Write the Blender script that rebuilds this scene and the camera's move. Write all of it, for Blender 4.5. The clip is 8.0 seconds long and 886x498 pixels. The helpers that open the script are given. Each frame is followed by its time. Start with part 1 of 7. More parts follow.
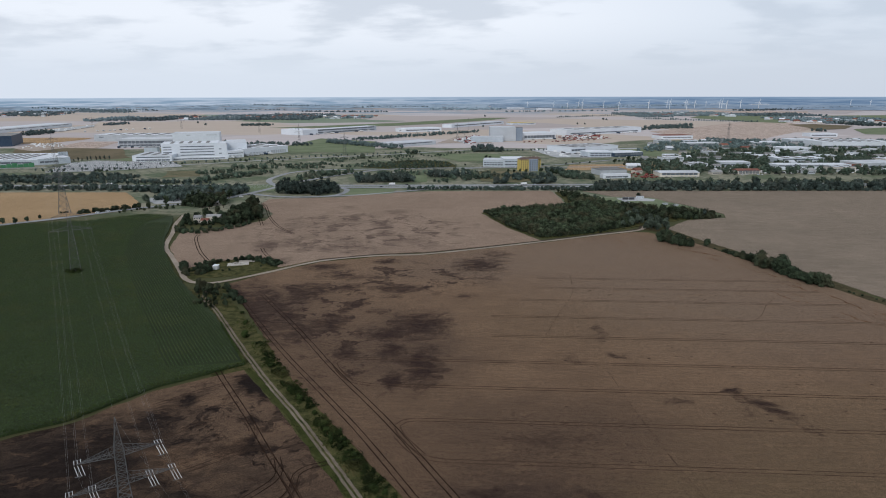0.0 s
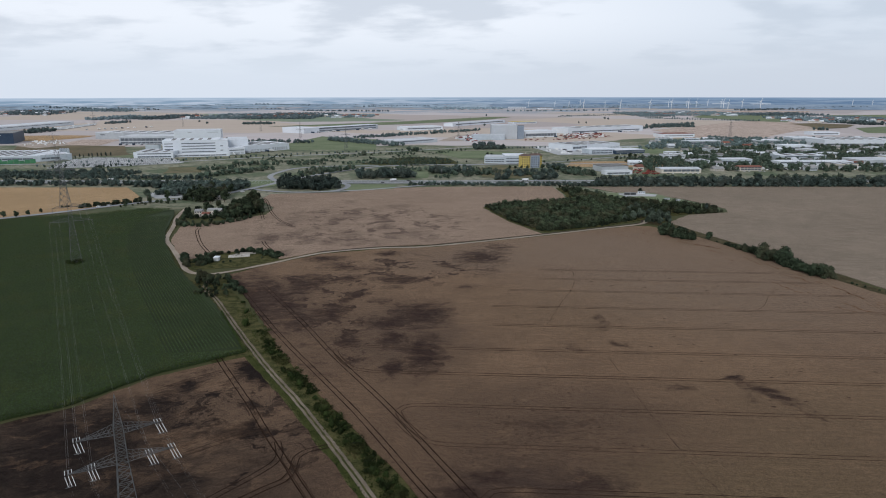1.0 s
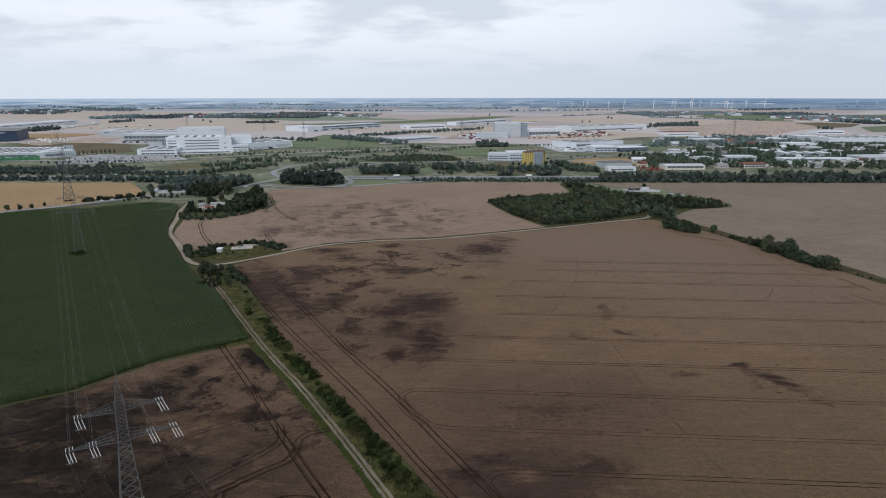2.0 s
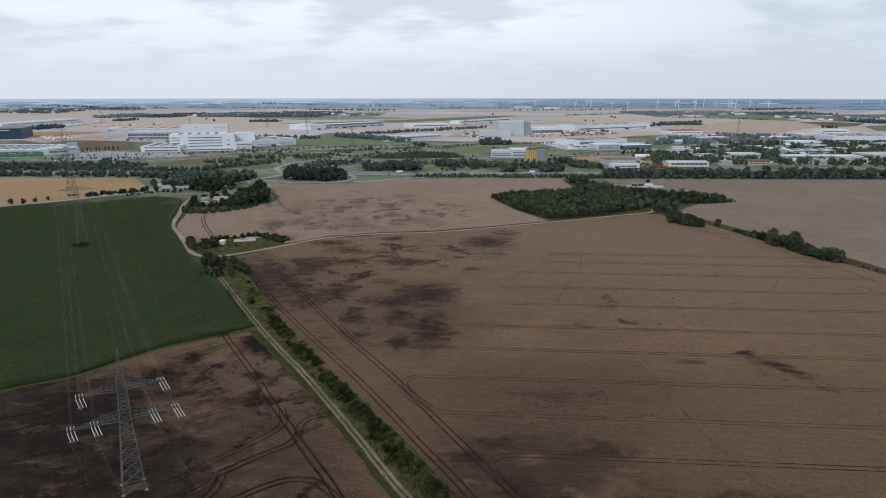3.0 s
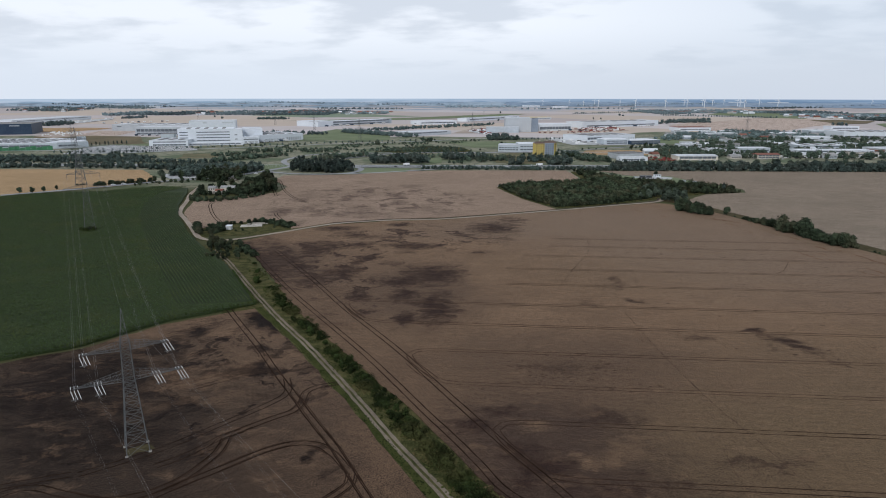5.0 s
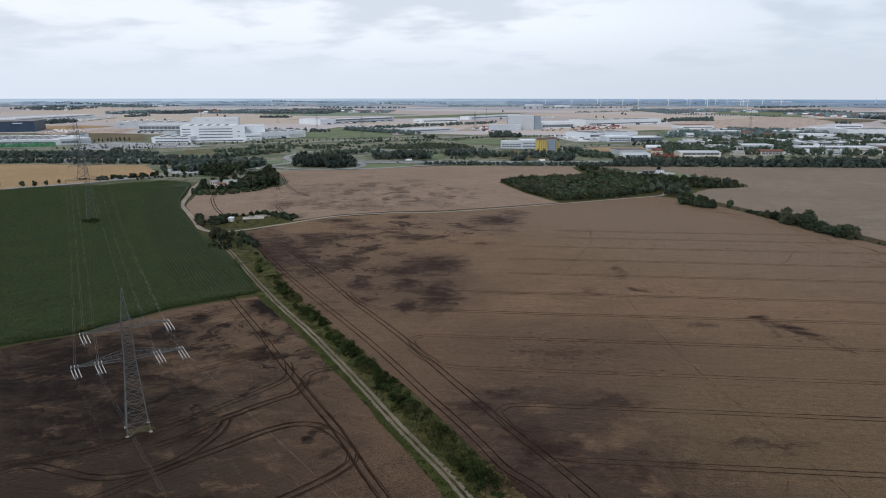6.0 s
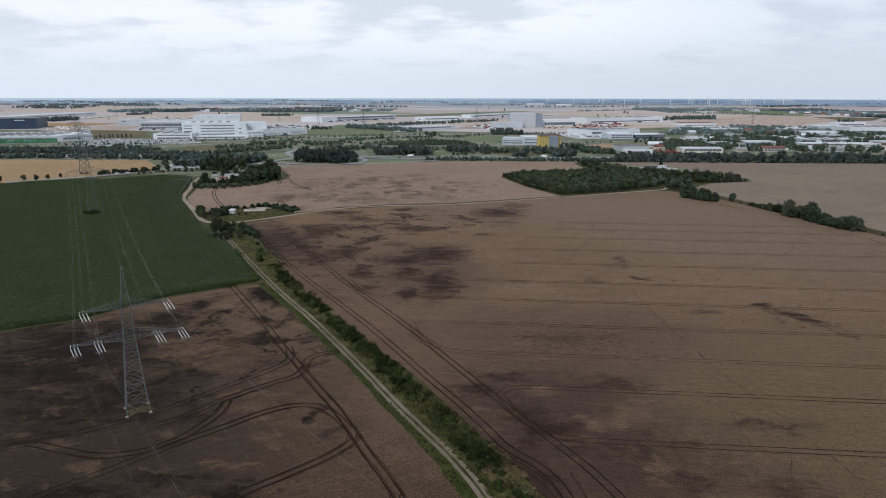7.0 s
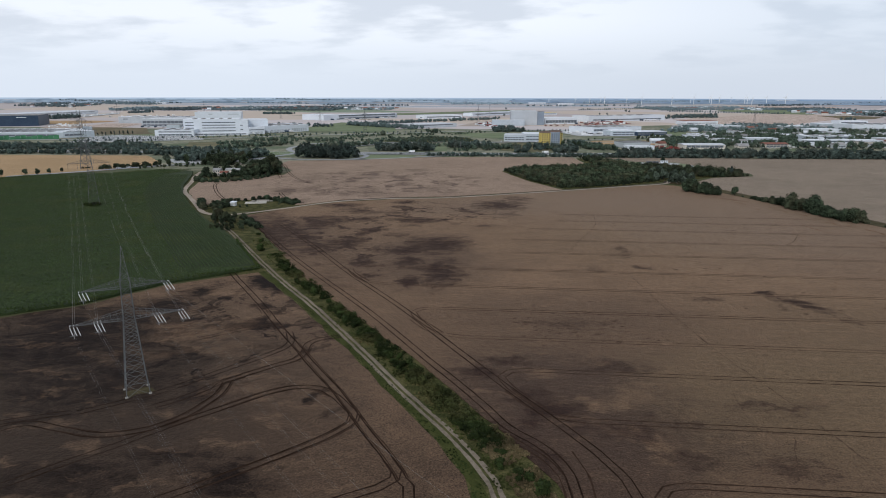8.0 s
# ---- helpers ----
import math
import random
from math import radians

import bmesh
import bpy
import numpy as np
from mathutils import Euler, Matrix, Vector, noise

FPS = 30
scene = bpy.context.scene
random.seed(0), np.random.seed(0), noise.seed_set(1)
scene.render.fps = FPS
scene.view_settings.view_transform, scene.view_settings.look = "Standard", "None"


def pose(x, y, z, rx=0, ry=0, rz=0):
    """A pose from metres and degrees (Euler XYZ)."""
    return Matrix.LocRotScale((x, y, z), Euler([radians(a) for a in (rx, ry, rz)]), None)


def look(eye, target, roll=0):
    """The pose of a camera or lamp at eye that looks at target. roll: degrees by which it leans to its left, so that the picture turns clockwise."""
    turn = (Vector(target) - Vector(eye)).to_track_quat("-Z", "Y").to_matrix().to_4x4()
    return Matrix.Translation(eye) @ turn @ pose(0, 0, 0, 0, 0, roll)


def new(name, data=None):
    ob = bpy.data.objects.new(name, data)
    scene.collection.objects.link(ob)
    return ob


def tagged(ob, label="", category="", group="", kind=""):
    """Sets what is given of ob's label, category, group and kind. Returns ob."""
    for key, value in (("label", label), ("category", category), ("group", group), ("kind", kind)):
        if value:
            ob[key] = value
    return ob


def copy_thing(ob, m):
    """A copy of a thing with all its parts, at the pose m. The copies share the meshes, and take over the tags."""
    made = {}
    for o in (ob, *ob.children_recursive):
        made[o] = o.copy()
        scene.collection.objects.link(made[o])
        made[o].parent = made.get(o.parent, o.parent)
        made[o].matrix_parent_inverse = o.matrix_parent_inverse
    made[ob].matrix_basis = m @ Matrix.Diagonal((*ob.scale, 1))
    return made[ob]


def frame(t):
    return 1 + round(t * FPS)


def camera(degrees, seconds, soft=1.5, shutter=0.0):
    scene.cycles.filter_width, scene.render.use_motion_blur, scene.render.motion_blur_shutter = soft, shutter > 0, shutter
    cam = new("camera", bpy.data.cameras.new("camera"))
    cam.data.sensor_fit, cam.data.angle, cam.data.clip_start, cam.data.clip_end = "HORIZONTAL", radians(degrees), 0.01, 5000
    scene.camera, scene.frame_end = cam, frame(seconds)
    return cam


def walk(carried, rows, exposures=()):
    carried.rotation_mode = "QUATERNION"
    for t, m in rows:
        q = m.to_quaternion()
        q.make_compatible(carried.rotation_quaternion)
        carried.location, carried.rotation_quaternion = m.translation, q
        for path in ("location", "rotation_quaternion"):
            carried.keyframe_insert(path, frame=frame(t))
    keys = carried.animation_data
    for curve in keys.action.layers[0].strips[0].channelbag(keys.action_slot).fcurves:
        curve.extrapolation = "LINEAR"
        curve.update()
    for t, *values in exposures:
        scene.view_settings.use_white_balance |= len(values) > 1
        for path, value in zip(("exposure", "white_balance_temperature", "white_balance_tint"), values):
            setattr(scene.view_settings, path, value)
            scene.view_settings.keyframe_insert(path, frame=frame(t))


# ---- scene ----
# ---- camera and its way: a slow descent from 118 m to 75 m ----
cam = camera(69.15, 8.0, soft=1.0)
PATH = [
    # seconds, place, tilt from straight down, lean, heading
    (0.0, pose(0.00, 0.00, 118.00, 76.38, 0.10, 0.00)),
    (0.5, pose(-0.02, -0.20, 115.11, 76.39, 0.08, 0.04)),
    (1.0, pose(-0.08, -0.36, 112.06, 76.41, 0.05, 0.12)),
    (1.5, pose(-0.12, -0.48, 108.93, 76.44, 0.04, 0.27)),
    (3.0, pose(-0.34, -0.66, 100.42, 76.50, -0.02, 0.68)),
    (3.5, pose(-0.32, -0.80, 97.86, 76.51, -0.02, 0.87)),
    (4.0, pose(-0.23, -0.98, 95.37, 76.52, -0.03, 1.05)),
    (4.5, pose(-0.08, -1.20, 92.85, 76.53, -0.04, 1.20)),
    (6.0, pose(0.11, -1.68, 84.95, 76.52, -0.07, 1.55)),
    (6.5, pose(0.11, -1.76, 82.33, 76.50, -0.08, 1.63)),
    (7.0, pose(0.14, -1.87, 79.77, 76.49, -0.11, 1.70)),
    (7.5, pose(0.17, -1.98, 77.30, 76.47, -0.12, 1.77)),
    (8.0, pose(0.16, -2.07, 74.85, 76.46, -0.15, 1.83)),
]
walk(cam, PATH, exposures=[(0.0, -0.09, 6090.0, 10.0), (8.0, 0.0, 6090.0, 10.0)])

# ---- small node and mesh helpers ----
class Nodes:
    """A node tree in short words."""
    def __init__(self, tree):
        self.tree = tree
        tree.nodes.clear()

    def add(self, kind, **given):
        node = self.tree.nodes.new(kind)
        for key, value in given.items():
            if key in ("operation", "data_type", "blend_type", "noise_dimensions", "voronoi_dimensions", "feature",
                       "sky_type", "sun_disc", "sun_elevation", "sun_rotation", "interpolation_type", "wave_type", "bands_direction"):
                if key == "operation":
                    node.operation = value
                elif key == "data_type":
                    node.data_type = value
                elif key == "blend_type":
                    node.blend_type = value
                elif key == "noise_dimensions":
                    node.noise_dimensions = value
                elif key == "voronoi_dimensions":
                    node.voronoi_dimensions = value
                elif key == "feature":
                    node.feature = value
                elif key == "sky_type":
                    node.sky_type = value
                elif key == "sun_disc":
                    node.sun_disc = value
                elif key == "sun_elevation":
                    node.sun_elevation = value
                elif key == "sun_rotation":
                    node.sun_rotation = value
                elif key == "interpolation_type":
                    node.interpolation_type = value
        return node

    def put(self, socket, value):
        if isinstance(value, bpy.types.NodeSocket):
            self.tree.links.new(value, socket)
        elif value is not None:
            socket.default_value = value

    def math(self, op, a, b=None, c=None, clamp=False):
        n = self.add("ShaderNodeMath", operation=op)
        n.use_clamp = clamp
        for i, v in enumerate((a, b, c)):
            if v is not None:
                self.put(n.inputs[i], v)
        return n.outputs[0]

    def vec(self, op, a, b=None, scale=None):
        n = self.add("ShaderNodeVectorMath", operation=op)
        self.put(n.inputs[0], a)
        if b is not None:
            self.put(n.inputs[1], b)
        if scale is not None:
            self.put(n.inputs["Scale"], scale)
        return n.outputs["Value"] if op in ("LENGTH", "DOT_PRODUCT") else n.outputs[0]

    def noise(self, vector, scale, detail=4.0, rough=0.55, colour=False):
        n = self.add("ShaderNodeTexNoise", noise_dimensions="3D")
        self.put(n.inputs["Vector"], vector)
        self.put(n.inputs["Scale"], scale)
        n.inputs["Detail"].default_value = detail
        n.inputs["Roughness"].default_value = rough
        return n.outputs["Color"] if colour else n.outputs["Fac"]

    def ramp(self, value, lo, hi, out0=0.0, out1=1.0):
        n = self.add("ShaderNodeMapRange", interpolation_type="SMOOTHSTEP")
        for i, v in enumerate((value, lo, hi, out0, out1)):
            self.put(n.inputs[i], v)
        return n.outputs[0]

    def mix(self, fac, a, b, how="MIX"):
        n = self.add("ShaderNodeMix", data_type="RGBA", blend_type=how)
        self.put(n.inputs[0], fac)
        for socket, v in ((n.inputs[6], a), (n.inputs[7], b)):
            self.put(socket, (*v, 1.0) if isinstance(v, tuple) and len(v) == 3 else v)
        return n.outputs[2]

    def join(self, x, y, z):
        n = self.add("ShaderNodeCombineXYZ")
        for i, v in enumerate((x, y, z)):
            self.put(n.inputs[i], v)
        return n.outputs[0]

    def split(self, v):
        n = self.add("ShaderNodeSeparateXYZ")
        self.put(n.inputs[0], v)
        return n.outputs


# ---- sky: a bright, broken overcast; one wide, weak sun high behind the viewer ----
SUN_HEIGHT, SUN_TURN = radians(34), radians(200)
world = bpy.data.worlds.new("overcast_sky")
scene.world = world
world.use_nodes = True
w = Nodes(world.node_tree)
way = w.add("ShaderNodeTexCoord").outputs["Generated"]
wx, wy, wz = w.split(way)
up = w.math("MAXIMUM", wz, 0.0)
lift = w.math("ADD", up, 0.17)
cloud_at = w.join(w.math("DIVIDE", wx, lift), w.math("DIVIDE", wy, lift), 0.0)
shape = w.noise(w.vec("ADD", w.vec("MULTIPLY", cloud_at, (1.0, 1.2, 1.0)), (3.1, 0.4, 0.0)), 0.85, 7.0, 0.5)
heap = w.noise(w.vec("ADD", w.vec("MULTIPLY", cloud_at, (1.0, 1.25, 1.0)), (1.7, 5.2, 2.0)), 2.4, 7.0, 0.5)
cover = w.math("ADD", w.math("MULTIPLY", shape, 0.6), w.math("MULTIPLY", heap, 0.4))
cloud = w.mix(w.ramp(cover, 0.42, 0.54), (0.725, 0.755, 0.80), (0.96, 0.973, 0.998))
cloud = w.mix(w.ramp(wx, 0.05, 0.6, 0.0, 0.55), cloud, (0.60, 0.665, 0.74))
low = w.mix(w.ramp(wx, -0.4, 0.5), (0.775, 0.82, 0.88), (0.675, 0.715, 0.775))
deck = w.ramp(up, 0.24, 0.62, 1.0, 0.58)
cloud = w.mix(1.0, cloud, w.join(deck, deck, deck), "MULTIPLY")
air = w.mix(w.ramp(up, 0.012, 0.11), low, cloud)
# Band of distant land painted below the horizon in haze blues.
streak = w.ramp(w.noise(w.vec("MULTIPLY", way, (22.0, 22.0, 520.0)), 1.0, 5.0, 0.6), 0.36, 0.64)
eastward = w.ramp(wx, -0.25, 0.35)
hazy_land = w.mix(streak, w.mix(eastward, (0.25, 0.345, 0.45), (0.125, 0.20, 0.31)), w.mix(eastward, (0.50, 0.565, 0.65), (0.28, 0.355, 0.455)))
hazy_land = w.mix(w.ramp(wz, -0.011, -0.0058, 0.0, 0.75), hazy_land, w.mix(eastward, (0.46, 0.56, 0.67), (0.24, 0.34, 0.47)))
land = w.mix(w.ramp(wz, -0.0062, -0.0046), hazy_land, low)
blue = w.add("ShaderNodeTexSky", sky_type="NISHITA", sun_disc=False, sun_elevation=SUN_HEIGHT, sun_rotation=SUN_TURN)
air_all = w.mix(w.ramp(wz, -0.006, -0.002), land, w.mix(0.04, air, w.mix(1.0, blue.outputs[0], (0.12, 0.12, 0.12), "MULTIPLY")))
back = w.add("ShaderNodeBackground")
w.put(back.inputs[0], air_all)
back.inputs[1].default_value = 1.0
out = w.add("ShaderNodeOutputWorld")
w.put(out.inputs[0], back.outputs[0])

sun = new("sun", bpy.data.lights.new("sun", "SUN"))
sun.data.energy, sun.data.angle, sun.data.color = 1.5, radians(14), (1.0, 0.96, 0.9)
sun.matrix_world = look((0, 0, 300), (300 * math.sin(SUN_TURN) * -1, 300 * math.cos(SUN_TURN) * -1, 300 - 300 * math.tan(SUN_HEIGHT)))


# ---- materials ----
def material(name):
    m = bpy.data.materials.new(name)
    m.use_nodes = True
    return m, Nodes(m.node_tree)


def finish(n, colour, rough=0.9, height=None, depth=0.1, spec=0.25, metal=0.0, sheen=0.0, tint=(0.95, 0.70, 0.50)):
    s = n.add("ShaderNodeBsdfPrincipled")
    n.put(s.inputs["Base Color"], (*colour, 1.0) if isinstance(colour, tuple) else colour)
    n.put(s.inputs["Roughness"], rough)
    s.inputs["Specular IOR Level"].default_value = spec
    s.inputs["Metallic"].default_value = metal
    if sheen:
        n.put(s.inputs["Sheen Weight"], sheen)
        s.inputs["Sheen Roughness"].default_value = 0.5
        s.inputs["Sheen Tint"].default_value = (*tint, 1.0)
    if height is not None:
        b = n.add("ShaderNodeBump")
        b.inputs["Distance"].default_value = depth
        b.inputs["Strength"].default_value = 1.0
        n.put(b.inputs["Height"], height)
        n.put(s.inputs["Normal"], b.outputs[0])
    o = n.add("ShaderNodeOutputMaterial")
    n.put(o.inputs[0], s.outputs[0])


def plain(name, a, b, grain=1.0, broad=0.08, rough=0.8, depth=0.0, spec=0.25, metal=0.0, each=0.0, sheen=0.0):
    """Two tones mixed at two scales; each: how far one object or island differs from the next."""
    m, n = material(name)
    p = n.add("ShaderNodeNewGeometry").outputs["Position"]
    fine, wide = n.noise(p, grain, 5.0), n.noise(p, broad, 3.0)
    f = n.math("ADD", n.math("MULTIPLY", n.ramp(fine, 0.3, 0.7), 0.5), n.math("MULTIPLY", n.ramp(wide, 0.35, 0.65), 0.5))
    c = n.mix(f, a, b)
    if each:
        r = n.add("ShaderNodeObjectInfo").outputs["Random"]
        k = n.math("ADD", n.math("MULTIPLY", r, 2 * each), 1.0 - each)
        c = n.mix(1.0, c, n.join(k, k, k), "MULTIPLY")
    finish(n, c, rough, fine if depth else None, depth, spec, metal, sheen)
    return m


def foliage(name, a, b, dry=None, crowns=0.45, bloom=0.0):
    """Leaves: every clump has a tone of its own, every plant another."""
    m, n = material(name)
    g = n.add("ShaderNodeNewGeometry")
    leaf = g.outputs["Random Per Island"]
    plant = n.add("ShaderNodeObjectInfo").outputs["Random"]
    c = n.mix(n.ramp(leaf, -0.5, 1.5), a, b)
    k = n.math("ADD", n.math("MULTIPLY", plant, 0.7), 0.65)
    c = n.mix(1.0, c, n.join(k, k, n.math("MULTIPLY", k, 0.95)), "MULTIPLY")
    stand = n.noise(g.outputs["Position"], 0.045, 3.0)
    crown = n.ramp(n.noise(g.outputs["Position"], 0.16, 2.0), 0.34, 0.66, 1.0 - crowns, 1.0 + crowns)
    c = n.mix(1.0, c, n.join(crown, crown, crown), "MULTIPLY")
    if dry:
        c = n.mix(n.ramp(stand, 0.48, 0.68, 0.0, 0.75), c, dry)
    finish(n, c, 0.8, None, 0, 0.08, 0.0, bloom, (0.60, 0.84, 0.48))
    return m


def blob(n, p, cx, cy, rx, ry, turn=0.0, soft=0.5):
    """1 inside an ellipse on the ground, falling to 0 round it."""
    c, s = math.cos(radians(turn)), math.sin(radians(turn))
    q = n.vec("SUBTRACT", p, (cx, cy, 0.0))
    u = n.vec("DOT_PRODUCT", q, (c / rx, s / rx, 0.0))
    v = n.vec("DOT_PRODUCT", q, (-s / ry, c / ry, 0.0))
    d = n.math("SQRT", n.math("ADD", n.math("MULTIPLY", u, u), n.math("MULTIPLY", v, v)))
    return n.ramp(d, 1.0 - soft, 1.0 + soft, 1.0, 0.0)


def crop(name, pale, ripe, dark, stains=(), streaks=(), row_turn=-4.0, ridge=0.25, sheen=0.11, streak_cut=(0.49, 0.56), zones=(), spots=0.0, rows=0.22, drill_gap=0.9, haze_zones=(), grain=1.0, bright=(), olive=()):
    """A field of standing or cut grain with lodged, dark places: stains (x, y, rx, ry, turn, strength), streaks (x, y, rx, ry, turn)."""
    m, n = material(name)
    p = n.add("ShaderNodeNewGeometry").outputs["Position"]
    flat = n.vec("MULTIPLY", p, (1.0, 1.0, 0.0))
    warp = n.vec("SUBTRACT", n.noise(flat, 0.045, 5.0, 0.6, True), (0.5, 0.5, 0.5))
    ripple = n.vec("SUBTRACT", n.noise(flat, 0.21, 4.0, 0.6, True), (0.5, 0.5, 0.5))
    bent = n.vec("ADD", n.vec("ADD", flat, n.vec("MULTIPLY", warp, (46.0, 46.0, 0.0))), n.vec("MULTIPLY", ripple, (13.0, 9.0, 0.0)))
    near = n.vec("ADD", n.vec("ADD", flat, n.vec("MULTIPLY", warp, (18.0, 18.0, 0.0))), n.vec("MULTIPLY", ripple, (11.0, 11.0, 0.0)))
    c, s = math.cos(radians(row_turn)), math.sin(radians(row_turn))
    along, across = n.vec("DOT_PRODUCT", flat, (c, s, 0.0)), n.vec("DOT_PRODUCT", flat, (-s, c, 0.0))
    drill = n.join(n.math("MULTIPLY", along, 0.05), n.math("MULTIPLY", across, drill_gap), 0.0)
    comb = n.noise(drill, 1.0, 3.0, 0.6)
    fine, speck, grit = n.noise(flat, 0.55, 5.0, 0.7), n.noise(flat, 2.2, 3.0, 0.7), n.noise(flat, 4.6, 2.0, 0.7)
    mid, wide = n.noise(n.vec("ADD", flat, n.vec("MULTIPLY", warp, (14.0, 14.0, 0.0))), 0.075, 5.0, 0.6), n.noise(flat, 0.012, 3.0)
    tone = n.math("ADD", n.math("MULTIPLY", n.ramp(mid, 0.34, 0.66), 0.5), n.math("MULTIPLY", n.ramp(wide, 0.36, 0.64), 0.5))
    col = n.mix(tone, ripe, pale)
    for x, y, rx, ry, turn, strength in zones:
        z = n.math("MULTIPLY", blob(n, bent, x, y, rx, ry, turn, 0.6), strength)
        col = n.mix(n.math("MULTIPLY", z, n.ramp(mid, 0.25, 0.6, 0.6, 1.0)), col, dark)
    # Far parts of the field greyed: haze put into the crop colour.
    for x, y, rx, ry, turn, strength in haze_zones:
        z = n.math("MULTIPLY", blob(n, bent, x, y, rx, ry, turn, 0.6), strength)
        col = n.mix(z, col, (0.138, 0.098, 0.072))
    for x, y, rx, ry, turn, strength in olive:
        col = n.mix(n.math("MULTIPLY", blob(n, bent, x, y, rx, ry, turn, 0.7), strength), col, (0.112, 0.077, 0.041))
    mask = None
    for x, y, rx, ry, turn, strength in stains:
        b = n.math("MULTIPLY", blob(n, near, x, y, rx * 1.28, ry * 1.28, turn, 0.98), strength)
        mask = b if mask is None else n.math("MAXIMUM", mask, b)
    flow = n.vec("ADD", n.vec("MULTIPLY", flat, (0.062, 0.058, 0.0)), n.vec("MULTIPLY", warp, (3.0, 3.0, 0.0)))
    wash = n.ramp(n.noise(flow, 1.0, 8.0, 0.66), streak_cut[0], streak_cut[1])
    thread = n.noise(n.vec("MULTIPLY", flow, (0.8, 0.8, 0.0)), 1.0, 4.0, 0.6)
    thread = n.ramp(n.math("ABSOLUTE", n.math("SUBTRACT", thread, 0.5)), 0.0, 0.022, 0.75, 0.0)
    wash = n.math("MAXIMUM", wash, thread)
    for x, y, rx, ry, turn in streaks:
        b = n.math("MULTIPLY", blob(n, bent, x, y, rx, ry, turn, 0.5), n.math("MULTIPLY", wash, 0.9))
        mask = b if mask is None else n.math("MAXIMUM", mask, b)
    if mask is not None:
        frayed = n.noise(n.vec("ADD", n.vec("MULTIPLY", flat, (0.6, 1.0, 0.0)), n.vec("MULTIPLY", warp, (22.0, 22.0, 0.0))), 0.19, 9.0, 0.76)
        frayed = n.math("ADD", mask, n.math("MULTIPLY", n.math("SUBTRACT", frayed, 0.5), 2.3))
        worn = n.math("MULTIPLY", n.ramp(frayed, 0.22, 1.12), n.ramp(mask, 0.0, 0.6, 0.0, 1.0))
        col = n.mix(worn, col, dark)
        sheen = n.math("MULTIPLY", n.math("SUBTRACT", 1.0, worn), sheen)
    for x, y, rx, ry, turn, strength in bright:
        col = n.mix(n.math("MULTIPLY", blob(n, near, x, y, rx, ry, turn, 0.7), n.math("MULTIPLY", n.ramp(mid, 0.35, 0.6), strength)), col, pale)
    if spots:
        light = n.noise(n.vec("MULTIPLY", n.vec("ADD", flat, n.vec("MULTIPLY", ripple, (10.0, 8.0, 0.0))), (0.75, 1.3, 0.0)), 0.11, 6.0, 0.65)
        col = n.mix(n.ramp(light, 0.53, 0.66, 0.0, spots), col, pale)
    k = n.math("ADD", n.math("MULTIPLY", n.ramp(fine, 0.3, 0.7), 0.40), n.math("MULTIPLY", n.ramp(speck, 0.32, 0.68), 0.68 * grain))
    k = n.math("ADD", k, n.math("MULTIPLY", n.ramp(grit, 0.34, 0.66), 0.5 * grain))
    k = n.math("ADD", n.math("ADD", k, n.math("MULTIPLY", n.ramp(comb, 0.3, 0.7), rows)), 0.21 - rows * 0.5 - 0.59 * (grain - 1.0))
    col = n.mix(1.0, col, n.join(k, k, k), "MULTIPLY")
    finish(n, col, 0.95, n.math("ADD", fine, n.math("MULTIPLY", speck, 0.5)), ridge, 0.1, 0.0, sheen)
    return m


SOIL = plain("track_soil", (0.035, 0.025, 0.02), (0.065, 0.048, 0.038), 0.9, 0.1, 0.95, 0.05)
TRAM = plain("wheel_track_soil", (0.013, 0.008, 0.006), (0.036, 0.0225, 0.0160), 1.1, 0.12, 0.95, 0.05, 0.02)
GRAVEL = plain("pale_gravel", (0.115, 0.094, 0.072), (0.245, 0.205, 0.162), 1.2, 0.08, 0.95, 0.05, 0.05)
LANE_GRAVEL = plain("lane_gravel", (0.25, 0.208, 0.170), (0.38, 0.325, 0.27), 1.0, 0.05, 0.95, 0.05, 0.05)
FAINT = plain("thin_wheel_track", (0.050, 0.031, 0.021), (0.080, 0.050, 0.034), 0.7, 0.06, 0.95, 0.05, 0.02)
WORN = plain("narrow_wheel_track", (0.026, 0.016, 0.011), (0.052, 0.032, 0.022), 0.8, 0.08, 0.95, 0.05, 0.02)
ASPHALT = plain("asphalt", (0.24, 0.25, 0.265), (0.35, 0.36, 0.375), 0.5, 0.03, 0.9)
WEED_TRAIL = plain("rusty_weeds", (0.085, 0.038, 0.016), (0.14, 0.066, 0.028), 0.7, 0.06, 0.95, 0.0, 0.02)
TRAIL = plain("trodden_grain", (0.062, 0.042, 0.030), (0.10, 0.067, 0.046), 0.7, 0.06, 0.95, 0.0, 0.02)
CONCRETE = plain("concrete_paving", (0.36, 0.37, 0.38), (0.50, 0.51, 0.52), 0.4, 0.03, 0.9)
GRASS = plain("rough_grass", (0.016, 0.026, 0.008), (0.120, 0.108, 0.046), 1.7, 0.22, 0.95, 0.35, 0.04)
MEADOW = plain("meadow_grass", (0.128, 0.168, 0.092), (0.20, 0.228, 0.138), 0.3, 0.02, 0.95, 0.2, 0.08)
FALLOW = plain("brown_fallow_land", (0.115, 0.098, 0.060), (0.185, 0.150, 0.095), 0.1, 0.015, 0.95, 0.2, 0.08)
DIRT = plain("bare_building_ground", (0.34, 0.28, 0.235), (0.46, 0.40, 0.35), 0.1, 0.02, 0.95, 0.1, 0.08)
DRY_VERGE = plain("dry_verge", (0.038, 0.034, 0.018), (0.105, 0.088, 0.048), 0.9, 0.15, 0.95, 0.2, 0.04)
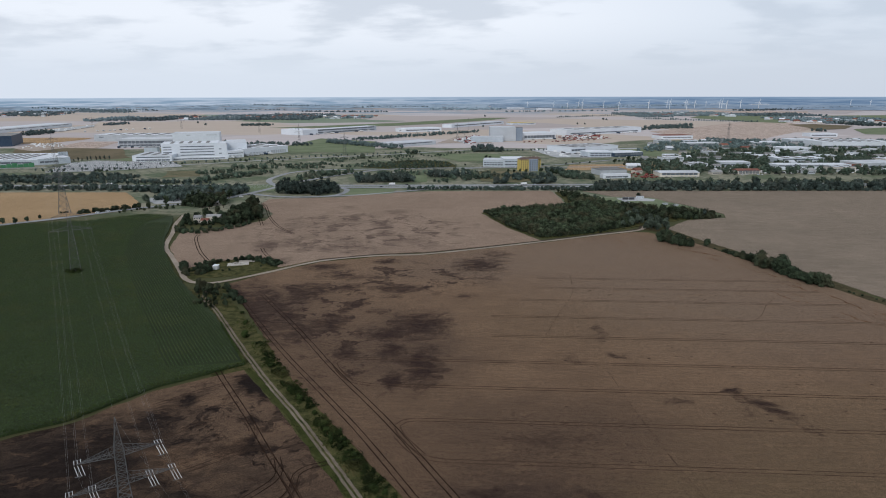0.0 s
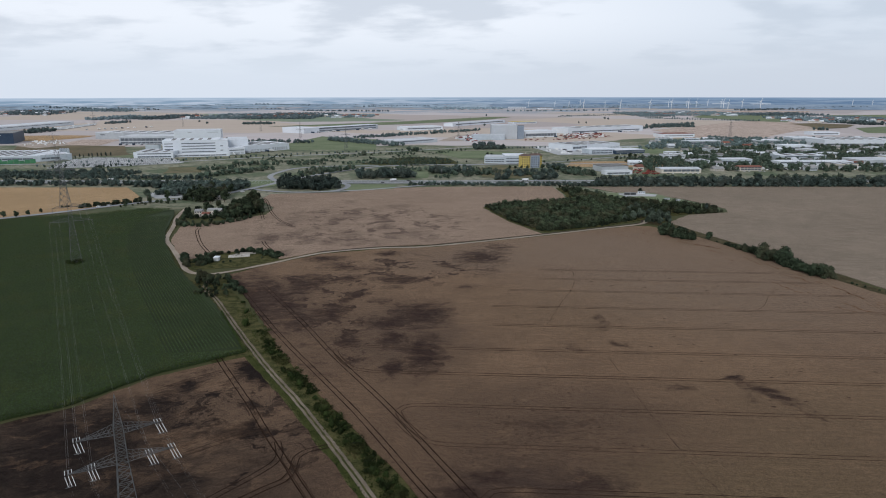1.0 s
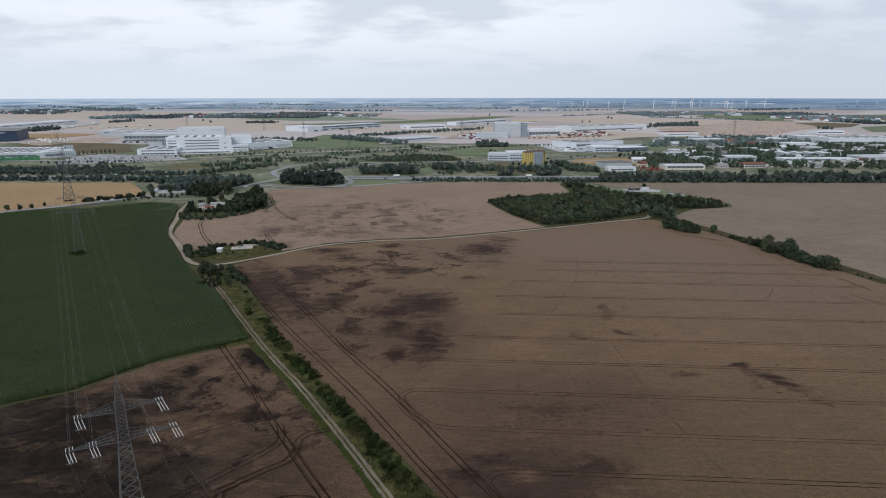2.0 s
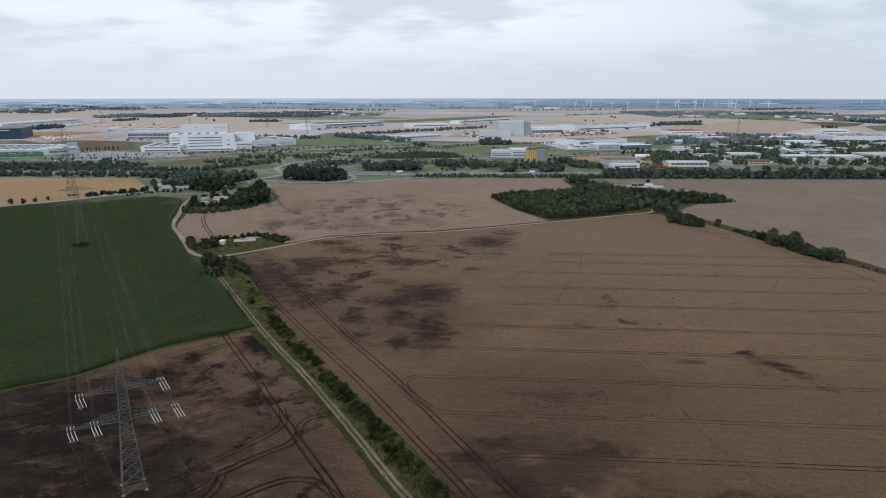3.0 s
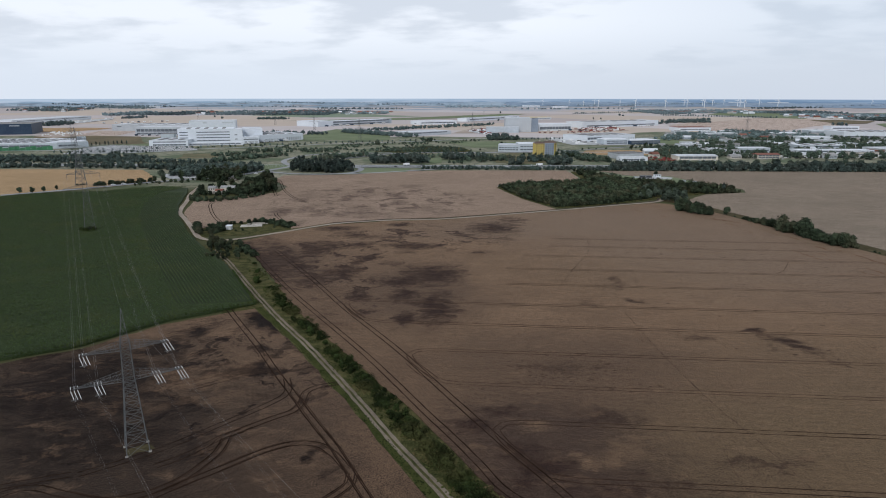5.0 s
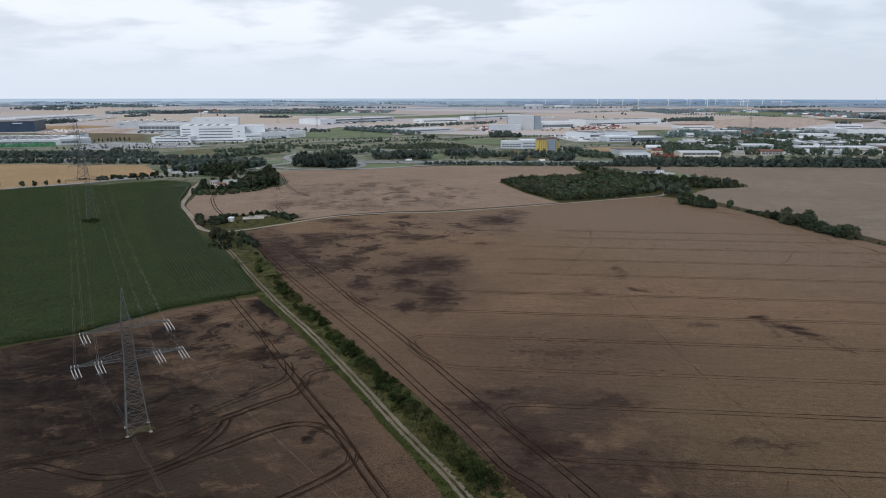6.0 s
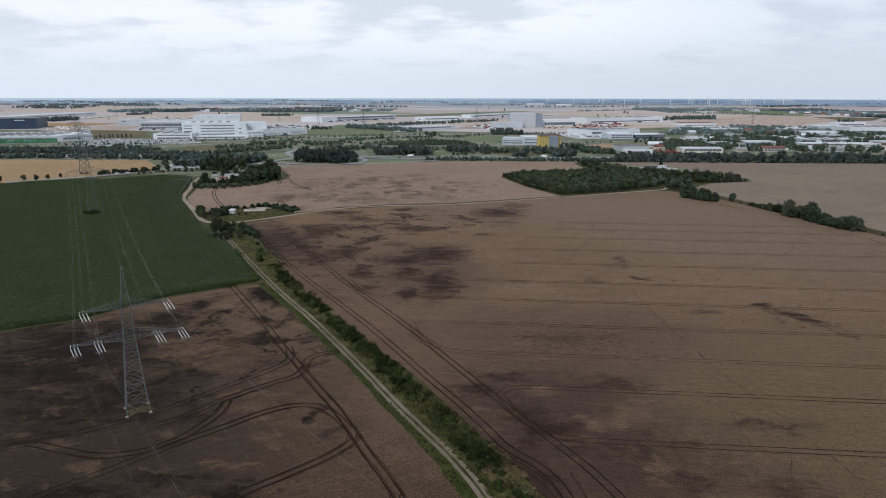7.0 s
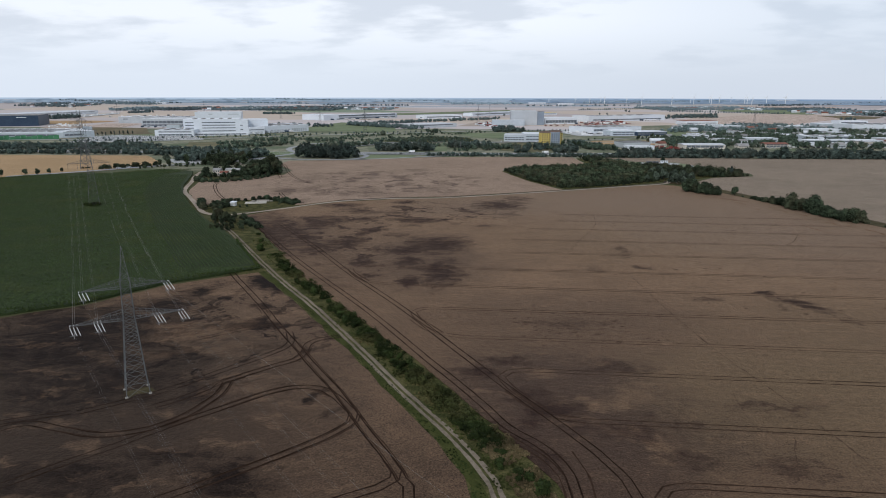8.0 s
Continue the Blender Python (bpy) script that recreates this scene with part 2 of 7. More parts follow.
HEATH = plain("dry_scrubland", (0.095, 0.10, 0.055), (0.21, 0.18, 0.11), 0.12, 0.02, 0.95, 0.2, 0.08)
STEEL = plain("galvanised_steel", (0.080, 0.085, 0.088), (0.150, 0.155, 0.158), 1.5, 0.2, 0.6, 0.0, 0.3, 0.2)
WIRE = plain("aluminium_conductor", (0.26, 0.26, 0.26), (0.36, 0.36, 0.36), 0.5, 0.1, 0.6, 0.0, 0.3, 0.2)
PORCELAIN = plain("insulator_glaze", (0.66, 0.68, 0.70), (0.80, 0.82, 0.84), 1.0, 0.2, 0.4, 0.0, 0.4)
FOOTING = plain("concrete_footing", (0.26, 0.24, 0.215), (0.40, 0.375, 0.34), 1.0, 0.1, 0.9, 0.0, 0.1)
BARK = plain("bark", (0.05, 0.04, 0.03), (0.11, 0.085, 0.065), 2.0, 0.2, 0.95)
# Blue-grey shift for the haze over the motorway trees is in this colour.
LEAF = foliage("dark_leaves", (0.031, 0.046, 0.045), (0.076, 0.101, 0.092), (0.080, 0.090, 0.076), 0.45)
LEAF_WOOD = foliage("wood_leaves", (0.016, 0.0245, 0.016), (0.052, 0.067, 0.040), (0.078, 0.073, 0.043), 0.55)
LEAF_TREE = foliage("tree_leaves", (0.017, 0.028, 0.018), (0.054, 0.072, 0.045), (0.076, 0.075, 0.046), 0.45)
LEAF_GREY = foliage("grey_willow_leaves", (0.038, 0.054, 0.042), (0.088, 0.108, 0.086))
LEAF_HEDGE = foliage("hedge_leaves", (0.011, 0.0195, 0.007), (0.038, 0.053, 0.017), (0.072, 0.070, 0.027))
# Far foliage: distance haze is put into this pale blue-grey colour.
LEAF_HAZE_FAR = foliage("hazed_far_leaves", (0.075, 0.107, 0.115), (0.120, 0.156, 0.160), None, 0.3)
# Scrub tone lightened to carry some of the distance haze.
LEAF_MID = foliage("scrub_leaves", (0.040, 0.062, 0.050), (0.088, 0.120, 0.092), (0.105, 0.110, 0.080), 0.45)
# Haze in the colour again, paler and bluer towards the horizon.
LEAF_HAZE_DISTANT = foliage("hazed_hill_leaves", (0.135, 0.183, 0.212), (0.185, 0.235, 0.265), None, 0.25)
LEAF_HAZE_HORIZON = foliage("hazed_horizon_leaves", (0.235, 0.30, 0.37), (0.29, 0.36, 0.42), None, 0.15)
SHEET = plain("pale_sheet_panels", (0.40, 0.425, 0.455), (0.46, 0.485, 0.515), 0.06, 0.012, 0.5)
CORN_LEAF = foliage("corn_leaves", (0.0255, 0.040, 0.0112), (0.0305, 0.0465, 0.0128), (0.058, 0.065, 0.0165), 0.12, 0.27)
WHITE = plain("white_cladding", (0.59, 0.63, 0.68), (0.69, 0.73, 0.78), 0.3, 0.02, 0.5, 0, 0.3, 0, 0.05)
ROOF_WHITE = plain("pale_roof_sheet", (0.54, 0.57, 0.61), (0.72, 0.75, 0.80), 0.15, 0.02, 0.6, 0, 0.3, 0, 0.15)
ROOF_GREY = plain("grey_roof_felt", (0.16, 0.16, 0.16), (0.30, 0.30, 0.30), 0.2, 0.03, 0.85, 0, 0.25, 0, 0.3)
ROOF_RED = plain("red_roof_tiles", (0.16, 0.065, 0.05), (0.25, 0.115, 0.085), 0.8, 0.1, 0.85, 0, 0.25, 0, 0.2)
GREY = plain("grey_cladding", (0.36, 0.39, 0.42), (0.48, 0.51, 0.54), 0.3, 0.03, 0.5, 0, 0.3, 0, 0.08)
SILVER = plain("light_grey_panels", (0.38, 0.43, 0.48), (0.50, 0.55, 0.60), 0.3, 0.03, 0.45, 0, 0.4, 0, 0.05)
DARK = plain("dark_blue_cladding", (0.022, 0.042, 0.078), (0.04, 0.065, 0.105), 0.3, 0.03, 0.5)
CREAM = plain("cream_plaster", (0.50, 0.46, 0.40), (0.66, 0.62, 0.55), 0.5, 0.05, 0.85, 0, 0.25, 0, 0.12)
YELLOW = plain("yellow_plaster", (0.48, 0.37, 0.10), (0.59, 0.46, 0.15), 0.5, 0.05, 0.8)
BLUE_GREY = plain("blue_grey_plaster", (0.23, 0.28, 0.35), (0.31, 0.36, 0.43), 0.5, 0.05, 0.8)
GREEN_PANEL = plain("green_panels", (0.02, 0.09, 0.045), (0.07, 0.22, 0.11), 0.12, 0.04, 0.6)
HALL_GLASS = plain("hall_window_glass", (0.09, 0.105, 0.125), (0.16, 0.18, 0.205), 0.3, 0.03, 0.2, 0, 0.6)
GLASS = plain("window_glass", (0.03, 0.035, 0.04), (0.07, 0.08, 0.09), 0.3, 0.03, 0.15, 0, 0.6)
RED_PAINT = plain("red_machine_paint", (0.20, 0.035, 0.03), (0.29, 0.06, 0.045), 0.8, 0.1, 0.5, 0, 0.3, 0, 0.25)
CAR_WHITE = plain("white_car_paint", (0.62, 0.63, 0.64), (0.78, 0.79, 0.80), 0.5, 0.1, 0.3, 0, 0.5, 0, 0.1)
CAR_DARK = plain("dark_car_paint", (0.03, 0.03, 0.035), (0.06, 0.06, 0.07), 0.5, 0.1, 0.3, 0, 0.5, 0, 0.3)
TYRE = plain("tyre_rubber", (0.015, 0.015, 0.015), (0.03, 0.03, 0.03), 1.0, 0.1, 0.9)
TURBINE = plain("turbine_white", (0.72, 0.73, 0.74), (0.82, 0.83, 0.84), 0.2, 0.02, 0.4)


# ---- mesh helpers ----
class Build:
    """Collects corners and faces; mesh() makes one mesh of them."""
    def __init__(self):
        self.v, self.f = [], []

    def add(self, verts, faces):
        k = len(self.v)
        self.v.extend(tuple(p) for p in verts)
        self.f.extend(tuple(i + k for i in f) for f in faces)
        return self

    def box(self, x0, y0, z0, x1, y1, z1, turn=0.0, at=(0.0, 0.0)):
        c, s = math.cos(turn), math.sin(turn)
        pts = [(x, y, z) for z in (z0, z1) for x, y in ((x0, y0), (x1, y0), (x1, y1), (x0, y1))]
        pts = [(at[0] + x * c - y * s, at[1] + x * s + y * c, z) for x, y, z in pts]
        return self.add(pts, [(3, 2, 1, 0), (4, 5, 6, 7), (0, 1, 5, 4), (1, 2, 6, 5), (2, 3, 7, 6), (3, 0, 4, 7)])

    def bar(self, a, b, w, w2=None):
        """A square bar from a to b."""
        a, b = Vector(a), Vector(b)
        d = (b - a).normalized()
        side = d.cross(Vector((0, 0, 1)) if abs(d.z) < 0.9 else Vector((1, 0, 0))).normalized()
        top = side.cross(d)
        pts = []
        for p, r in ((a, w), (b, w if w2 is None else w2)):
            pts += [p + (side * i + top * j) * r / 2 for i, j in ((-1, -1), (1, -1), (1, 1), (-1, 1))]
        return self.add(pts, [(3, 2, 1, 0), (4, 5, 6, 7), (0, 1, 5, 4), (1, 2, 6, 5), (2, 3, 7, 6), (3, 0, 4, 7)])

    def tube(self, a, b, r, r2=None, n=8):
        a, b = Vector(a), Vector(b)
        d = (b - a).normalized()
        side = d.cross(Vector((0, 0, 1)) if abs(d.z) < 0.9 else Vector((1, 0, 0))).normalized()
        top = side.cross(d)
        pts = []
        for p, q in ((a, r), (b, r if r2 is None else r2)):
            pts += [p + (side * math.cos(6.2832 * i / n) + top * math.sin(6.2832 * i / n)) * q for i in range(n)]
        faces = [(i, (i + 1) % n, n + (i + 1) % n, n + i) for i in range(n)]
        return self.add(pts, faces + [tuple(range(n - 1, -1, -1)), tuple(range(n, 2 * n))])

    def cable(self, points, r, n=4):
        """One unbroken round line through the points."""
        k = len(points)
        for i, p in enumerate(points):
            p = Vector(p)
            d = (Vector(points[min(i + 1, k - 1)]) - Vector(points[max(i - 1, 0)])).normalized()
            side = d.cross(Vector((0, 0, 1)) if abs(d.z) < 0.9 else Vector((1, 0, 0))).normalized()
            top = side.cross(d)
            self.v.extend(tuple(p + (side * math.cos(6.2832 * j / n) + top * math.sin(6.2832 * j / n)) * r) for j in range(n))
        o = len(self.v) - k * n
        self.f.extend((o + i * n + j, o + i * n + (j + 1) % n, o + (i + 1) * n + (j + 1) % n, o + (i + 1) * n + j) for i in range(k - 1) for j in range(n))
        return self

    def slab(self, corners, z0, z1):
        """A flat piece with the given outline, counter-clockwise, as thick as z0 to z1."""
        n = len(corners)
        pts = [(x, y, z0) for x, y in corners] + [(x, y, z1) for x, y in corners]
        return self.add(pts, [tuple(range(n, 2 * n))] + [(i, (i + 1) % n, n + (i + 1) % n, n + i) for i in range(n)])

    def mesh(self, name, mat):
        me = bpy.data.meshes.new(name)
        me.from_pydata(self.v, [], self.f)
        me.materials.append(mat)
        me.update()
        return me


def part(name, build, mat, parent=None, label=""):
    ob = new(name, build.mesh(name, mat))
    ob.parent = parent
    return tagged(ob, label)


def thing(name, x, y, label, category, group="", kind="", z=0.0, turn=0.0):
    ob = new(name)
    ob.empty_display_size = 0.5
    ob.matrix_basis = pose(x, y, z, 0, 0, turn)
    return tagged(ob, label, category, group, kind)


def ccw(corners):
    area = sum(a[0] * b[1] - b[0] * a[1] for a, b in zip(corners, corners[1:] + corners[:1]))
    return list(corners) if area > 0 else list(corners)[::-1]


def smooth(points, step=4.0):
    """A curve through the points (Catmull-Rom), cut about every step metres."""
    p = [Vector((*q, 0.0)) for q in points]
    p = [2 * p[0] - p[1]] + p + [2 * p[-1] - p[-2]]
    res = []
    for a, b, c, d in zip(p, p[1:], p[2:], p[3:]):
        k = max(1, int((c - b).length / step))
        for i in range(k):
            t = i / k
            res.append(0.5 * (2 * b + (c - a) * t + (2 * a - 5 * b + 4 * c - d) * t * t + (3 * b - a - 3 * c + d) * t ** 3))
    return res + [p[-2]]


def ragged(corners, step=5.0, amount=0.7, seed=1):
    """The outline with many small bends, as a field's margin has."""
    rng = random.Random(seed)
    res = []
    for a, b in zip(corners, corners[1:] + corners[:1]):
        n = max(1, min(60, int(math.dist(a, b) / step)))
        for i in range(n):
            t = i / n
            res.append((a[0] + (b[0] - a[0]) * t + rng.uniform(-amount, amount), a[1] + (b[1] - a[1]) * t + rng.uniform(-amount, amount)))
    return res


def ribbon(build, points, width, z, shift=0.0, step=4.0, wobble=0.0, seed=3):
    """A flat band along a curve; shift moves it to its right."""
    rng = random.Random(seed)
    line = smooth(points, step)
    rows = []
    for i, p in enumerate(line):
        d = (line[min(i + 1, len(line) - 1)] - line[max(i - 1, 0)]).normalized()
        side = Vector((d.y, -d.x, 0))
        for k in (-0.5, 0.5):
            q = p + side * (shift + k * width + rng.uniform(-wobble, wobble))
            rows.append((q.x, q.y, z))
    k = len(line)
    build.add(rows, [(2 * i, 2 * i + 1, 2 * i + 3, 2 * i + 2) for i in range(k - 1)])
    return build


def rise(x, y):
    """The land lifts gently far away."""
    d = math.hypot(x, y)
    return 36.0 * max(0.0, (d - 4000.0) / 960.0) ** 1.3


# ---- the ground: one sheet to the horizon ----
def ground_material():
    m, n = material("open_country")
    p = n.add("ShaderNodeNewGeometry").outputs["Position"]
    x, y, _ = n.split(p)
    flat = n.vec("MULTIPLY", p, (1.0, 1.0, 0.0))
    warp = n.vec("MULTIPLY", n.vec("SUBTRACT", n.noise(flat, 0.004, 3.0, 0.5, True), (0.5, 0.5, 0.5)), (120.0, 120.0, 0.0))
    cell = n.add("ShaderNodeTexVoronoi", voronoi_dimensions="2D", feature="F1")
    n.put(cell.inputs["Vector"], n.vec("MULTIPLY", n.vec("ADD", flat, warp), (0.0014, 0.0021, 0.0)))
    cell.inputs["Scale"].default_value = 1.0
    pick = n.split(cell.outputs["Color"])
    # Harvested land; far haze is mixed into these pale, bluish field tones.
    field = n.mix(pick[0], (0.445, 0.395, 0.39), (0.60, 0.555, 0.56))
    field = n.mix(n.ramp(pick[1], 0.70, 0.76), field, (0.53, 0.45, 0.385))
    field = n.mix(n.ramp(pick[2], 0.90, 0.93), field, (0.19, 0.25, 0.18))
    field = n.mix(n.ramp(n.noise(n.vec("MULTIPLY", flat, (0.3, 1.0, 0.0)), 0.02, 4.0), 0.35, 0.65, 0.0, 0.22), field, (0.42, 0.34, 0.28))
    # Blue patches far off: distance haze coloured in as woodland.
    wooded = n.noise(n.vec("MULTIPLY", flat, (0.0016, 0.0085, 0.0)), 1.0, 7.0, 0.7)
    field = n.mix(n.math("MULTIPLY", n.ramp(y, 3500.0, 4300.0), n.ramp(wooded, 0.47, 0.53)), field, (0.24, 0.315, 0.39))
    fine, mid = n.noise(flat, 0.22, 5.0, 0.6), n.noise(flat, 0.018, 4.0)
    scrub = n.mix(n.ramp(mid, 0.36, 0.62), (0.130, 0.155, 0.095), (0.31, 0.29, 0.22))
    tufts = n.noise(flat, 0.085, 6.0, 0.65)
    scrub = n.mix(n.ramp(tufts, 0.49, 0.58, 0.0, 0.62), scrub, (0.072, 0.100, 0.066))
    scrub = n.mix(n.ramp(fine, 0.35, 0.65, 0.0, 0.35), scrub, (0.075, 0.105, 0.058))
    scrub = n.mix(n.ramp(y, 590.0, 680.0), (0.070, 0.073, 0.032), scrub)
    edge = n.math("ADD", y, n.math("MULTIPLY", n.noise(flat, 0.006, 2.0), 120.0))
    edge = n.math("SUBTRACT", edge, n.ramp(x, 250.0, 520.0, 0.0, 230.0))
    col = n.mix(n.ramp(edge, 1490.0, 1510.0), scrub, field)
    finish(n, col, 0.95, fine, 0.3, 0.1)
    return m


def ground():
    b = Build()
    radii = [40, 150, 400] + list(range(700, 4000, 300)) + list(range(4000, 4961, 60))
    n = 128
    pts = [(0.0, 0.0, -0.25)]
    for r in radii:
        for i in range(n):
            a = 6.283185 * i / n
            x, y = r * math.cos(a), r * math.sin(a)
            pts.append((x, y, rise(x, y) - 0.25))
    faces = [(0, 1 + i, 1 + (i + 1) % n) for i in range(n)]
    for k in range(len(radii) - 1):
        o = 1 + k * n
        faces += [(o + i, o + n + i, o + n + (i + 1) % n, o + (i + 1) % n) for i in range(n)]
    b.add(pts, faces)
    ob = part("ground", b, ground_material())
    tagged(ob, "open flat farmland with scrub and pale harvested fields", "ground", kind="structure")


ground()


def field(name, corners, mat, label, height=0.5, seed=1, amount=0.6):
    b = Build().slab(ragged(ccw(corners), 5.0, amount, seed), -0.2, height)
    ob = part(name, b, mat)
    return tagged(ob, label, "field", kind="structure")


MAIN_STAINS = [(-111, 345, 52.5, 13, -61, 1), (-93, 344, 59, 8, -63, 0.9), (-83, 434, 11.9, 7.7, 0, 1), (-41, 449, 8.2, 6.5, 0, 1), (-83, 375, 11, 16.4, 0, 1), (-61, 386, 7.8, 6.1, 0, 1), (-28, 384, 13.4, 7.2, 0, 1),
               (-52, 346, 11.1, 3.5, 68, 1), (-62, 319, 10.4, 10.4, 0, 1), (-13, 318, 14.2, 18.6, 0, 1), (-27, 305, 9.1, 10.2, 0, 1), (-47, 280, 6.3, 6.8, 0, 1), (-25, 284, 5.3, 9, 0, 1), (-10, 266, 8.6, 20.9, 0, 1)]
MAIN_SPECKS = [(-22, 252, 3.2, 8.9, 0, 1), (26, 438, 15.1, 17, 0, 1), (40, 467, 9.3, 13.9, 0, 0.8), (6, 416, 9.9, 7, 0, 0.7), (13, 365, 7.4, 5.5, 0, 0.7), (-58, 408, 26.4, 6, -3, 0.7), (-54, 249, 25.6, 9, -58, 0.5),
               (78, 307, 13.5, 3.2, -88, 0.7), (82, 277, 5.3, 4.1, 0, 0.75), (118, 240, 3.7, 3.3, 0, 1), (124, 227, 13.5, 4.2, -62, 0.85), (132, 212, 6.6, 1.6, -63, 0.75), (116, 219, 3.4, 2.9, 0, 0.65),
               (93, 231, 4.9, 3.5, 0, 0.65), (61, 271, 5.1, 4.5, 0, 0.6), (24, 269, 6.6, 3.1, 0, 0.55)]
MAIN_NEAR = [(5, 162, 5.6, 4.8, 0, 1), (14, 171, 4.3, 3.2, 0, 0.92), (17, 133, 2.8, 4.7, 0, 1), (21, 142, 12, 6, -70, 0.87), (39, 131, 7.7, 3.9, 0, 0.82), (42, 168, 9.6, 4.4, 0, 0.72), (50, 122, 5.4, 4.2, 0, 0.72),
             (77, 144, 8.6, 3.3, 0, 0.72), (68, 118, 7.2, 4.6, 0, 0.7), (14, 122, 12, 5, -55, 0.97), (49, 138, 8.1, 2.9, 0, 0.67), (35, 202, 17, 5.5, 0, 0.57)]
MAIN_STREAKS = [(-76, 350, 44, 58, 40), (-30, 405, 70, 40, 15), (-52, 290, 22, 36, 20)]
MAIN_ZONES = [(16, 160, 16, 11, 0, 0.7), (34, 168, 18, 8, 0, 0.55), (50, 152, 12, 9, 0, 0.5), (32, 131, 26, 9, 0, 0.6), (78, 143, 11, 4, 0, 0.5), (34, 213, 42, 26, 0, 0.42), (-80, 296, 113, 26, -63, 0.32), (24, 150, 32, 30, 20, 1.0), (46, 134, 28, 16, 0, 0.75), (24, 115, 24, 20, 20, 0.85), (70, 128, 80, 34, 0, 0.30), (-54, 322, 69.5, 35, -47, 0.36), (70, 190, 130, 36, 0, 0.36),
              (90, 130, 120, 60, 0, 0.2), (-93, 340, 46, 16, -57, 0.5), (-16, 288, 30, 44, 0, 0.62), (14, 430, 40, 30, 15, 0.35)]
MAIN_PALE = [(35, 146, 7.8, 3.4, 0, 0.8), (47, 153, 5.9, 4.8, 0, 0.6), (40, 130, 7, 1.8, 0, 0.7), (44, 127, 3.1, 2.2, 0, 0.6), (22, 162, 4.7, 2.9, 0, 0.5)]
MAIN = crop("brown_ripe_grain", (0.152, 0.094, 0.0555), (0.106, 0.0645, 0.0385), (0.034, 0.0195, 0.0150), MAIN_STAINS + MAIN_SPECKS + MAIN_NEAR, MAIN_STREAKS, bright=MAIN_PALE, olive=[(92, 150, 40, 34, 0, 0.6), (150, 190, 60, 50, 0, 0.4), (105, 330, 70, 60, 0, 0.12), (60, 330, 40, 40, 0, 0.12)], zones=MAIN_ZONES, spots=0.34, sheen=0.14, haze_zones=[(160, 400, 120, 95, -60, 0.75), (60, 460, 110, 40, 25, 0.5)])
MID_STAINS = [(-140, 498, 9.9, 14.1, 0, 1), (-125, 505, 7.4, 14.4, 0, 0.75), (-138, 573, 10.3, 28.8, 0, 0.62), (-98, 560, 5.6, 9.9, 0, 0.85), (-76, 509, 8.3, 20.5, 0, 0.62), (-109, 484, 6.6, 7.6, 0, 0.8), (-92, 488, 8, 7.6, 0, 0.75),
              (-71, 478, 11.3, 7.3, 0, 0.7), (-50, 546, 7.9, 11.7, 0, 0.85), (-56, 578, 8.3, 10.4, 0, 0.85), (-87, 591, 14.9, 11, 0, 0.65), (-48, 650, 12.8, 9.8, 0, 0.7), (-102, 677, 10.9, 14.2, 0, 0.6),
              (-24, 519, 11.7, 23.3, 0, 0.62), (-124, 450, 12.3, 10, 0, 0.85), (-60, 489, 13.3, 5.7, 0, 0.6)]
MID = crop("pale_ripe_grain", (0.258, 0.188, 0.142), (0.200, 0.144, 0.108), (0.112, 0.077, 0.060), MID_STAINS, [(-70, 560, 110, 95, 0)])
BARE_STAINS = [(-78, 246, 6, 10, 35, 1.3), (-84, 254, 4, 4, 0, 1.1), (-73, 238, 4, 6, 30, 1.2), (-68, 198, 6, 4, 10, 1.6), (-73, 196, 6, 3, 10, 1.4), (-102, 231, 6.1, 7.7, 0, 1), (-72, 216, 5.3, 3.3, 0, 0.85), (-72, 197, 6, 5.6, 0, 1), (-97, 197, 6.6, 8.2, 0, 0.8), (-120, 184, 30, 33.3, 0, 0.95), (-147, 204, 11.7, 13.6, 0, 0.8), (-98, 149, 20.5, 14.9, 0, 0.8),
               (-37, 146, 1.4, 2.8, 0, 0.9), (-32, 138, 3, 4.6, 0, 0.62), (-61, 117, 7.1, 4.2, 0, 0.9), (-46, 110, 7.9, 4.5, 0, 1), (-60, 181, 6.9, 3.8, 0, 0.6), (-77, 107, 13.3, 6.5, 0, 0.8), (-79, 168, 9.7, 7.8, 0, 0.7)]
BARE = crop("dark_ripe_grain", (0.118, 0.073, 0.045), (0.062, 0.038, 0.0255), (0.0135, 0.0085, 0.0068), BARE_STAINS, [(-90, 190, 60, 60, 0)], 32.0, spots=0.5, sheen=0.12, grain=1.35, bright=[(-80, 190, 16, 5, 20, 0.8), (-95, 197, 10, 4, 10, 0.7), (-76, 201, 7, 3, 10, 0.7), (-96, 231, 14, 5, 15, 0.75), (-73, 209, 8, 4, 10, 0.7), (-72, 178, 9, 4, 10, 0.6), (-88, 176, 10, 4, 15, 0.5), (-57, 148, 9, 6, 0, 0.5)],
            zones=[(-112, 165, 46, 56, 50, 0.9), (-150, 178, 50, 40, 0, 0.6), (-92, 132, 50, 44, 20, 0.85), (-40, 108, 50, 26, 0, 0.3), (-118, 108, 56, 44, 0, 0.85)])
RIGHT = crop("pale_stubble", (0.208, 0.170, 0.133), (0.158, 0.130, 0.102), (0.15, 0.116, 0.088), [], [], -2.0, rows=0.22, drill_gap=0.22)
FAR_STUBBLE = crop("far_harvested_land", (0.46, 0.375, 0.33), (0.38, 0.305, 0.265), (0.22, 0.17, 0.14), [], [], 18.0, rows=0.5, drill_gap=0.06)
STRAW = crop("golden_stubble", (0.38, 0.256, 0.136), (0.295, 0.196, 0.100), (0.22, 0.15, 0.085), [], [], 28.0)

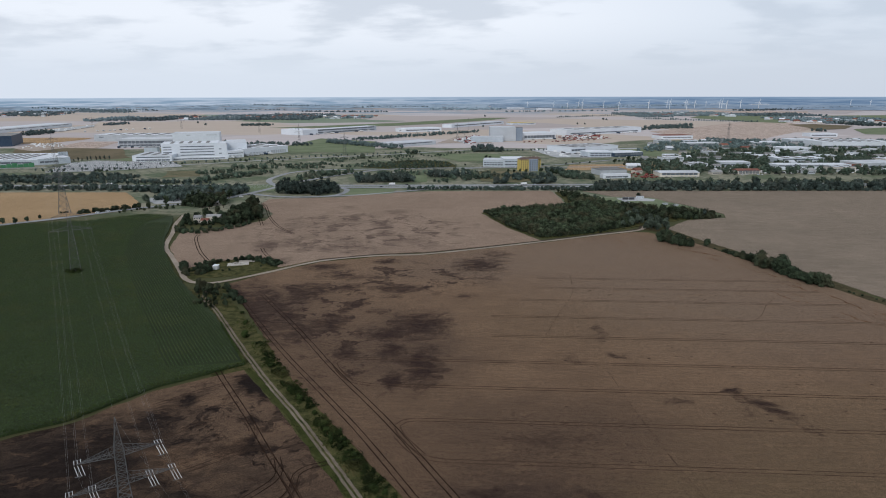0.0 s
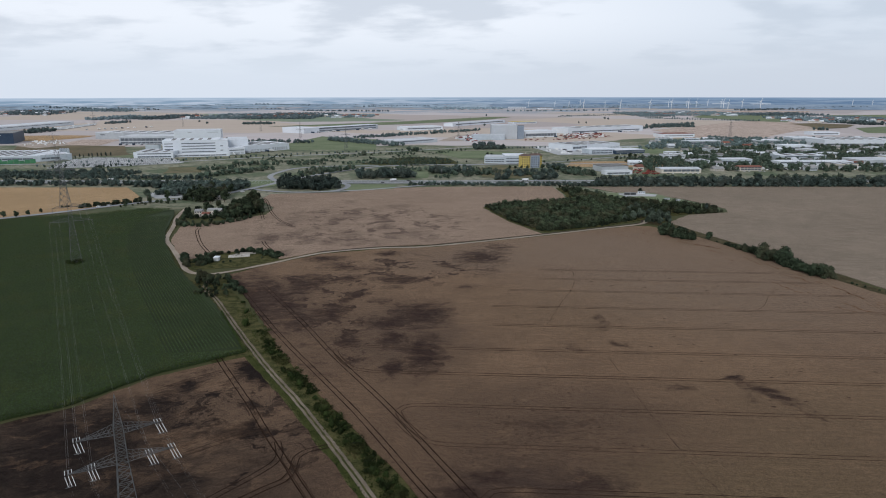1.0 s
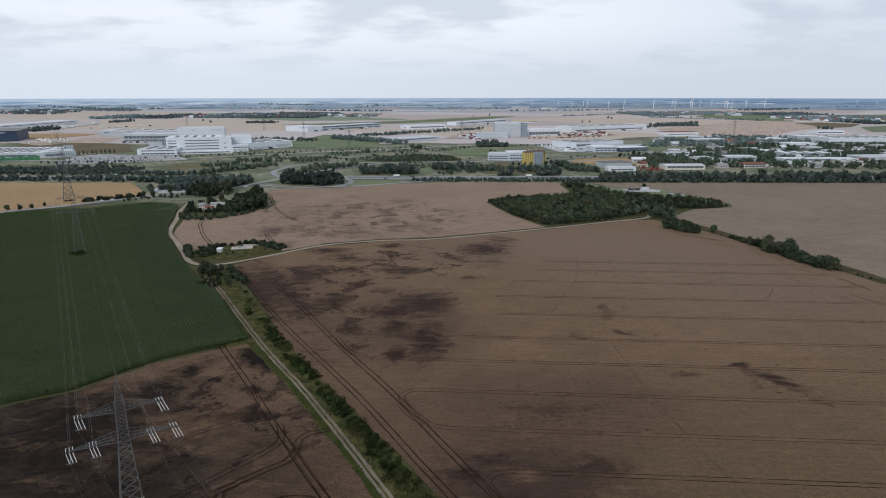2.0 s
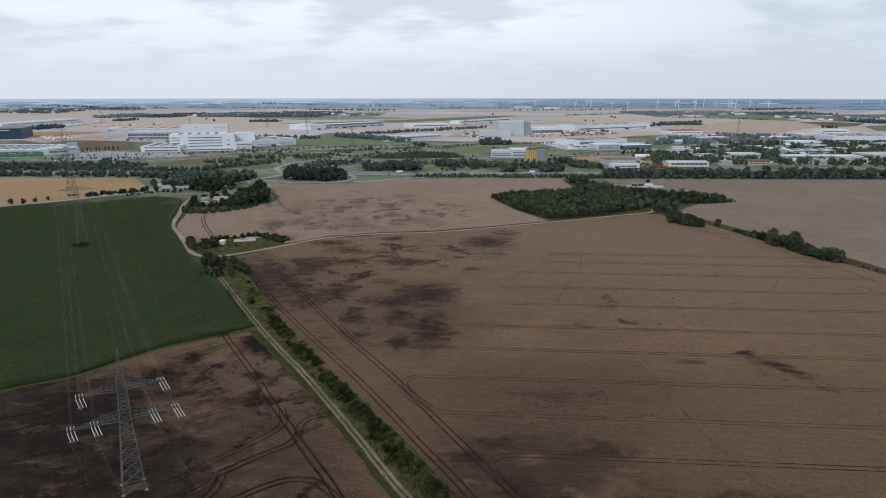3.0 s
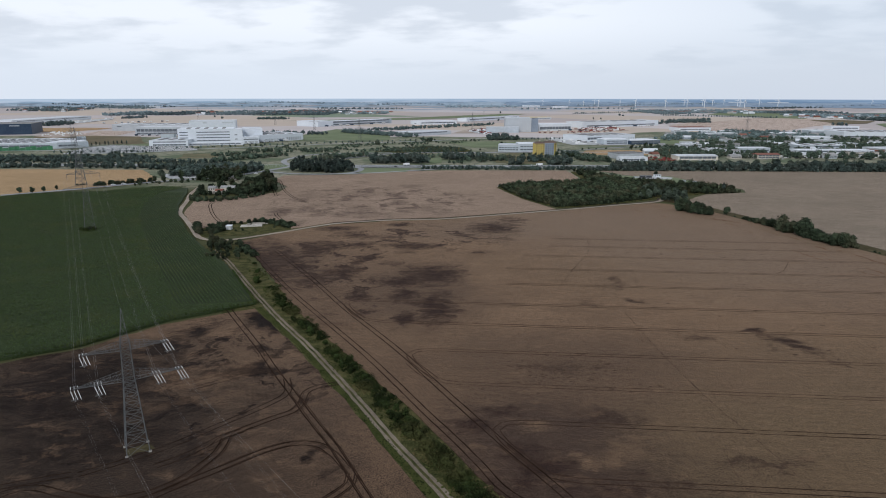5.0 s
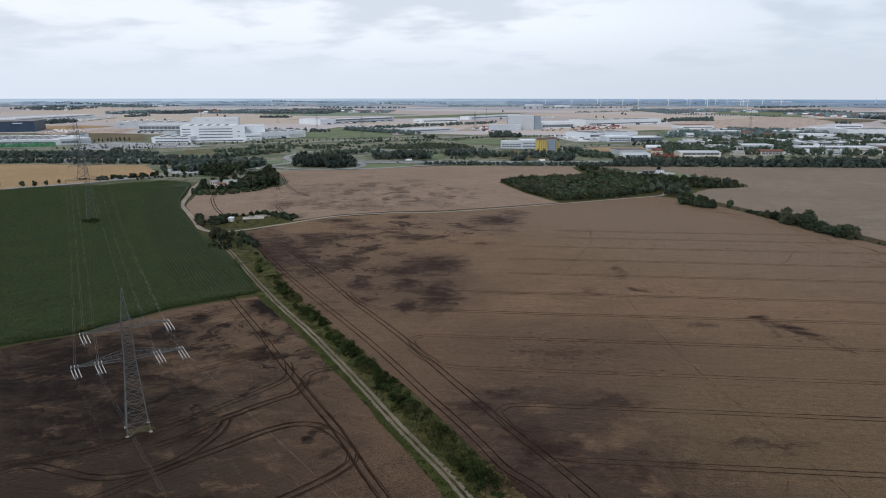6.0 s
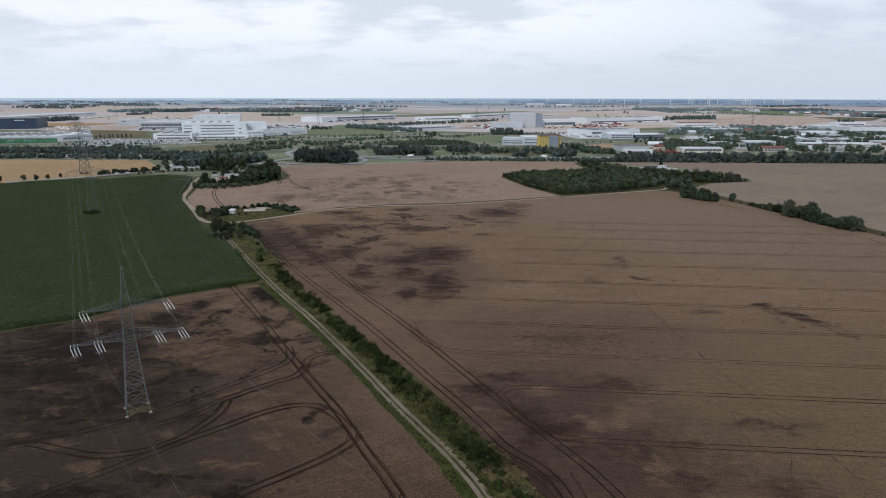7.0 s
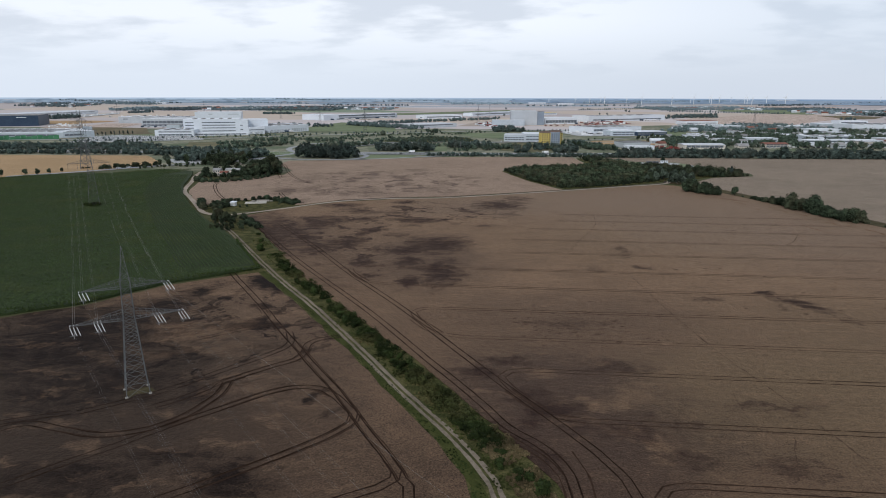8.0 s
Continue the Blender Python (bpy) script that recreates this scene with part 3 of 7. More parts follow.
field("grain_field_1", [(-137, 393), (-112, 346), (-95, 313), (-74, 268), (-35.5, 206), (-9, 164), (-2.2, 152.2), (4.8, 139), (10.9, 128.6), (15.2, 119.5), (19, 110.7), (20.6, 103), (22, 60), (24, -80), (420, -80),
                        (320, 200), (262, 318), (247, 362), (238, 394), (224, 434), (213, 474), (202, 506), (178, 546), (166, 548),
                        (132, 533), (81, 508), (-8, 469), (-50, 462), (-89, 447), (-121, 415)], MAIN,
      "brown ripe grain field with dark lodged patches and tramlines", 0.2, 1)
field("grain_field_2", [(-116, 432), (-89, 457), (-50, 471), (-8, 478), (80, 516), (58, 568), (38, 640), (62, 660), (86, 663), (114, 672), (132, 684), (135, 728), (134, 774), (133, 792), (-14, 790),
                        (-90, 772), (-120, 744), (-200, 732), (-200, 690), (-172, 640), (-170, 602), (-229, 544), (-216, 494), (-198, 459), (-178, 431),
                        (-163, 450), (-142, 462), (-118, 452)], MID, "pale brown ripe grain field crossed by wheel tracks", 0.2, 2)
field("grain_field_3", [(-88, 262), (-61, 222), (-44, 193), (-31, 172), (-21, 153), (-12, 138), (-5, 126), (1, 113), (4, 100), (5, 60), (6, -80), (-420, -80),
                        (-400, 20), (-260, 130), (-161, 199), (-137, 215), (-118, 241)], BARE, "dark brown grain field beaten down in places", 0.2, 3)
field("stubble_field_1", [(-408, 587), (-372, 613), (-331, 659), (-334, 702), (-390, 786), (-760, 786), (-1000, 560), (-560, 430)], STRAW,
      "golden cut stubble field with mowing stripes", 0.1, 4)
field("stubble_field_2", [(172, 790), (205, 735), (240, 728), (262, 690), (281, 634), (275, 613), (232, 601), (200, 563), (214, 512), (224, 482), (240, 434), (252, 394),
                          (266, 340), (330, 210), (440, -60), (1000, 200), (1100, 787)], RIGHT, "pale brown harvested field with faint mowing lines", 0.15, 5)

# far fields of their own colour
for k, (corners, mat, label) in enumerate((
        ([(-625, 2299), (-195, 2680), (-10, 2925), (211, 3219), (335, 3213), (191, 2916), (-9, 2622), (-178, 2444), (-371, 2328)], MEADOW, "long green crop field among harvested land"),
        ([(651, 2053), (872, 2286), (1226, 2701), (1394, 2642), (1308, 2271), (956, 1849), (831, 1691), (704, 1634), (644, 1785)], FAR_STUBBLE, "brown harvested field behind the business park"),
        ([(1192, 3172), (1369, 3486), (1852, 3550), (1499, 2830), (1357, 2600), (1272, 2706)], MEADOW, "green field beside a village"),
        ([(1310, 2482), (1427, 2519), (1496, 2384), (1339, 2175), (1192, 2099), (1250, 2230)], FALLOW, "olive field with a straight farm road"),
        ([(1995, 3453), (2311, 3424), (2379, 3304), (2025, 2808), (1850, 2875), (1816, 3072)], MEADOW, "green field behind a village"),
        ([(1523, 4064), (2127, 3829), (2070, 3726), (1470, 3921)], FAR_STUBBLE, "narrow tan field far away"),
        ([(1358, 2161), (1534, 2263), (1634, 2260), (1333, 1839), (1224, 1893)], MEADOW, "green pasture near village houses"),
        ([(-892, 1342), (-702, 1204), (-582, 1206), (-640, 1300), (-705, 1429), (-834, 1458), (-942, 1425)], FALLOW, "olive brown fallow ground beside the factory"),
        ([(-1051, 1589), (-979, 1590), (-951, 1709), (-958, 1799), (-1051, 1814), (-1182, 1795)], STRAW, "golden stubble strip beside the dark hall"),
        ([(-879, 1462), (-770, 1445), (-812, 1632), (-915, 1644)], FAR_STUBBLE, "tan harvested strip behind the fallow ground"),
        ([(-17, 1575), (118, 1580), (129, 1830), (38, 1828)], DIRT, "bare sandy building ground"),
        ([(-407, 929), (-357, 943), (-386, 1013), (-434, 1012)], HEATH, "dry pale grass among scrub"),
        ([(-41, 872), (-23, 875), (-26, 950), (-44, 950)], MEADOW, "bright green grass beside a copse"),
        ([(65, 866), (86, 877), (99, 1010), (74, 992)], HEATH, "dry pale grass beside the motorway"),
        ([(-621, 1186), (-561, 1160), (-560, 1200), (-590, 1228)], MEADOW, "green lawn beside the factory car park"),
        ([(-380, 1330), (-140, 1330), (-170, 1640), (-330, 1760)], MEADOW, "green meadow beside the white factory"),
        ([(-25, 1287), (28, 1143), (125, 1157), (140, 1262), (79, 1305)], MEADOW, "green meadow in front of the grey warehouse"),
        ([(-136, 1059), (-61, 1024), (22, 1062), (9, 1145), (-55, 1180), (-112, 1119)], GRASS, "dark green young plantation"),
        ([(187, 1379), (240, 1440), (272, 1400), (348, 1420), (431, 1433), (400, 1262), (300, 1215), (213, 1218)], CONCRETE, "pale paved yards round the logistics halls"),
        ([(23, 1690), (90, 1873), (118, 1798), (118, 1660), (61, 1538)], CONCRETE, "pale storage yard beside the grey warehouse"),
        ([(317, 1830), (360, 1860), (440, 1900), (450, 1722), (315, 1683)], DIRT, "sandy machine yard in front of the long warehouse"),
        ([(-947, 1432), (-1000, 1590), (-940, 1600), (-845, 1460), (-867, 1373)], DIRT, "sandy building ground beside the dark hall"),
        ([(-1268, 2021), (-1340, 2286), (-1360, 2560), (-1284, 2399), (-1232, 2110)], CONCRETE, "pale car yard beside the long hall"),
        ([(52, 992), (90, 1040), (118, 994), (150, 900), (97, 870), (52, 883)], HEATH, "dry yellowish grass before the apartment block"),
        ([(190, 1010), (380, 1000), (420, 1110), (215, 1090)], STRAW, "small golden stubble field"),
        ([(360, 1240), (470, 1230), (440, 1400), (380, 1400)], MEADOW, "green lawn in the business park"),
        ([(184, 694), (196, 674), (236, 654), (268, 640), (262, 672), (250, 706), (240, 738), (204, 742), (182, 735)], MEADOW, "green grass beside the wood"),
        ([(-270, 760), (-205, 800), (-225, 850), (-300, 850)], MEADOW, "green verge inside the slip road"),
        ([(-118, 752), (-60, 772), (-60, 812), (-120, 812)], MEADOW, "green verge inside the loop road"))):
    b = Build()
    ring = ragged(ccw(corners), 25.0, 2.0, 40 + k)
    b.add([(x, y, rise(x, y) + (0.06 + 0.006 * k if y < 2000 else 0.4 + 0.03 * k)) for x, y in ring], [tuple(range(len(ring)))])
    tagged(part("field_%d" % (k + 1), b, mat), label, "field", kind="structure")

# ---- farm track, lane, roads ----
TRACK = [(-146, 384), (-142, 364), (-128, 343), (-107, 306), (-88, 273), (-73, 248), (-55, 220), (-39, 193), (-27, 172), (-17, 154), (-9, 140.8), (-2, 129.3),
         (3.1, 119.1), (6.2, 112), (7.7, 105.5), (8.8, 97), (10, 70), (11, 0), (11, -70)]
LANE = [(-260, 635), (-250, 590), (-237, 551), (-221, 498), (-202, 464), (-182, 428), (-169, 405), (-158, 396), (-144, 398), (-121, 419), (-89, 451), (-50, 466),
        (-8, 473), (81, 512), (132, 537), (167, 553), (178, 562), (183, 574)]

b = ribbon(Build(), TRACK, 30.0, 0.02, 3.0, 5.0, 1.0)
tagged(part("grass_verge_1", b, GRASS), "rough grass verge along a farm track", "verge", kind="structure")
b = ribbon(Build(), LANE, 6.0, 0.015, 0.0, 5.0, 0.6)
tagged(part("grass_verge_2", b, GRASS), "grass verge beside a gravel lane", "verge", kind="structure")
b = ribbon(Build(), [(-86.4, 263), (-59.4, 223), (-42.4, 194), (-29.4, 173), (-19.4, 154), (-10.4, 139), (-3.4, 126.8), (2.4, 113.6), (5.2, 100)], 2.7, 0.045, 0.0, 3.0, 0.35, 12)
tagged(part("grass_strip", b, plain("fresh_grass", (0.028, 0.036, 0.010), (0.064, 0.070, 0.023), 1.4, 0.2, 0.95, 0.3, 0.04)), "fresh green grass strip between field and track", "verge", kind="structure")
for side, w0 in ((-0.85, 1.0), (0.85, 0.92)):
    b = ribbon(Build(), TRACK, w0, 0.06, side, 2.0, 0.14, 7)
    tagged(part("wheel_rut", b, GRAVEL), "pale gravel wheel rut of a farm track", "track", "ruts of the farm track", "structure")
b = ribbon(Build(), LANE, 3.6, 0.06, 0.0, 3.0, 0.15, 8)
tagged(part("gravel_lane", b, LANE_GRAVEL), "pale gravel farm lane with worn edges", "lane", kind="structure")
# Shade of the grassy ditch edge, put in as a flat dark strip.
b = ribbon(Build(), LANE[10:], 1.5, 0.235, -3.1, 3.0, 0.35, 14)
tagged(part("weedy_bank", b, SOIL), "flat dark strip painted for the shaded grassy ditch edge", "verge", kind="structure")
b = Build().slab(ragged(ccw([(-176, 404), (-116, 416), (-112, 432), (-142, 462), (-165, 452), (-180, 430)]), 4, 1.0, 5), -0.1, 0.035)
tagged(part("yard_grass", b, GRASS), "rough grass round the old yard", "grass", kind="structure")


def tramline(points, z, gap=2.1, width=0.38, seed=1, mat=None):
    b = Build()
    for s in (-0.5, 0.5):
        ribbon(b, points, width, z, s * gap, 2.2, 0.1, seed)
    ob = part("tramline", b, mat or TRAM)
    tagged(ob, "pair of dark wheel tracks through the grain", "wheel track", "tramlines", "structure")


def bend(x, y, slope, x1, curve=0.0):
    return [(x + (x1 - x) * t, y + slope * (x1 - x) * t + curve * t * (1 - t)) for t in (0, 0.25, 0.5, 0.75, 1.0)]


# lines across the large field, 27 m apart, turning in at the headland
for k, (x, y, x1) in enumerate(((33, 112, 300), (21, 137, 300), (6, 165.5, 290), (-8, 190, 280), (-22, 218, 275), (-38, 247, 266), (-54, 275, 258),
                                (8, 303, 250), (10, 332, 245), (22, 361, 236), (40, 385, 228), (45, 406, 222))):
    pts = bend(x + 16, y - 1.0, -0.062, x1)
    if k in (1, 3, 5):
        pts = [(x - 8.5, y + 15), (x - 4.2, y + 7.4), (x + 0.5, y + 2.4), (x + 7.5, y - 0.2)] + pts
    elif k < 7:
        pts = [(x + 15, y - 25), (x + 10, y - 17), (x + 6.5, y - 10.5), (x + 5.2, y - 5.2), (x + 7.5, y - 2.0), (x + 12, y - 0.9)] + pts
    tramline(pts, 0.23, 2.1, 0.34 if k < 4 else 0.46, k, WORN if k < 3 else FAINT)
tramline([(-130, 381), (-109, 342), (-76, 283), (-33, 213), (-9, 170), (-2, 158), (5, 145), (11, 133), (17, 126), (20, 121), (22, 115), (22.5, 107), (23, 60)], 0.235, seed=21)
tramline([(-109, 370), (-73, 308), (-48, 262), (-22, 218), (-3, 182), (12, 154), (24, 133), (31, 119), (34, 106), (36, 60)], 0.24, seed=23)
tagged(part("tramline", ribbon(Build(), [(24.2, 123), (25, 119.3), (25.9, 115.3), (26.1, 110.5), (25.6, 100)], 0.34, 0.2285, 0.0, 2.2, 0.1, 25), WORN), "single dark wheel track through the grain", "wheel track", "tramlines", "structure")
tramline([(9, 131), (14.1, 124.7), (17.7, 120.2), (20.1, 115.1), (20.9, 110.3), (21.2, 96)], 0.2275, 1.3, 0.4, 26, WORN)
BARE_TRACKS = (
    [(-112, 285), (-96.5, 257), (-83, 235), (-70.5, 214.5), (-60, 196), (-51.5, 182), (-41.5, 165), (-31, 148), (-22.8, 132.4), (-16.1, 120.6), (-11.6, 111.5), (-9.5, 104), (-9, 60)],
    [(-92, 136), (-84, 142), (-75.6, 149.4), (-65.4, 162.2), (-57.4, 172), (-53.4, 178.5), (-52.9, 184), (-55.4, 191.5)],
    [(-75, 140), (-69.2, 145.5), (-62.8, 155), (-53.4, 164.5), (-48, 169.5), (-46.6, 175.5), (-46.9, 181.5), (-44.3, 185.6), (-38, 188.6)],
    [(-108, 124), (-104.4, 128.5), (-99.6, 130.6), (-91.1, 128.2), (-81.6, 126), (-73.6, 128), (-67, 133.4), (-63.4, 141.2), (-61.7, 148), (-62.1, 154)],
    [(-125, 121), (-107.1, 130.6), (-100.6, 133.4), (-93.8, 136)],
    [(-104, 94), (-89.7, 106.4), (-83, 113.5), (-75.4, 121.4), (-67.2, 130.7), (-57.4, 140.2), (-50, 147.6), (-43, 151.6), (-37, 151.4), (-31.8, 147), (-27, 140)],
    [(-66, 96), (-52.9, 106.6), (-42.4, 115.4), (-33.8, 123.4), (-28.2, 129.6), (-25.6, 134), (-25.6, 138), (-28, 143)],
    [(-38, 92), (-28, 101), (-20.8, 105.6), (-15.8, 108.5), (-13, 111.6), (-12.9, 114.5), (-15, 118.5)],
    [(-66.5, 146), (-63.9, 149.5), (-63.4, 153), (-59, 158)],
    [(-112.9, 228), (-101.8, 239.1), (-90.9, 247.9), (-83.4, 254.5)],
    [(-98.7, 204.8), (-90.2, 213.9), (-81.7, 219.8), (-76.4, 219.8), (-71.7, 214.7), (-68.8, 209)],
    [(-82.6, 183.9), (-72.6, 192.1), (-66.4, 196.6), (-62.4, 197.3), (-58.3, 193.4), (-55.4, 188)])
for k, pts in enumerate(BARE_TRACKS):
    tramline(pts, 0.22 + 0.004 * k, 2.1, 0.38 if k < 9 else 0.26, 30 + k, TRAM if k < 9 else WORN)
for k, (pts, off) in enumerate(((BARE_TRACKS[3][3:], 0.55), (BARE_TRACKS[2][2:7], 0.5), (BARE_TRACKS[6][1:7], 0.6), (BARE_TRACKS[5][4:10], -0.55), (BARE_TRACKS[0][5:11], 0.5))):
    tramline([(x + off, y + off * 0.4 * math.sin(i * 1.9)) for i, (x, y) in enumerate(pts)], 0.275 + 0.004 * k, 2.1, 0.3, 130 + k, WORN)
for k, pts in enumerate(([(-210, 540), (-208, 528), (-196, 499), (-184, 474), (-172, 453)], [(-200, 676), (-193, 661), (-180, 620), (-166, 578)],
                         [(-212, 722), (-192, 685), (-170, 620), (-152, 578), (-140, 558), (-129, 542)], [(-142, 490), (-136, 475), (-126, 457), (-113, 442)])):
    tramline(pts, 0.23 + 0.005 * k, 2.2, 0.6, seed=50 + k)

# game trails trodden through the grain
for k, pts in enumerate(([(84, 409), (78, 372), (62, 331), (47, 291)], [(71.6, 259), (73.1, 222), (75.6, 191), (77.4, 175), (80, 161), (81.8, 150), (83.3, 138.5), (84.9, 126), (85.2, 116)], [(70, 151.6), (68.4, 134.4), (74.6, 131.3), (72.7, 125.7), (67.5, 113.7)],
                         [(150, 330), (160, 322), (172, 330), (185, 350), (196, 362)], [(140, 372), (160, 366), (180, 372), (195, 392)])):
    b = ribbon(Build(), pts, 0.15, 0.25, 0.0, 1.2, 0.26, 70 + k)
    tagged(part("game_trail", b, TRAIL), "narrow trail trodden through ripe grain", "trail", "game trails", "structure")

rng = random.Random(23)
MARGIN = [(160, 540), (184, 502), (210, 459), (225, 398), (236, 351), (252, 310), (276, 262)]
for k in range(64):
    t = rng.random() * 5.98
    (x0, y0), (x1, y1) = MARGIN[int(t)], MARGIN[int(t) + 1]
    x, y = x0 + (x1 - x0) * (t % 1), y0 + (y1 - y0) * (t % 1)
    inward = 1.5 + 30 * rng.random() ** 2.2
    x, y = x - inward * 0.92, y - inward * 0.38
    d = Vector((x1 - x0, y1 - y0)).normalized()
    pts = [(x, y)]
    for i in range(rng.randrange(2, 6)):
        step = rng.uniform(1.5, 4.5)
        pts.append((pts[-1][0] + d.x * step + rng.uniform(-1.6, 1.6), pts[-1][1] + d.y * step + rng.uniform(-1.2, 1.2)))
    b = ribbon(Build(), pts, rng.uniform(0.25, 0.6), 0.24, 0.0, 1.0, 0.35, 120 + k)
    tagged(part("weed_trail", b, WEED_TRAIL), "rusty weeds along a trail in the grain", "trail", "weed trails", "structure")


# small trodden spots in the ripe grain
spots_build = Build()
for k in range(230):
    if k < 150:
        x, y = 38 + rng.gauss(0, 14), 200 + rng.gauss(0, 8)
    else:
        x, y = rng.uniform(60, 215), rng.uniform(215, 400)
        if x > 300 - 0.27 * y + 40:
            continue
    r = rng.uniform(0.2, 0.6) if k > 150 else rng.uniform(0.12, 0.42)
    ring = [(x + r * rng.uniform(0.5, 1.5) * 1.7 * math.cos(i * 0.898), y + r * rng.uniform(0.5, 1.4) * math.sin(i * 0.898), 0.236 + 0.0004 * k) for i in range(7)]
    spots_build.add(ring, [tuple(range(7))])
tagged(part("trodden_spots", spots_build, plain("bruised_grain", (0.058, 0.037, 0.026), (0.088, 0.058, 0.040), 0.7, 0.06, 0.95, 0.0, 0.02)), "small trodden spots scattered in ripe grain", "spots", kind="stuff")


def road(name, pts, width, mat, label, z=0.2, step=8.0):
    b = Build()
    ribbon(b, pts, width, z, 0, step)
    return tagged(part(name, b, mat), label, "road", kind="structure")


for k, s in enumerate((-8.5, 8.5)):
    road("road_%d" % (k + 1), [(-1500, 850 + s), (-579, 838 + s), (-280, 837 + s), (0, 835 + s), (386, 843 + s), (1500, 850 + s)], 11.5, ASPHALT,
         "grey motorway carriageway")
    for j, q in enumerate((-5.2, 5.2)):
        b = ribbon(Build(), [(-900, 843 + s), (-280, 837 + s), (0, 835 + s), (386, 843 + s), (900, 846 + s)], 0.35, 0.23, q, 20)
        tagged(part("lane_marking", b, WHITE), "white edge line of the motorway", "road marking", "motorway lines", "structure")
road("road_3", [(-420, 575), (-372, 618), (-331, 664), (-300, 690), (-272, 706), (-256, 728), (-243, 757), (-227, 796), (-210, 845), (-190, 893), (-153, 955), (-105, 1015),
                (-40, 1040), (120, 1050), (330, 1060)], 8.5, ASPHALT, "grey country road over the motorway", 0.3)
road("road_4", [(-236, 775), (-215, 760), (-187, 748), (-160, 746), (-135, 754), (-122, 772), (-122, 808), (-140, 826)], 7.0, ASPHALT, "curved loop of a slip road", 0.26)
road("road_5", [(-207, 832), (-221, 845), (-238, 878), (-245, 907), (-243, 938), (-229, 992), (-182, 1022), (-105, 1030)], 8.0, ASPHALT, "curved slip road", 0.26)
road("road_6", [(-150, 748), (-100, 762), (-50, 790), (0, 815), (60, 824)], 6.0, ASPHALT, "slip road joining the motorway", 0.25)
road("road_7", [(-760, 1045), (-480, 1085), (-300, 1190), (-100, 1290), (60, 1385), (200, 1400)], 7.0, CONCRETE, "pale access road to the factory", 0.22)
road("road_8", [(20, 1030), (190, 1090), (330, 1180), (480, 1190), (700, 1180)], 7.0, ASPHALT, "business park road", 0.22)
road("road_9", [(202, 736), (203, 716), (206, 692), (204, 676)], 4.0, ASPHALT, "short grey drive to a farm yard", 0.29)
b = Build().slab(ragged(ccw([(-346, 742), (-308, 740), (-284, 708), (-318, 700)]), 5, 1.5, 6), -0.1, 0.25)
tagged(part("gravel_lot", b, CONCRETE), "pale gravel storage lot", "lot", kind="structure")


# ---- plants: crowns of many small leaf clumps ----
def clump_points(rng, lobes, count):
    """Places near the skin of several overlapping rounded lobes (x, y, z, r, flat)."""
    w = np.array([q[3] ** 2 for q in lobes])
    pick = rng.choice(len(lobes), count, p=w / w.sum())
    q = np.array(lobes)[pick]
    d = rng.normal(size=(count, 3))
    d /= np.linalg.norm(d, axis=1)[:, None]
    r = q[:, 3] * (0.62 + 0.42 * rng.random(count) ** 0.6)
    r *= 1.0 + 0.18 * np.sin(d[:, 0] * 5 + pick) * np.cos(d[:, 1] * 6 - pick)
    p = q[:, :3] + d * r[:, None] * np.stack([np.ones(count), np.ones(count), q[:, 4]], 1)
    return p, d


def core(rng, lobes, share=0.74, n=7, m=4):
    """Solid, uneven hearts of a crown's lobes, which the leaves cover."""
    b = Build()
    for x, y, z, r, tall in lobes:
        pts = [(x, y, z - r * share * tall)]
        for i in range(1, m):
            for j in range(n):
                a, e, k = 6.2832 * (j + 0.5 * i) / n, 3.1416 * i / m, r * share * rng.uniform(0.82, 1.14)
                pts.append((x + k * math.sin(e) * math.cos(a), y + k * math.sin(e) * math.sin(a), z - k * tall * math.cos(e)))
        pts.append((x, y, z + r * share * tall))
        top = len(pts) - 1
        faces = [(0, 1 + (j + 1) % n, 1 + j) for j in range(n)] + [(top, top - n + j, top - n + (j + 1) % n) for j in range(n)]
        for i in range(m - 2):
            o = 1 + i * n
            faces += [(o + j, o + (j + 1) % n, o + n + (j + 1) % n, o + n + j) for j in range(n)]
        b.add(pts, faces)
    return b


def leaf_mesh(name, p, d, size, rng, mat, hearts=None, disorder=0.42):
    """Each clump is a bent leaf-spray of two triangles, turned outwards with some disorder; hearts lie inside them."""
    n = len(p)
    nrm = d + rng.normal(scale=disorder, size=(n, 3))
    nrm /= np.linalg.norm(nrm, axis=1)[:, None]
    a = np.cross(nrm, rng.normal(size=(n, 3)))
    a /= np.linalg.norm(a, axis=1)[:, None]
    b = np.cross(nrm, a)
    s = (size * rng.uniform(0.6, 1.35, n))[:, None]
    lift = nrm * s * 0.25
    v = np.stack([p - a * s, p + b * s * 0.62 + lift, p + a * s, p - b * s * 0.62 + lift], 1).reshape(-1, 3)
    me = bpy.data.meshes.new(name)
    i = np.arange(n) * 4
    faces = np.stack([i, i + 1, i + 2, i, i + 2, i + 3], 1).reshape(-1, 3).tolist()
    verts = v.tolist()
    if hearts:
        faces += [tuple(k + len(verts) for k in f) for f in hearts.f]
        verts += [(x, y, max(z, 0.05)) for x, y, z in hearts.v]
    me.from_pydata(verts, [], faces)
    me.materials.append(mat)
    return me


def crown_lobes(rng, h, r, base=0.25, tall=1.0, count=7):
    lobes = [(0, 0, h * (base + 1) / 2, r * 0.72, tall)]
    for i in range(count):
        a = rng.uniform(0, 6.28)
        z = rng.uniform(base + 0.12, 0.86)
        q = r * rng.uniform(0.3, 0.62) * (1.15 - 0.5 * z)
        k = r * rng.uniform(0.34, 0.52)
        lobes.append((q * math.cos(a), q * math.sin(a), min(h * z, h - k * 0.7), k, 0.85 * tall))
    return lobes


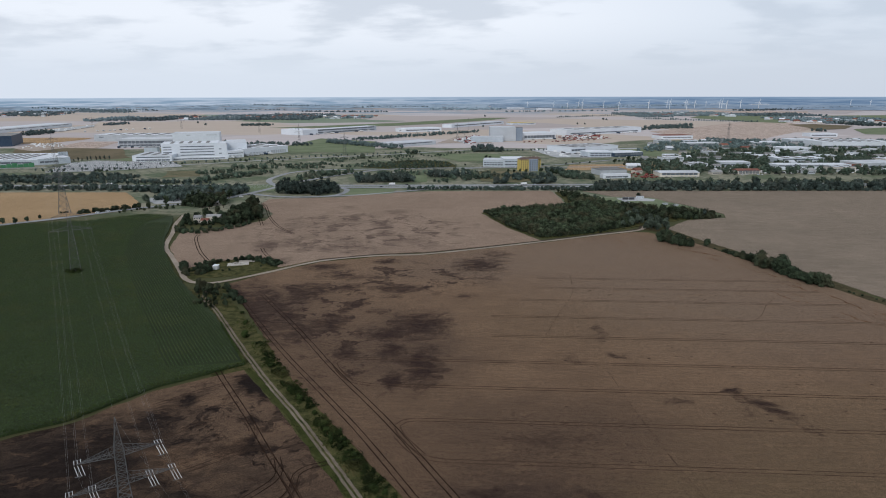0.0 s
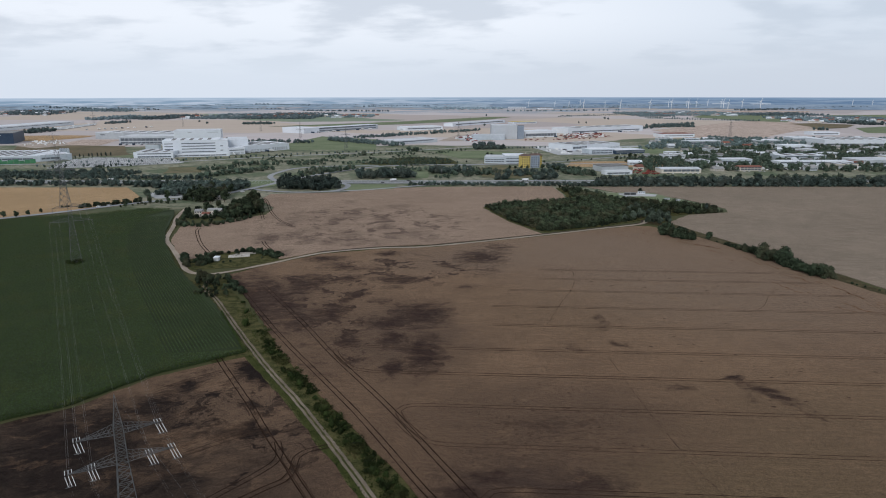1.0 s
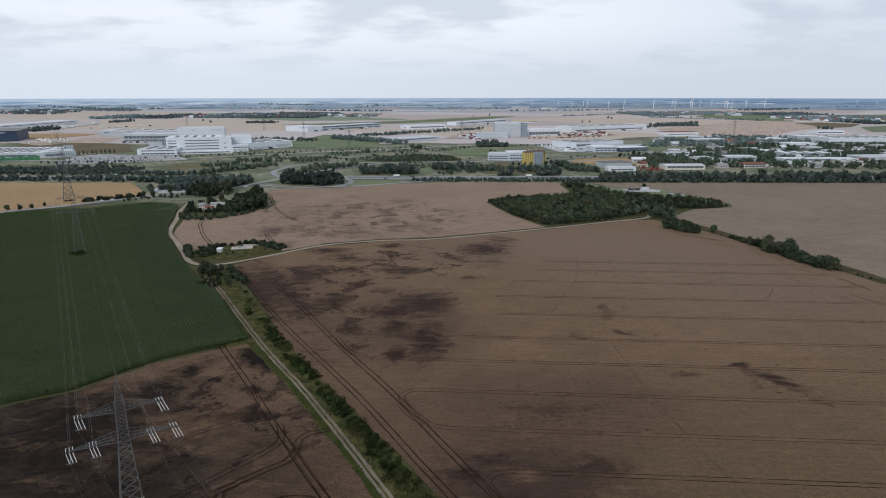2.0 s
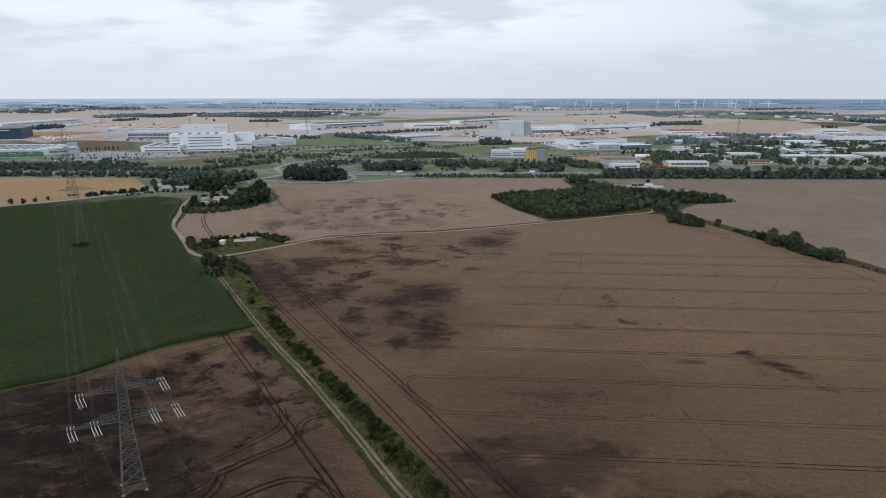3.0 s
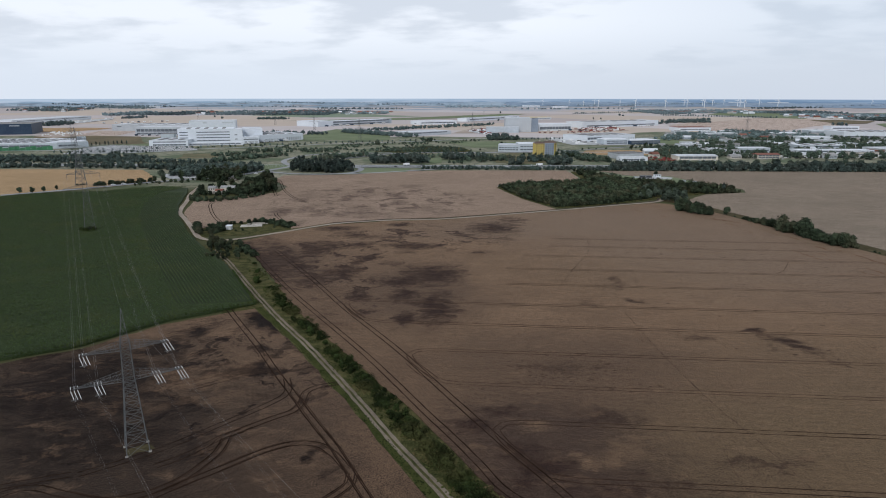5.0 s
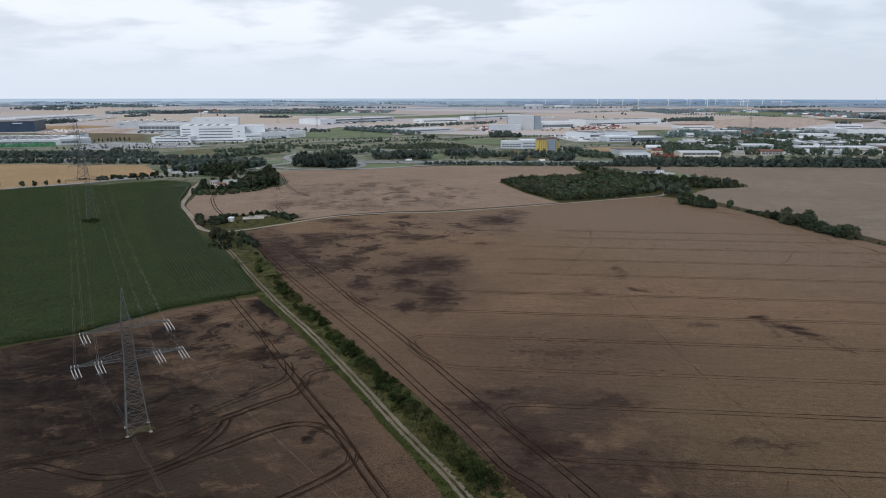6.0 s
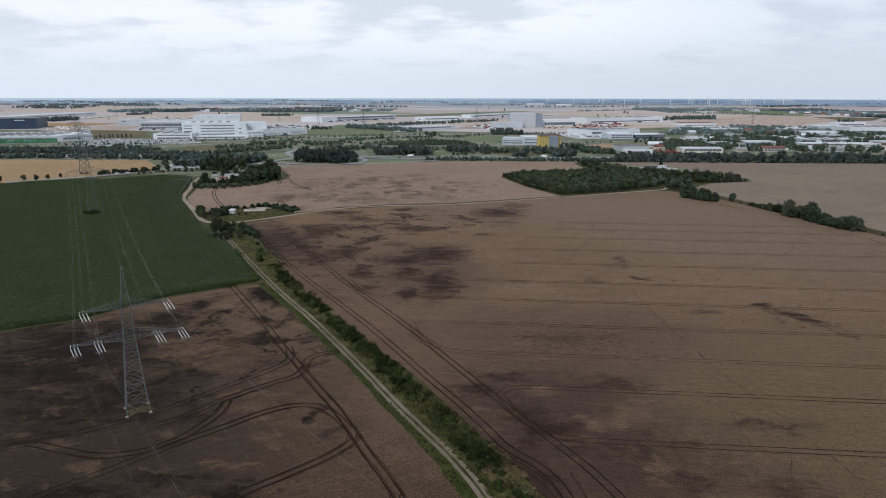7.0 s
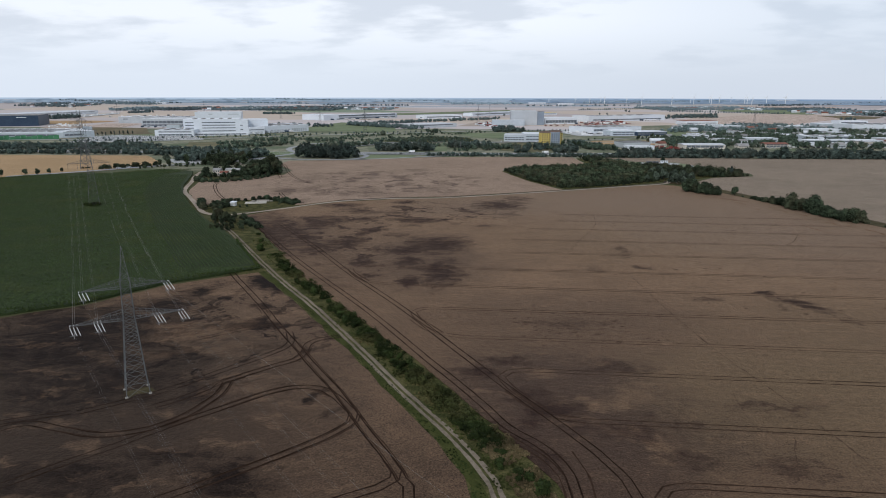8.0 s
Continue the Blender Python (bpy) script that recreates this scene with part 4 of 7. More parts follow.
def trunk_build(rng, h, r, base):
    b = Build()
    b.tube((0, 0, -0.3), (0, 0, h * 0.45), r * 0.09 + 0.05, r * 0.05 + 0.02, 7)
    for i in range(5):
        a = 6.28 * i / 5 + rng.uniform(-0.4, 0.4)
        z = h * rng.uniform(base * 0.8, 0.45)
        b.tube((0, 0, z), (r * 0.55 * math.cos(a), r * 0.55 * math.sin(a), z + h * rng.uniform(0.15, 0.3)), r * 0.035 + 0.03, 0.03, 5)
    return b


def tree_kind(seed, h, r, base, count, size, mat, tall=1.0, lobes=7):
    rng = np.random.default_rng(seed)
    parts = crown_lobes(rng, h, r, base, tall, lobes)
    p, d = clump_points(rng, parts, count)
    p[:, 2] = np.maximum(p[:, 2], h * base * 0.5 + 0.1)
    return trunk_build(random.Random(seed), h, r, base).mesh("trunk", BARK), leaf_mesh("crown", p, d, size, rng, mat, core(random.Random(seed), parts))


TREES = [tree_kind(10 + i, 9.0 + i % 3, 3.4 + 0.3 * (i % 4), 0.16, 620, 0.62, LEAF_WOOD, 1.15) for i in range(6)]
ROUND = [tree_kind(30 + i, 8.0, 3.6, 0.2, 700, 0.5, LEAF_TREE, 1.0) for i in range(3)]
FULL = [tree_kind(80 + i, 7.0, 4.3, 0.02, 900, 0.5, LEAF_TREE, 0.9, 9) for i in range(4)]
WILLOW = [tree_kind(40 + i, 10.0, 5.0, 0.1, 800, 0.7, LEAF_GREY, 0.9, 9) for i in range(2)]
POPLAR = [tree_kind(50 + i, 11.0, 1.6, 0.1, 420, 0.45, LEAF, 2.2, 6) for i in range(2)]
BUSHES = [tree_kind(60 + i, 2.7, 1.9, 0.02, 480, 0.28, LEAF_HEDGE, 0.8, 6) for i in range(6)]
SCRUBBY = [tree_kind(90 + i, 2.8, 1.9, 0.02, 360, 0.34, LEAF_TREE, 0.85, 6) for i in range(4)]
SMALL = [tree_kind(70 + i, 5.0, 2.2, 0.2, 260, 0.5, LEAF_HAZE_FAR, 1.0, 5) for i in range(3)]


def plant(kinds, x, y, scale, label, category, group, rng, name="tree", squash=1.0, z=0.0):
    trunk, crown = kinds[rng.randrange(len(kinds))]
    root = new(name)
    root.empty_display_size = 0.5
    root.matrix_basis = pose(x, y, z, 0, 0, rng.uniform(0, 360)) @ Matrix.Diagonal((scale, scale, scale * squash, 1.0))
    tagged(root, label, category, group)
    for part_name, me in (("trunk", trunk), ("crown", crown)):
        ob = new(part_name, me)
        ob.parent = root
    return root


def inside(x, y, corners):
    hit = False
    for (x0, y0), (x1, y1) in zip(corners, corners[1:] + corners[:1]):
        if (y0 > y) != (y1 > y) and x < (x1 - x0) * (y - y0) / (y1 - y0) + x0:
            hit = not hit
    return hit


def fill(corners, spacing, rng, tries=20000, jitter=0.45):
    """Places at about one spacing from each other inside an outline."""
    xs, ys = [c[0] for c in corners], [c[1] for c in corners]
    res, y = [], min(ys)
    row = 0
    while y < max(ys):
        x = min(xs) + (row % 2) * spacing / 2
        while x < max(xs):
            px, py = x + rng.uniform(-jitter, jitter) * spacing, y + rng.uniform(-jitter, jitter) * spacing
            if inside(px, py, corners):
                res.append((px, py))
            x += spacing
        y += spacing * 0.87
        row += 1
    return res


rng = random.Random(11)
WOOD = [(84, 529), (62, 570), (44, 638), (62, 655), (86, 658), (114, 667), (136, 678), (140, 727), (139, 772), (152, 777), (178, 731), (187, 680), (196, 670), (215, 660), (235, 650), (256, 631), (266, 616),
        (224, 602), (202, 600), (184, 594), (171, 581), (166, 572), (136, 551), (103, 535)]
wood_edge = [(WOOD[i][0] + (WOOD[i + 1][0] - WOOD[i][0]) * t, WOOD[i][1] + (WOOD[i + 1][1] - WOOD[i][1]) * t) for i in range(len(WOOD) - 1) for t in (0.0, 0.35, 0.7)]
for x, y in wood_edge:
    grey = x > 150 and rng.random() < 0.3
    plant(WILLOW if grey else TREES, x + (2 if x < 150 else -3) + rng.uniform(-2, 2), y + rng.uniform(-1, 3), rng.uniform(0.6, 1.0) * (0.55 if x < 140 or y > 690 else 0.72),
          "grey-green willow at the edge of a wood" if grey else "dark green broadleaf tree at the edge of a wood", "tree", "edge trees of the wood", rng)
b = Build().slab(ragged(ccw([(84, 525), (61, 569), (40, 640), (62, 658), (86, 661), (114, 670), (134, 682), (137, 727), (136, 780), (156, 784), (182, 731), (190, 682), (235, 652), (260, 620), (190, 584), (168, 566), (136, 547), (103, 531)]), 6, 1.0, 9), -0.2, 0.3)
tagged(part("wood_floor", b, GRASS), "shaded grass and undergrowth under the wood", "ground", kind="structure")

# hedge on the far side of the large field: tall trees, a gap with one lone tree, then bushes
def hedge_trees(x0, y0, x1, y1, count, size0, size1, mid):
    for i in range(count):
        t = i / (count - 1)
        size = (size0 + (size1 - size0) * t) * (1.0 + mid * math.sin(t * 3.14))
        plant(FULL, x0 + (x1 - x0) * t + rng.uniform(-2.2, 2.2), y0 + (y1 - y0) * t + rng.uniform(-1.8, 1.8), size * rng.uniform(0.62, 1.22),
              "dark green hedgerow tree between two fields", "tree", "hedgerow trees", rng, "tree", 1.0)


hedge_trees(230, 606, 270, 615, 12, 0.85, 0.6, 0.1)
plant(POPLAR, 252, 611, 1.1, "slim dark tree above a hedge", "tree", "hedgerow trees", rng)
hedge_trees(177, 514, 190, 499, 5, 1.35, 1.15, 0.1)
hedge_trees(196, 495, 197, 493, 2, 0.9, 0.85, 0.1)
hedge_trees(217, 464, 223, 446, 9, 0.55, 0.85, 0.1)
hedge_trees(222, 440, 231, 400, 15, 1.2, 0.95, 0.3)
hedge_trees(231, 398, 238, 384, 6, 1.0, 1.1, 0.1)
plant(ROUND, 207.2, 491.5, 0.95, "single round tree in a hedgerow gap", "tree", "hedgerow trees", rng)
for i in range(24):
    t = i / 23
    if rng.random() < 0.3:
        continue
    plant(SCRUBBY, 210 + 10 * t + rng.uniform(-1, 1), 486 - 28 * t + rng.uniform(-1.5, 1.5), rng.uniform(0.4, 0.8) + 0.5 * t, "dark hedgerow bush between two fields", "bush", "hedgerow bushes", rng, "bush")
for i in range(14):
    t = i / 13
    plant(SCRUBBY, 246 + 28 * t + rng.uniform(-1.5, 1.5), 374 - 62 * t + rng.uniform(-1.5, 1.5), rng.uniform(0.25, 0.6), "low bush on a field margin", "bush", "hedgerow bushes", rng, "bush")
for x, y, s in ((172, 578, 0.85), (181, 583, 0.95), (186, 570, 0.8), (176, 602, 1.0), (190, 556, 0.7), (192, 590, 0.9), (186, 614, 1.0), (186, 560, 0.9), (192, 567, 0.8), (198, 560, 0.75), (196, 576, 1.0), (181, 562, 0.6), (201, 571, 0.9)):
    plant(WILLOW, x, y, s, "grey-green willow at the edge of a wood", "tree", "edge trees of the wood", rng)
b = ribbon(Build(), [(178, 566), (196, 548), (208, 508), (220, 476), (233, 433), (246, 388), (258, 338), (325, 205), (430, -60)], 12, 0.03, 0, 6, 0.8, 4)
tagged(part("grass_verge_3", b, DRY_VERGE), "grassy margin under a hedgerow", "verge", kind="structure")

# bushes along the farm track, dense towards the viewer
HEDGEROW = [(-112, 338), (-97, 312), (-75, 268), (-55, 235), (-37, 204), (-25, 184), (-12, 162), (-2.5, 145), (4.5, 132), (11, 119), (15.5, 101)]


def on_hedge(t):
    k = min(int(t * 10), 9)
    u = t * 10 - k
    return HEDGEROW[k][0] + (HEDGEROW[k + 1][0] - HEDGEROW[k][0]) * u, HEDGEROW[k][1] + (HEDGEROW[k + 1][1] - HEDGEROW[k][1]) * u


for i in range(112):
    t = (i + rng.random()) / 112
    thick = 0.95 if 0.30 < t < 0.80 else (0.5 if t > 0.16 else 0.15)
    if rng.random() < thick:
        x, y = on_hedge(t)
        off = rng.uniform(-3.6, 0.4)
        plant(BUSHES, x + off * 0.85, y + off * 0.5, rng.uniform(0.5, 0.95), "dense dark green shrub in the hedge by the farm track", "bush",
              "bushes by the farm track", rng, "bush", rng.uniform(0.6, 1.05))


def undergrowth(name, count, t0, t1, off0, off1, size, high, mat, label, seed):
    """Low leafy growth along the hedge, as one mesh."""
    gen, r = np.random.default_rng(seed), random.Random(seed)
    ps, ds = [], []
    for i in range(count):
        t = r.uniform(t0, t1)
        if math.sin(t * 61 + seed) + math.sin(t * 143) < -0.9:
            continue
        x, y = on_hedge(t)
        off = r.uniform(off0, off1)
        h = high * r.uniform(0.4, 1.2)
        p, d = clump_points(gen, [(0, 0, h * 0.5, h * 0.75, 0.7), (r.uniform(-h, h) * 0.5, r.uniform(-h, h) * 0.5, h * 0.35, h * 0.6, 0.7)], 60)
        p[:, 2] = np.maximum(p[:, 2], 0.05)
        ps.append(p + (x + off * 0.85, y + off * 0.5, 0))
        ds.append(d)
    ob = new(name, leaf_mesh(name, np.concatenate(ps), np.concatenate(ds), size, gen, mat))
    tagged(ob, label, "undergrowth", kind="stuff")


undergrowth("hedge_growth", 560, 0.14, 0.86, -4.2, 2.2, 0.24, 1.5, LEAF_HEDGE, "tangled dark green growth of the hedge", 3)
undergrowth("tall_weeds", 1350, 0.03, 1.0, -6.4, 2.6, 0.14, 0.34, foliage("weed_leaves", (0.03, 0.045, 0.012), (0.09, 0.10, 0.035), (0.17, 0.14, 0.065)), "tall weeds and dry grass on the verge", 4)
undergrowth("dry_weeds", 520, 0.8, 0.99, -3.5, 4.5, 0.17, 0.7, foliage("dry_weed_leaves", (0.085, 0.072, 0.038), (0.20, 0.152, 0.09)), "dry yellow weeds at the end of the hedge", 5)
undergrowth("verge_grass", 900, 0.05, 1.0, -12.2, -9.2, 0.12, 0.17, foliage("verge_blades", (0.021, 0.034, 0.011), (0.045, 0.060, 0.021)), "fresh green grass along the field margin", 6)
for x, y, s in ((-99, 301, 1.3), (-62, 240, 1.1), (-57, 233, 1.0), (-67, 247, 0.8), (16, 108, 1.1), (14, 112, 0.8)):
    plant(BUSHES, x, y, s, "rounded dark shrub beside the farm track", "bush", "bushes by the farm track", rng, "bush")
# clump at the fork and bushes in the old yard
for i in range(20):
    plant(ROUND, -156 + 19 * rng.random(), 386 - 16 * rng.random(), rng.uniform(0.38, 0.58), "dense dark small tree at the fork of the lanes", "bush", "shrubs at the fork", rng, "bush")
for i in range(26):
    t = rng.random()
    plant(SCRUBBY, -136 + 20 * t + rng.uniform(-2, 2), 386 - 34 * t + rng.uniform(-2, 2), rng.uniform(0.6, 1.2), "scrubby green bush near the fork", "bush", "shrubs at the fork", rng, "bush")
for i in range(10):
    t = i / 9
    plant(SCRUBBY, -182 + 10 * t + rng.uniform(-1, 1), 437 - 24 * t + rng.uniform(-1, 1), rng.uniform(0.9, 1.9), "dark bush at the edge of the corn", "bush", "shrubs at the fork", rng, "bush")
for x, y, s in ((-152, 383, 0.62), (-148, 379, 0.7), (-144, 377, 0.6), (-154, 388, 0.5), (-141, 372, 0.55), (-150, 374, 0.5)):
    plant(TREES, x, y, s, "dense dark small tree at the fork of the lanes", "bush", "shrubs at the fork", rng, "bush")
for x, y in ((-252, 417), (-249, 416), (-246, 418), (-250, 420), (-254, 419), (-247, 421)):
    plant(BUSHES, x, y, rng.uniform(1.05, 1.3), "dark bush among the corn under a pylon", "bush", "bushes under the pylon", rng, "bush")
for x, y in fill([(-150, 374), (-144, 352), (-129, 341), (-120, 350), (-134, 375)], 4.6, rng):
    plant(TREES[3:], x, y, rng.uniform(0.2, 0.36), "dense dark small tree at the fork of the lanes", "bush", "shrubs at the fork", rng, "bush")
YARD = [(-176, 440), (-170, 418), (-163, 412), (-158, 420), (-162, 432), (-162, 446), (-142, 460), (-119, 452), (-114, 440), (-118, 434), (-126, 442), (-140, 452), (-158, 448), (-166, 452)]
for x, y in fill(YARD, 3.3, rng):
    plant(SCRUBBY, x, y, rng.uniform(0.7, 1.25), "dark bush round the old yard", "bush", "bushes of the yard", rng, "bush", rng.uniform(0.8, 1.2))
for x, y in ((-151, 424), (-147, 426), (-128, 436)):
    plant(SCRUBBY, x, y, rng.uniform(0.45, 0.7), "dark bush in front of the concrete slab", "bush", "bushes of the yard", rng, "bush")
# thicket round the houses
THICKET = [(-206, 576), (-193, 580), (-182, 590), (-179, 612), (-184, 640), (-203, 690), (-212, 690), (-206, 640), (-206, 610)]
for x, y in fill(THICKET, 6.4, rng):
    plant(FULL + TREES, x, y, rng.uniform(0.75, 1.1) * (1.15 if x > -205 else 0.9), "tall dark green tree round the farmhouse", "tree", "trees round the farmhouse", rng)
low_growth = []
FRONT = [(-234, 550), (-226, 544), (-215, 542), (-204, 548), (-194, 559), (-185, 570), (-178, 582)]
for (x0, y0), (x1, y1) in zip(FRONT, FRONT[1:]):
    for i in range(9):
        t, back = rng.random(), 10 * rng.random()
        low_growth.append((x0 + (x1 - x0) * t - 0.3 * back, y0 + (y1 - y0) * t + back))
for x, y, s in ((-236, 586, 0.72), (-229, 583, 0.62), (-221, 584, 0.66), (-231, 589, 0.5), (-214, 594, 0.95), (-234, 587, 0.4), (-229, 584, 0.38), (-223, 584, 0.42), (-218, 588, 0.5), (-239, 586, 0.5), (-234, 582, 0.5), (-222, 580, 0.42), (-214, 584, 0.6), (-210, 592, 0.8), (-240, 566, 0.5), (-238, 574, 0.6), (-232, 564, 0.45), (-224, 562, 0.4), (-216, 562, 0.45), (-210, 566, 0.6), (-242, 590, 0.9), (-245, 602, 1.0), (-238, 612, 1.0), (-228, 618, 1.1), (-218, 620, 1.0), (-210, 612, 1.0)):
    plant(FULL, x, y, s, "leafy dark tree close to the farmhouse", "tree", "trees round the farmhouse", rng)
for x, y, s in ((-262, 700, 1.3), (-270, 690, 1.1), (-256, 676, 0.9), (-246, 668, 1.0), (-255, 720, 1.2), (-268, 730, 1.1), (-284, 726, 0.9), (-300, 690, 1.0), (-292, 672, 0.7),
                (-310, 668, 0.8), (-318, 664, 0.7), (-240, 690, 1.2), (-234, 676, 1.0), (-248, 740, 1.3), (-260, 752, 1.3), (-276, 760, 1.2), (-228, 640, 1.0), (-236, 628, 0.9), (-246, 610, 0.8)):
    plant(TREES + ROUND, x, y, s, "dark green tree by the slip road", "tree", "trees by the slip road", rng)
for i in range(22):
    t = i / 21
    low_growth.append((-330 + 62 * t + rng.uniform(-3, 3), 652 + 40 * t + rng.uniform(-12, 8)))
plant(WILLOW, -330, 706, 1.0, "broad grey-green willow beside a gravel lot", "tree", "", rng)
plant(WILLOW, -318, 742, 1.15, "broad grey-green willow beside a gravel lot", "tree", "", rng)
for i in range(16):
    t = i / 15
    plant(SCRUBBY, -366 + 40 * t + rng.uniform(-2, 2), 640 + 34 * t + rng.uniform(-2, 2), rng.uniform(1.1, 2.0), "dark bush beside the country road", "bush", "bushes by the road", rng, "bush")
for x, y, s in ((-411, 588, 0.8), (-400, 590, 0.78), (-395, 599, 0.68), (-390, 611, 0.56), (-424, 574, 0.8), (-438, 562, 0.8)):
    plant(ROUND, x, y, s, "round roadside tree beside the stubble field", "tree", "roadside trees", rng)


def stand(name, places, spacing, h, size, count, mat, label, seed, lobes=3, grain=(6, 3)):
    """Trees too many to count, as one mesh."""
    gen, r = np.random.default_rng(seed), random.Random(seed)
    ps, ds, hearts = [], [], Build()
    for x, y in places:
        hh = h * r.uniform(0.5, 1.2)
        parts = crown_lobes(gen, hh, min(spacing, hh * 0.95) * r.uniform(0.55, 1.0), 0.08, 1.1, lobes)
        p, d = clump_points(gen, parts, count)
        p[:, 2] = np.maximum(p[:, 2], 0.3)
        lift = rise(x, y)
        inner = core(r, parts, 0.76, *grain)
        hearts.add([(a + x, c + y, z + lift) for a, c, z in inner.v], inner.f)
        ps.append(p + (x, y, lift))
        ds.append(d)
    ob = new(name, leaf_mesh(name, np.concatenate(ps), np.concatenate(ds), size, gen, mat, hearts))
    return tagged(ob, label, "trees", kind="stuff")


def belt(name, corners, spacing, h, size, count, mat, label, seed, avoid=None, lobes=3, grain=(6, 3)):
    """A closed stand of trees inside an outline, but for the places to avoid."""
    places = [q for q in fill(corners, spacing, random.Random(seed)) if not (avoid and avoid(*q))]
    return stand(name, places, spacing, h, size, count, mat, label, seed, lobes, grain)


def bare(x, y):
    """Open grass between patches of scrub."""
    a = math.sin(x * 0.052 + 1.4 * math.sin(y * 0.031)) + math.sin(y * 0.047 + 1.2 * math.sin(x * 0.024) + 0.6) + 0.6 * math.sin(x * 0.13 + y * 0.11)
    return a < 0.25


belt("woodland", [(85, 530), (64, 571), (46, 638), (62, 653), (86, 656), (114, 665), (136, 676), (142, 715), (172, 715), (183, 680), (183, 640), (168, 575), (136, 553), (103, 537)], 5.4, 6.0, 0.46, 250, LEAF_WOOD,
     "dense dark green wood of young broadleaf trees", 21, None, 4, (6, 3))
belt("woodland", [(142, 715), (140, 772), (150, 776), (172, 715)], 6.0, 4.6, 0.5, 200, LEAF_WOOD, "low end of a dark green wood towards the motorway", 29)
belt("woodland", [(176, 640), (182, 655), (196, 668), (215, 658), (235, 648), (255, 630), (262, 618), (224, 604), (202, 602), (184, 597), (174, 590)], 7.0, 7.6, 0.6, 300, LEAF_WOOD, "taller dark green wood beside the farm huts", 22)
rim, r = [], random.Random(8)
RIM = [(42, 645), (45, 634), (61, 571), (83, 527), (103, 533), (136, 549), (166, 570), (176, 580)]
for a, c in zip(RIM, RIM[1:]):
    n = int(math.dist(a, c) / 1.1)
    rim += [(a[0] + (c[0] - a[0]) * (i + r.random()) / n + r.uniform(-1.5, 1.5), a[1] + (c[1] - a[1]) * (i + r.random()) / n + r.uniform(-1.5, 2.5)) for i in range(n)]
stand("wood_edge_growth", rim, 3.0, 3.3, 0.34, 110, LEAF_WOOD, "low dark bushes closing the edge of the wood", 30)
belt("tree_belt", [(186, 792), (600, 790), (1300, 800), (1300, 822), (600, 816), (200, 818), (186, 814)], 8.5, 11.0, 0.95, 122, LEAF, "dense dark tree belt along the motorway", 1)
belt("shrub_belt", [(150, 791), (600, 786), (1300, 796), (1300, 802), (600, 791), (150, 796)], 5, 4.5, 0.6, 60, LEAF, "low growth along the tree belt", 41)
belt("shrub_belt", [(-1100, 800), (-395, 798), (-330, 770), (-290, 790), (-250, 806), (-262, 820), (-1100, 820)], 9, 6.2, 0.90, 136, LEAF, "dark low tree belt along the motorway", 2)
belt("copse", [(-203, 776), (-190, 768), (-150, 758), (-128, 774), (-130, 790), (-160, 800), (-196, 796)], 6.5, 17, 1.06, 217, LEAF, "tall dark copse inside the loop road", 3)
belt("copse", [(-120, 866), (-42, 872), (-40, 890), (-70, 900), (-116, 892)], 7, 13, 1.12, 149, LEAF, "dark copse beside the motorway", 4)
belt("copse", [(-20, 925), (40, 925), (40, 945), (-20, 945)], 7, 11, 1.12, 102, LEAF, "dark copse beside the motorway", 5)
belt("shrub_belt", [(128, 797), (192, 792), (192, 806), (130, 810)], 5, 4.8, 0.78, 54, LEAF, "dark bushes along the motorway", 37)
belt("shrub_belt", [(-45, 802), (140, 796), (140, 812), (-45, 814)], 5, 4.0, 0.78, 40, LEAF, "low dark shrubs along the motorway", 6)
r = random.Random(52)
clumps = [(cx + r.uniform(-w, w), cy + r.uniform(-6, 6)) for cx, cy, w, k in ((121, 912, 7, 6), (127, 862, 8, 9), (80, 864, 10, 10), (168, 972, 14, 10), (146, 866, 5, 5), (100, 900, 12, 5), (150, 930, 10, 6)) for i in range(k)]
stand("tree_clumps", clumps, 8.0, 9.0, 0.7, 150, LEAF, "dark trees in front of the apartment block", 53)
belt("shrub_belt", [(-30, 862), (150, 866), (160, 905), (90, 950), (-10, 900)], 9, 6, 1.01, 47, LEAF_MID, "thick bushes beside the motorway", 7, bare)
belt("shrub_belt", [(-1000, 862), (-300, 862), (-330, 875), (-456, 890), (-436, 935), (-520, 965), (-566, 945), (-671, 935), (-1000, 945)], 8, 5.2, 0.84, 74, LEAF, "dark wood between motorway and factory", 8)
belt("shrub_belt", [(-335, 866), (-257, 978), (-250, 992), (-280, 985), (-345, 890)], 8, 6.5, 0.90, 61, LEAF_MID, "band of dark bushes by the slip road", 9)
belt("scrub", [(-235, 1030), (-130, 1020), (-60, 1080), (-140, 1160), (-330, 1150)], 10, 3.4, 0.7, 36, LEAF_MID, "ragged scrub on rough grass", 10, bare)
belt("shrub_belt", [(-215, 895), (-190, 900), (-130, 980), (-200, 985)], 11, 7, 1.01, 61, LEAF_MID, "dark bushes inside the slip road", 13)
belt("tree_belt", [(-290, 1600), (-231, 1530), (-99, 1412), (-85, 1430), (-215, 1560), (-272, 1650)], 10, 9, 1.23, 40, LEAF_HAZE_FAR, "tree row beside the meadow", 11)
belt("tree_belt", [(-215, 1665), (-120, 1770), (116, 2025), (110, 2050), (-140, 1800), (-240, 1690)], 12, 8, 1.34, 34, LEAF_HAZE_FAR, "tree row behind the warehouses", 12)
belt("tree_belt", [(-700, 1560), (-300, 1500), (-300, 1540), (-720, 1610)], 13, 8, 1.4, 45, LEAF_HAZE_FAR, "tree row behind the factory", 14)
belt("copse", [(168, 915), (215, 890), (215, 935), (176, 985)], 8, 7, 1.01, 81, LEAF_MID, "dark trees beside the apartment block", 15)
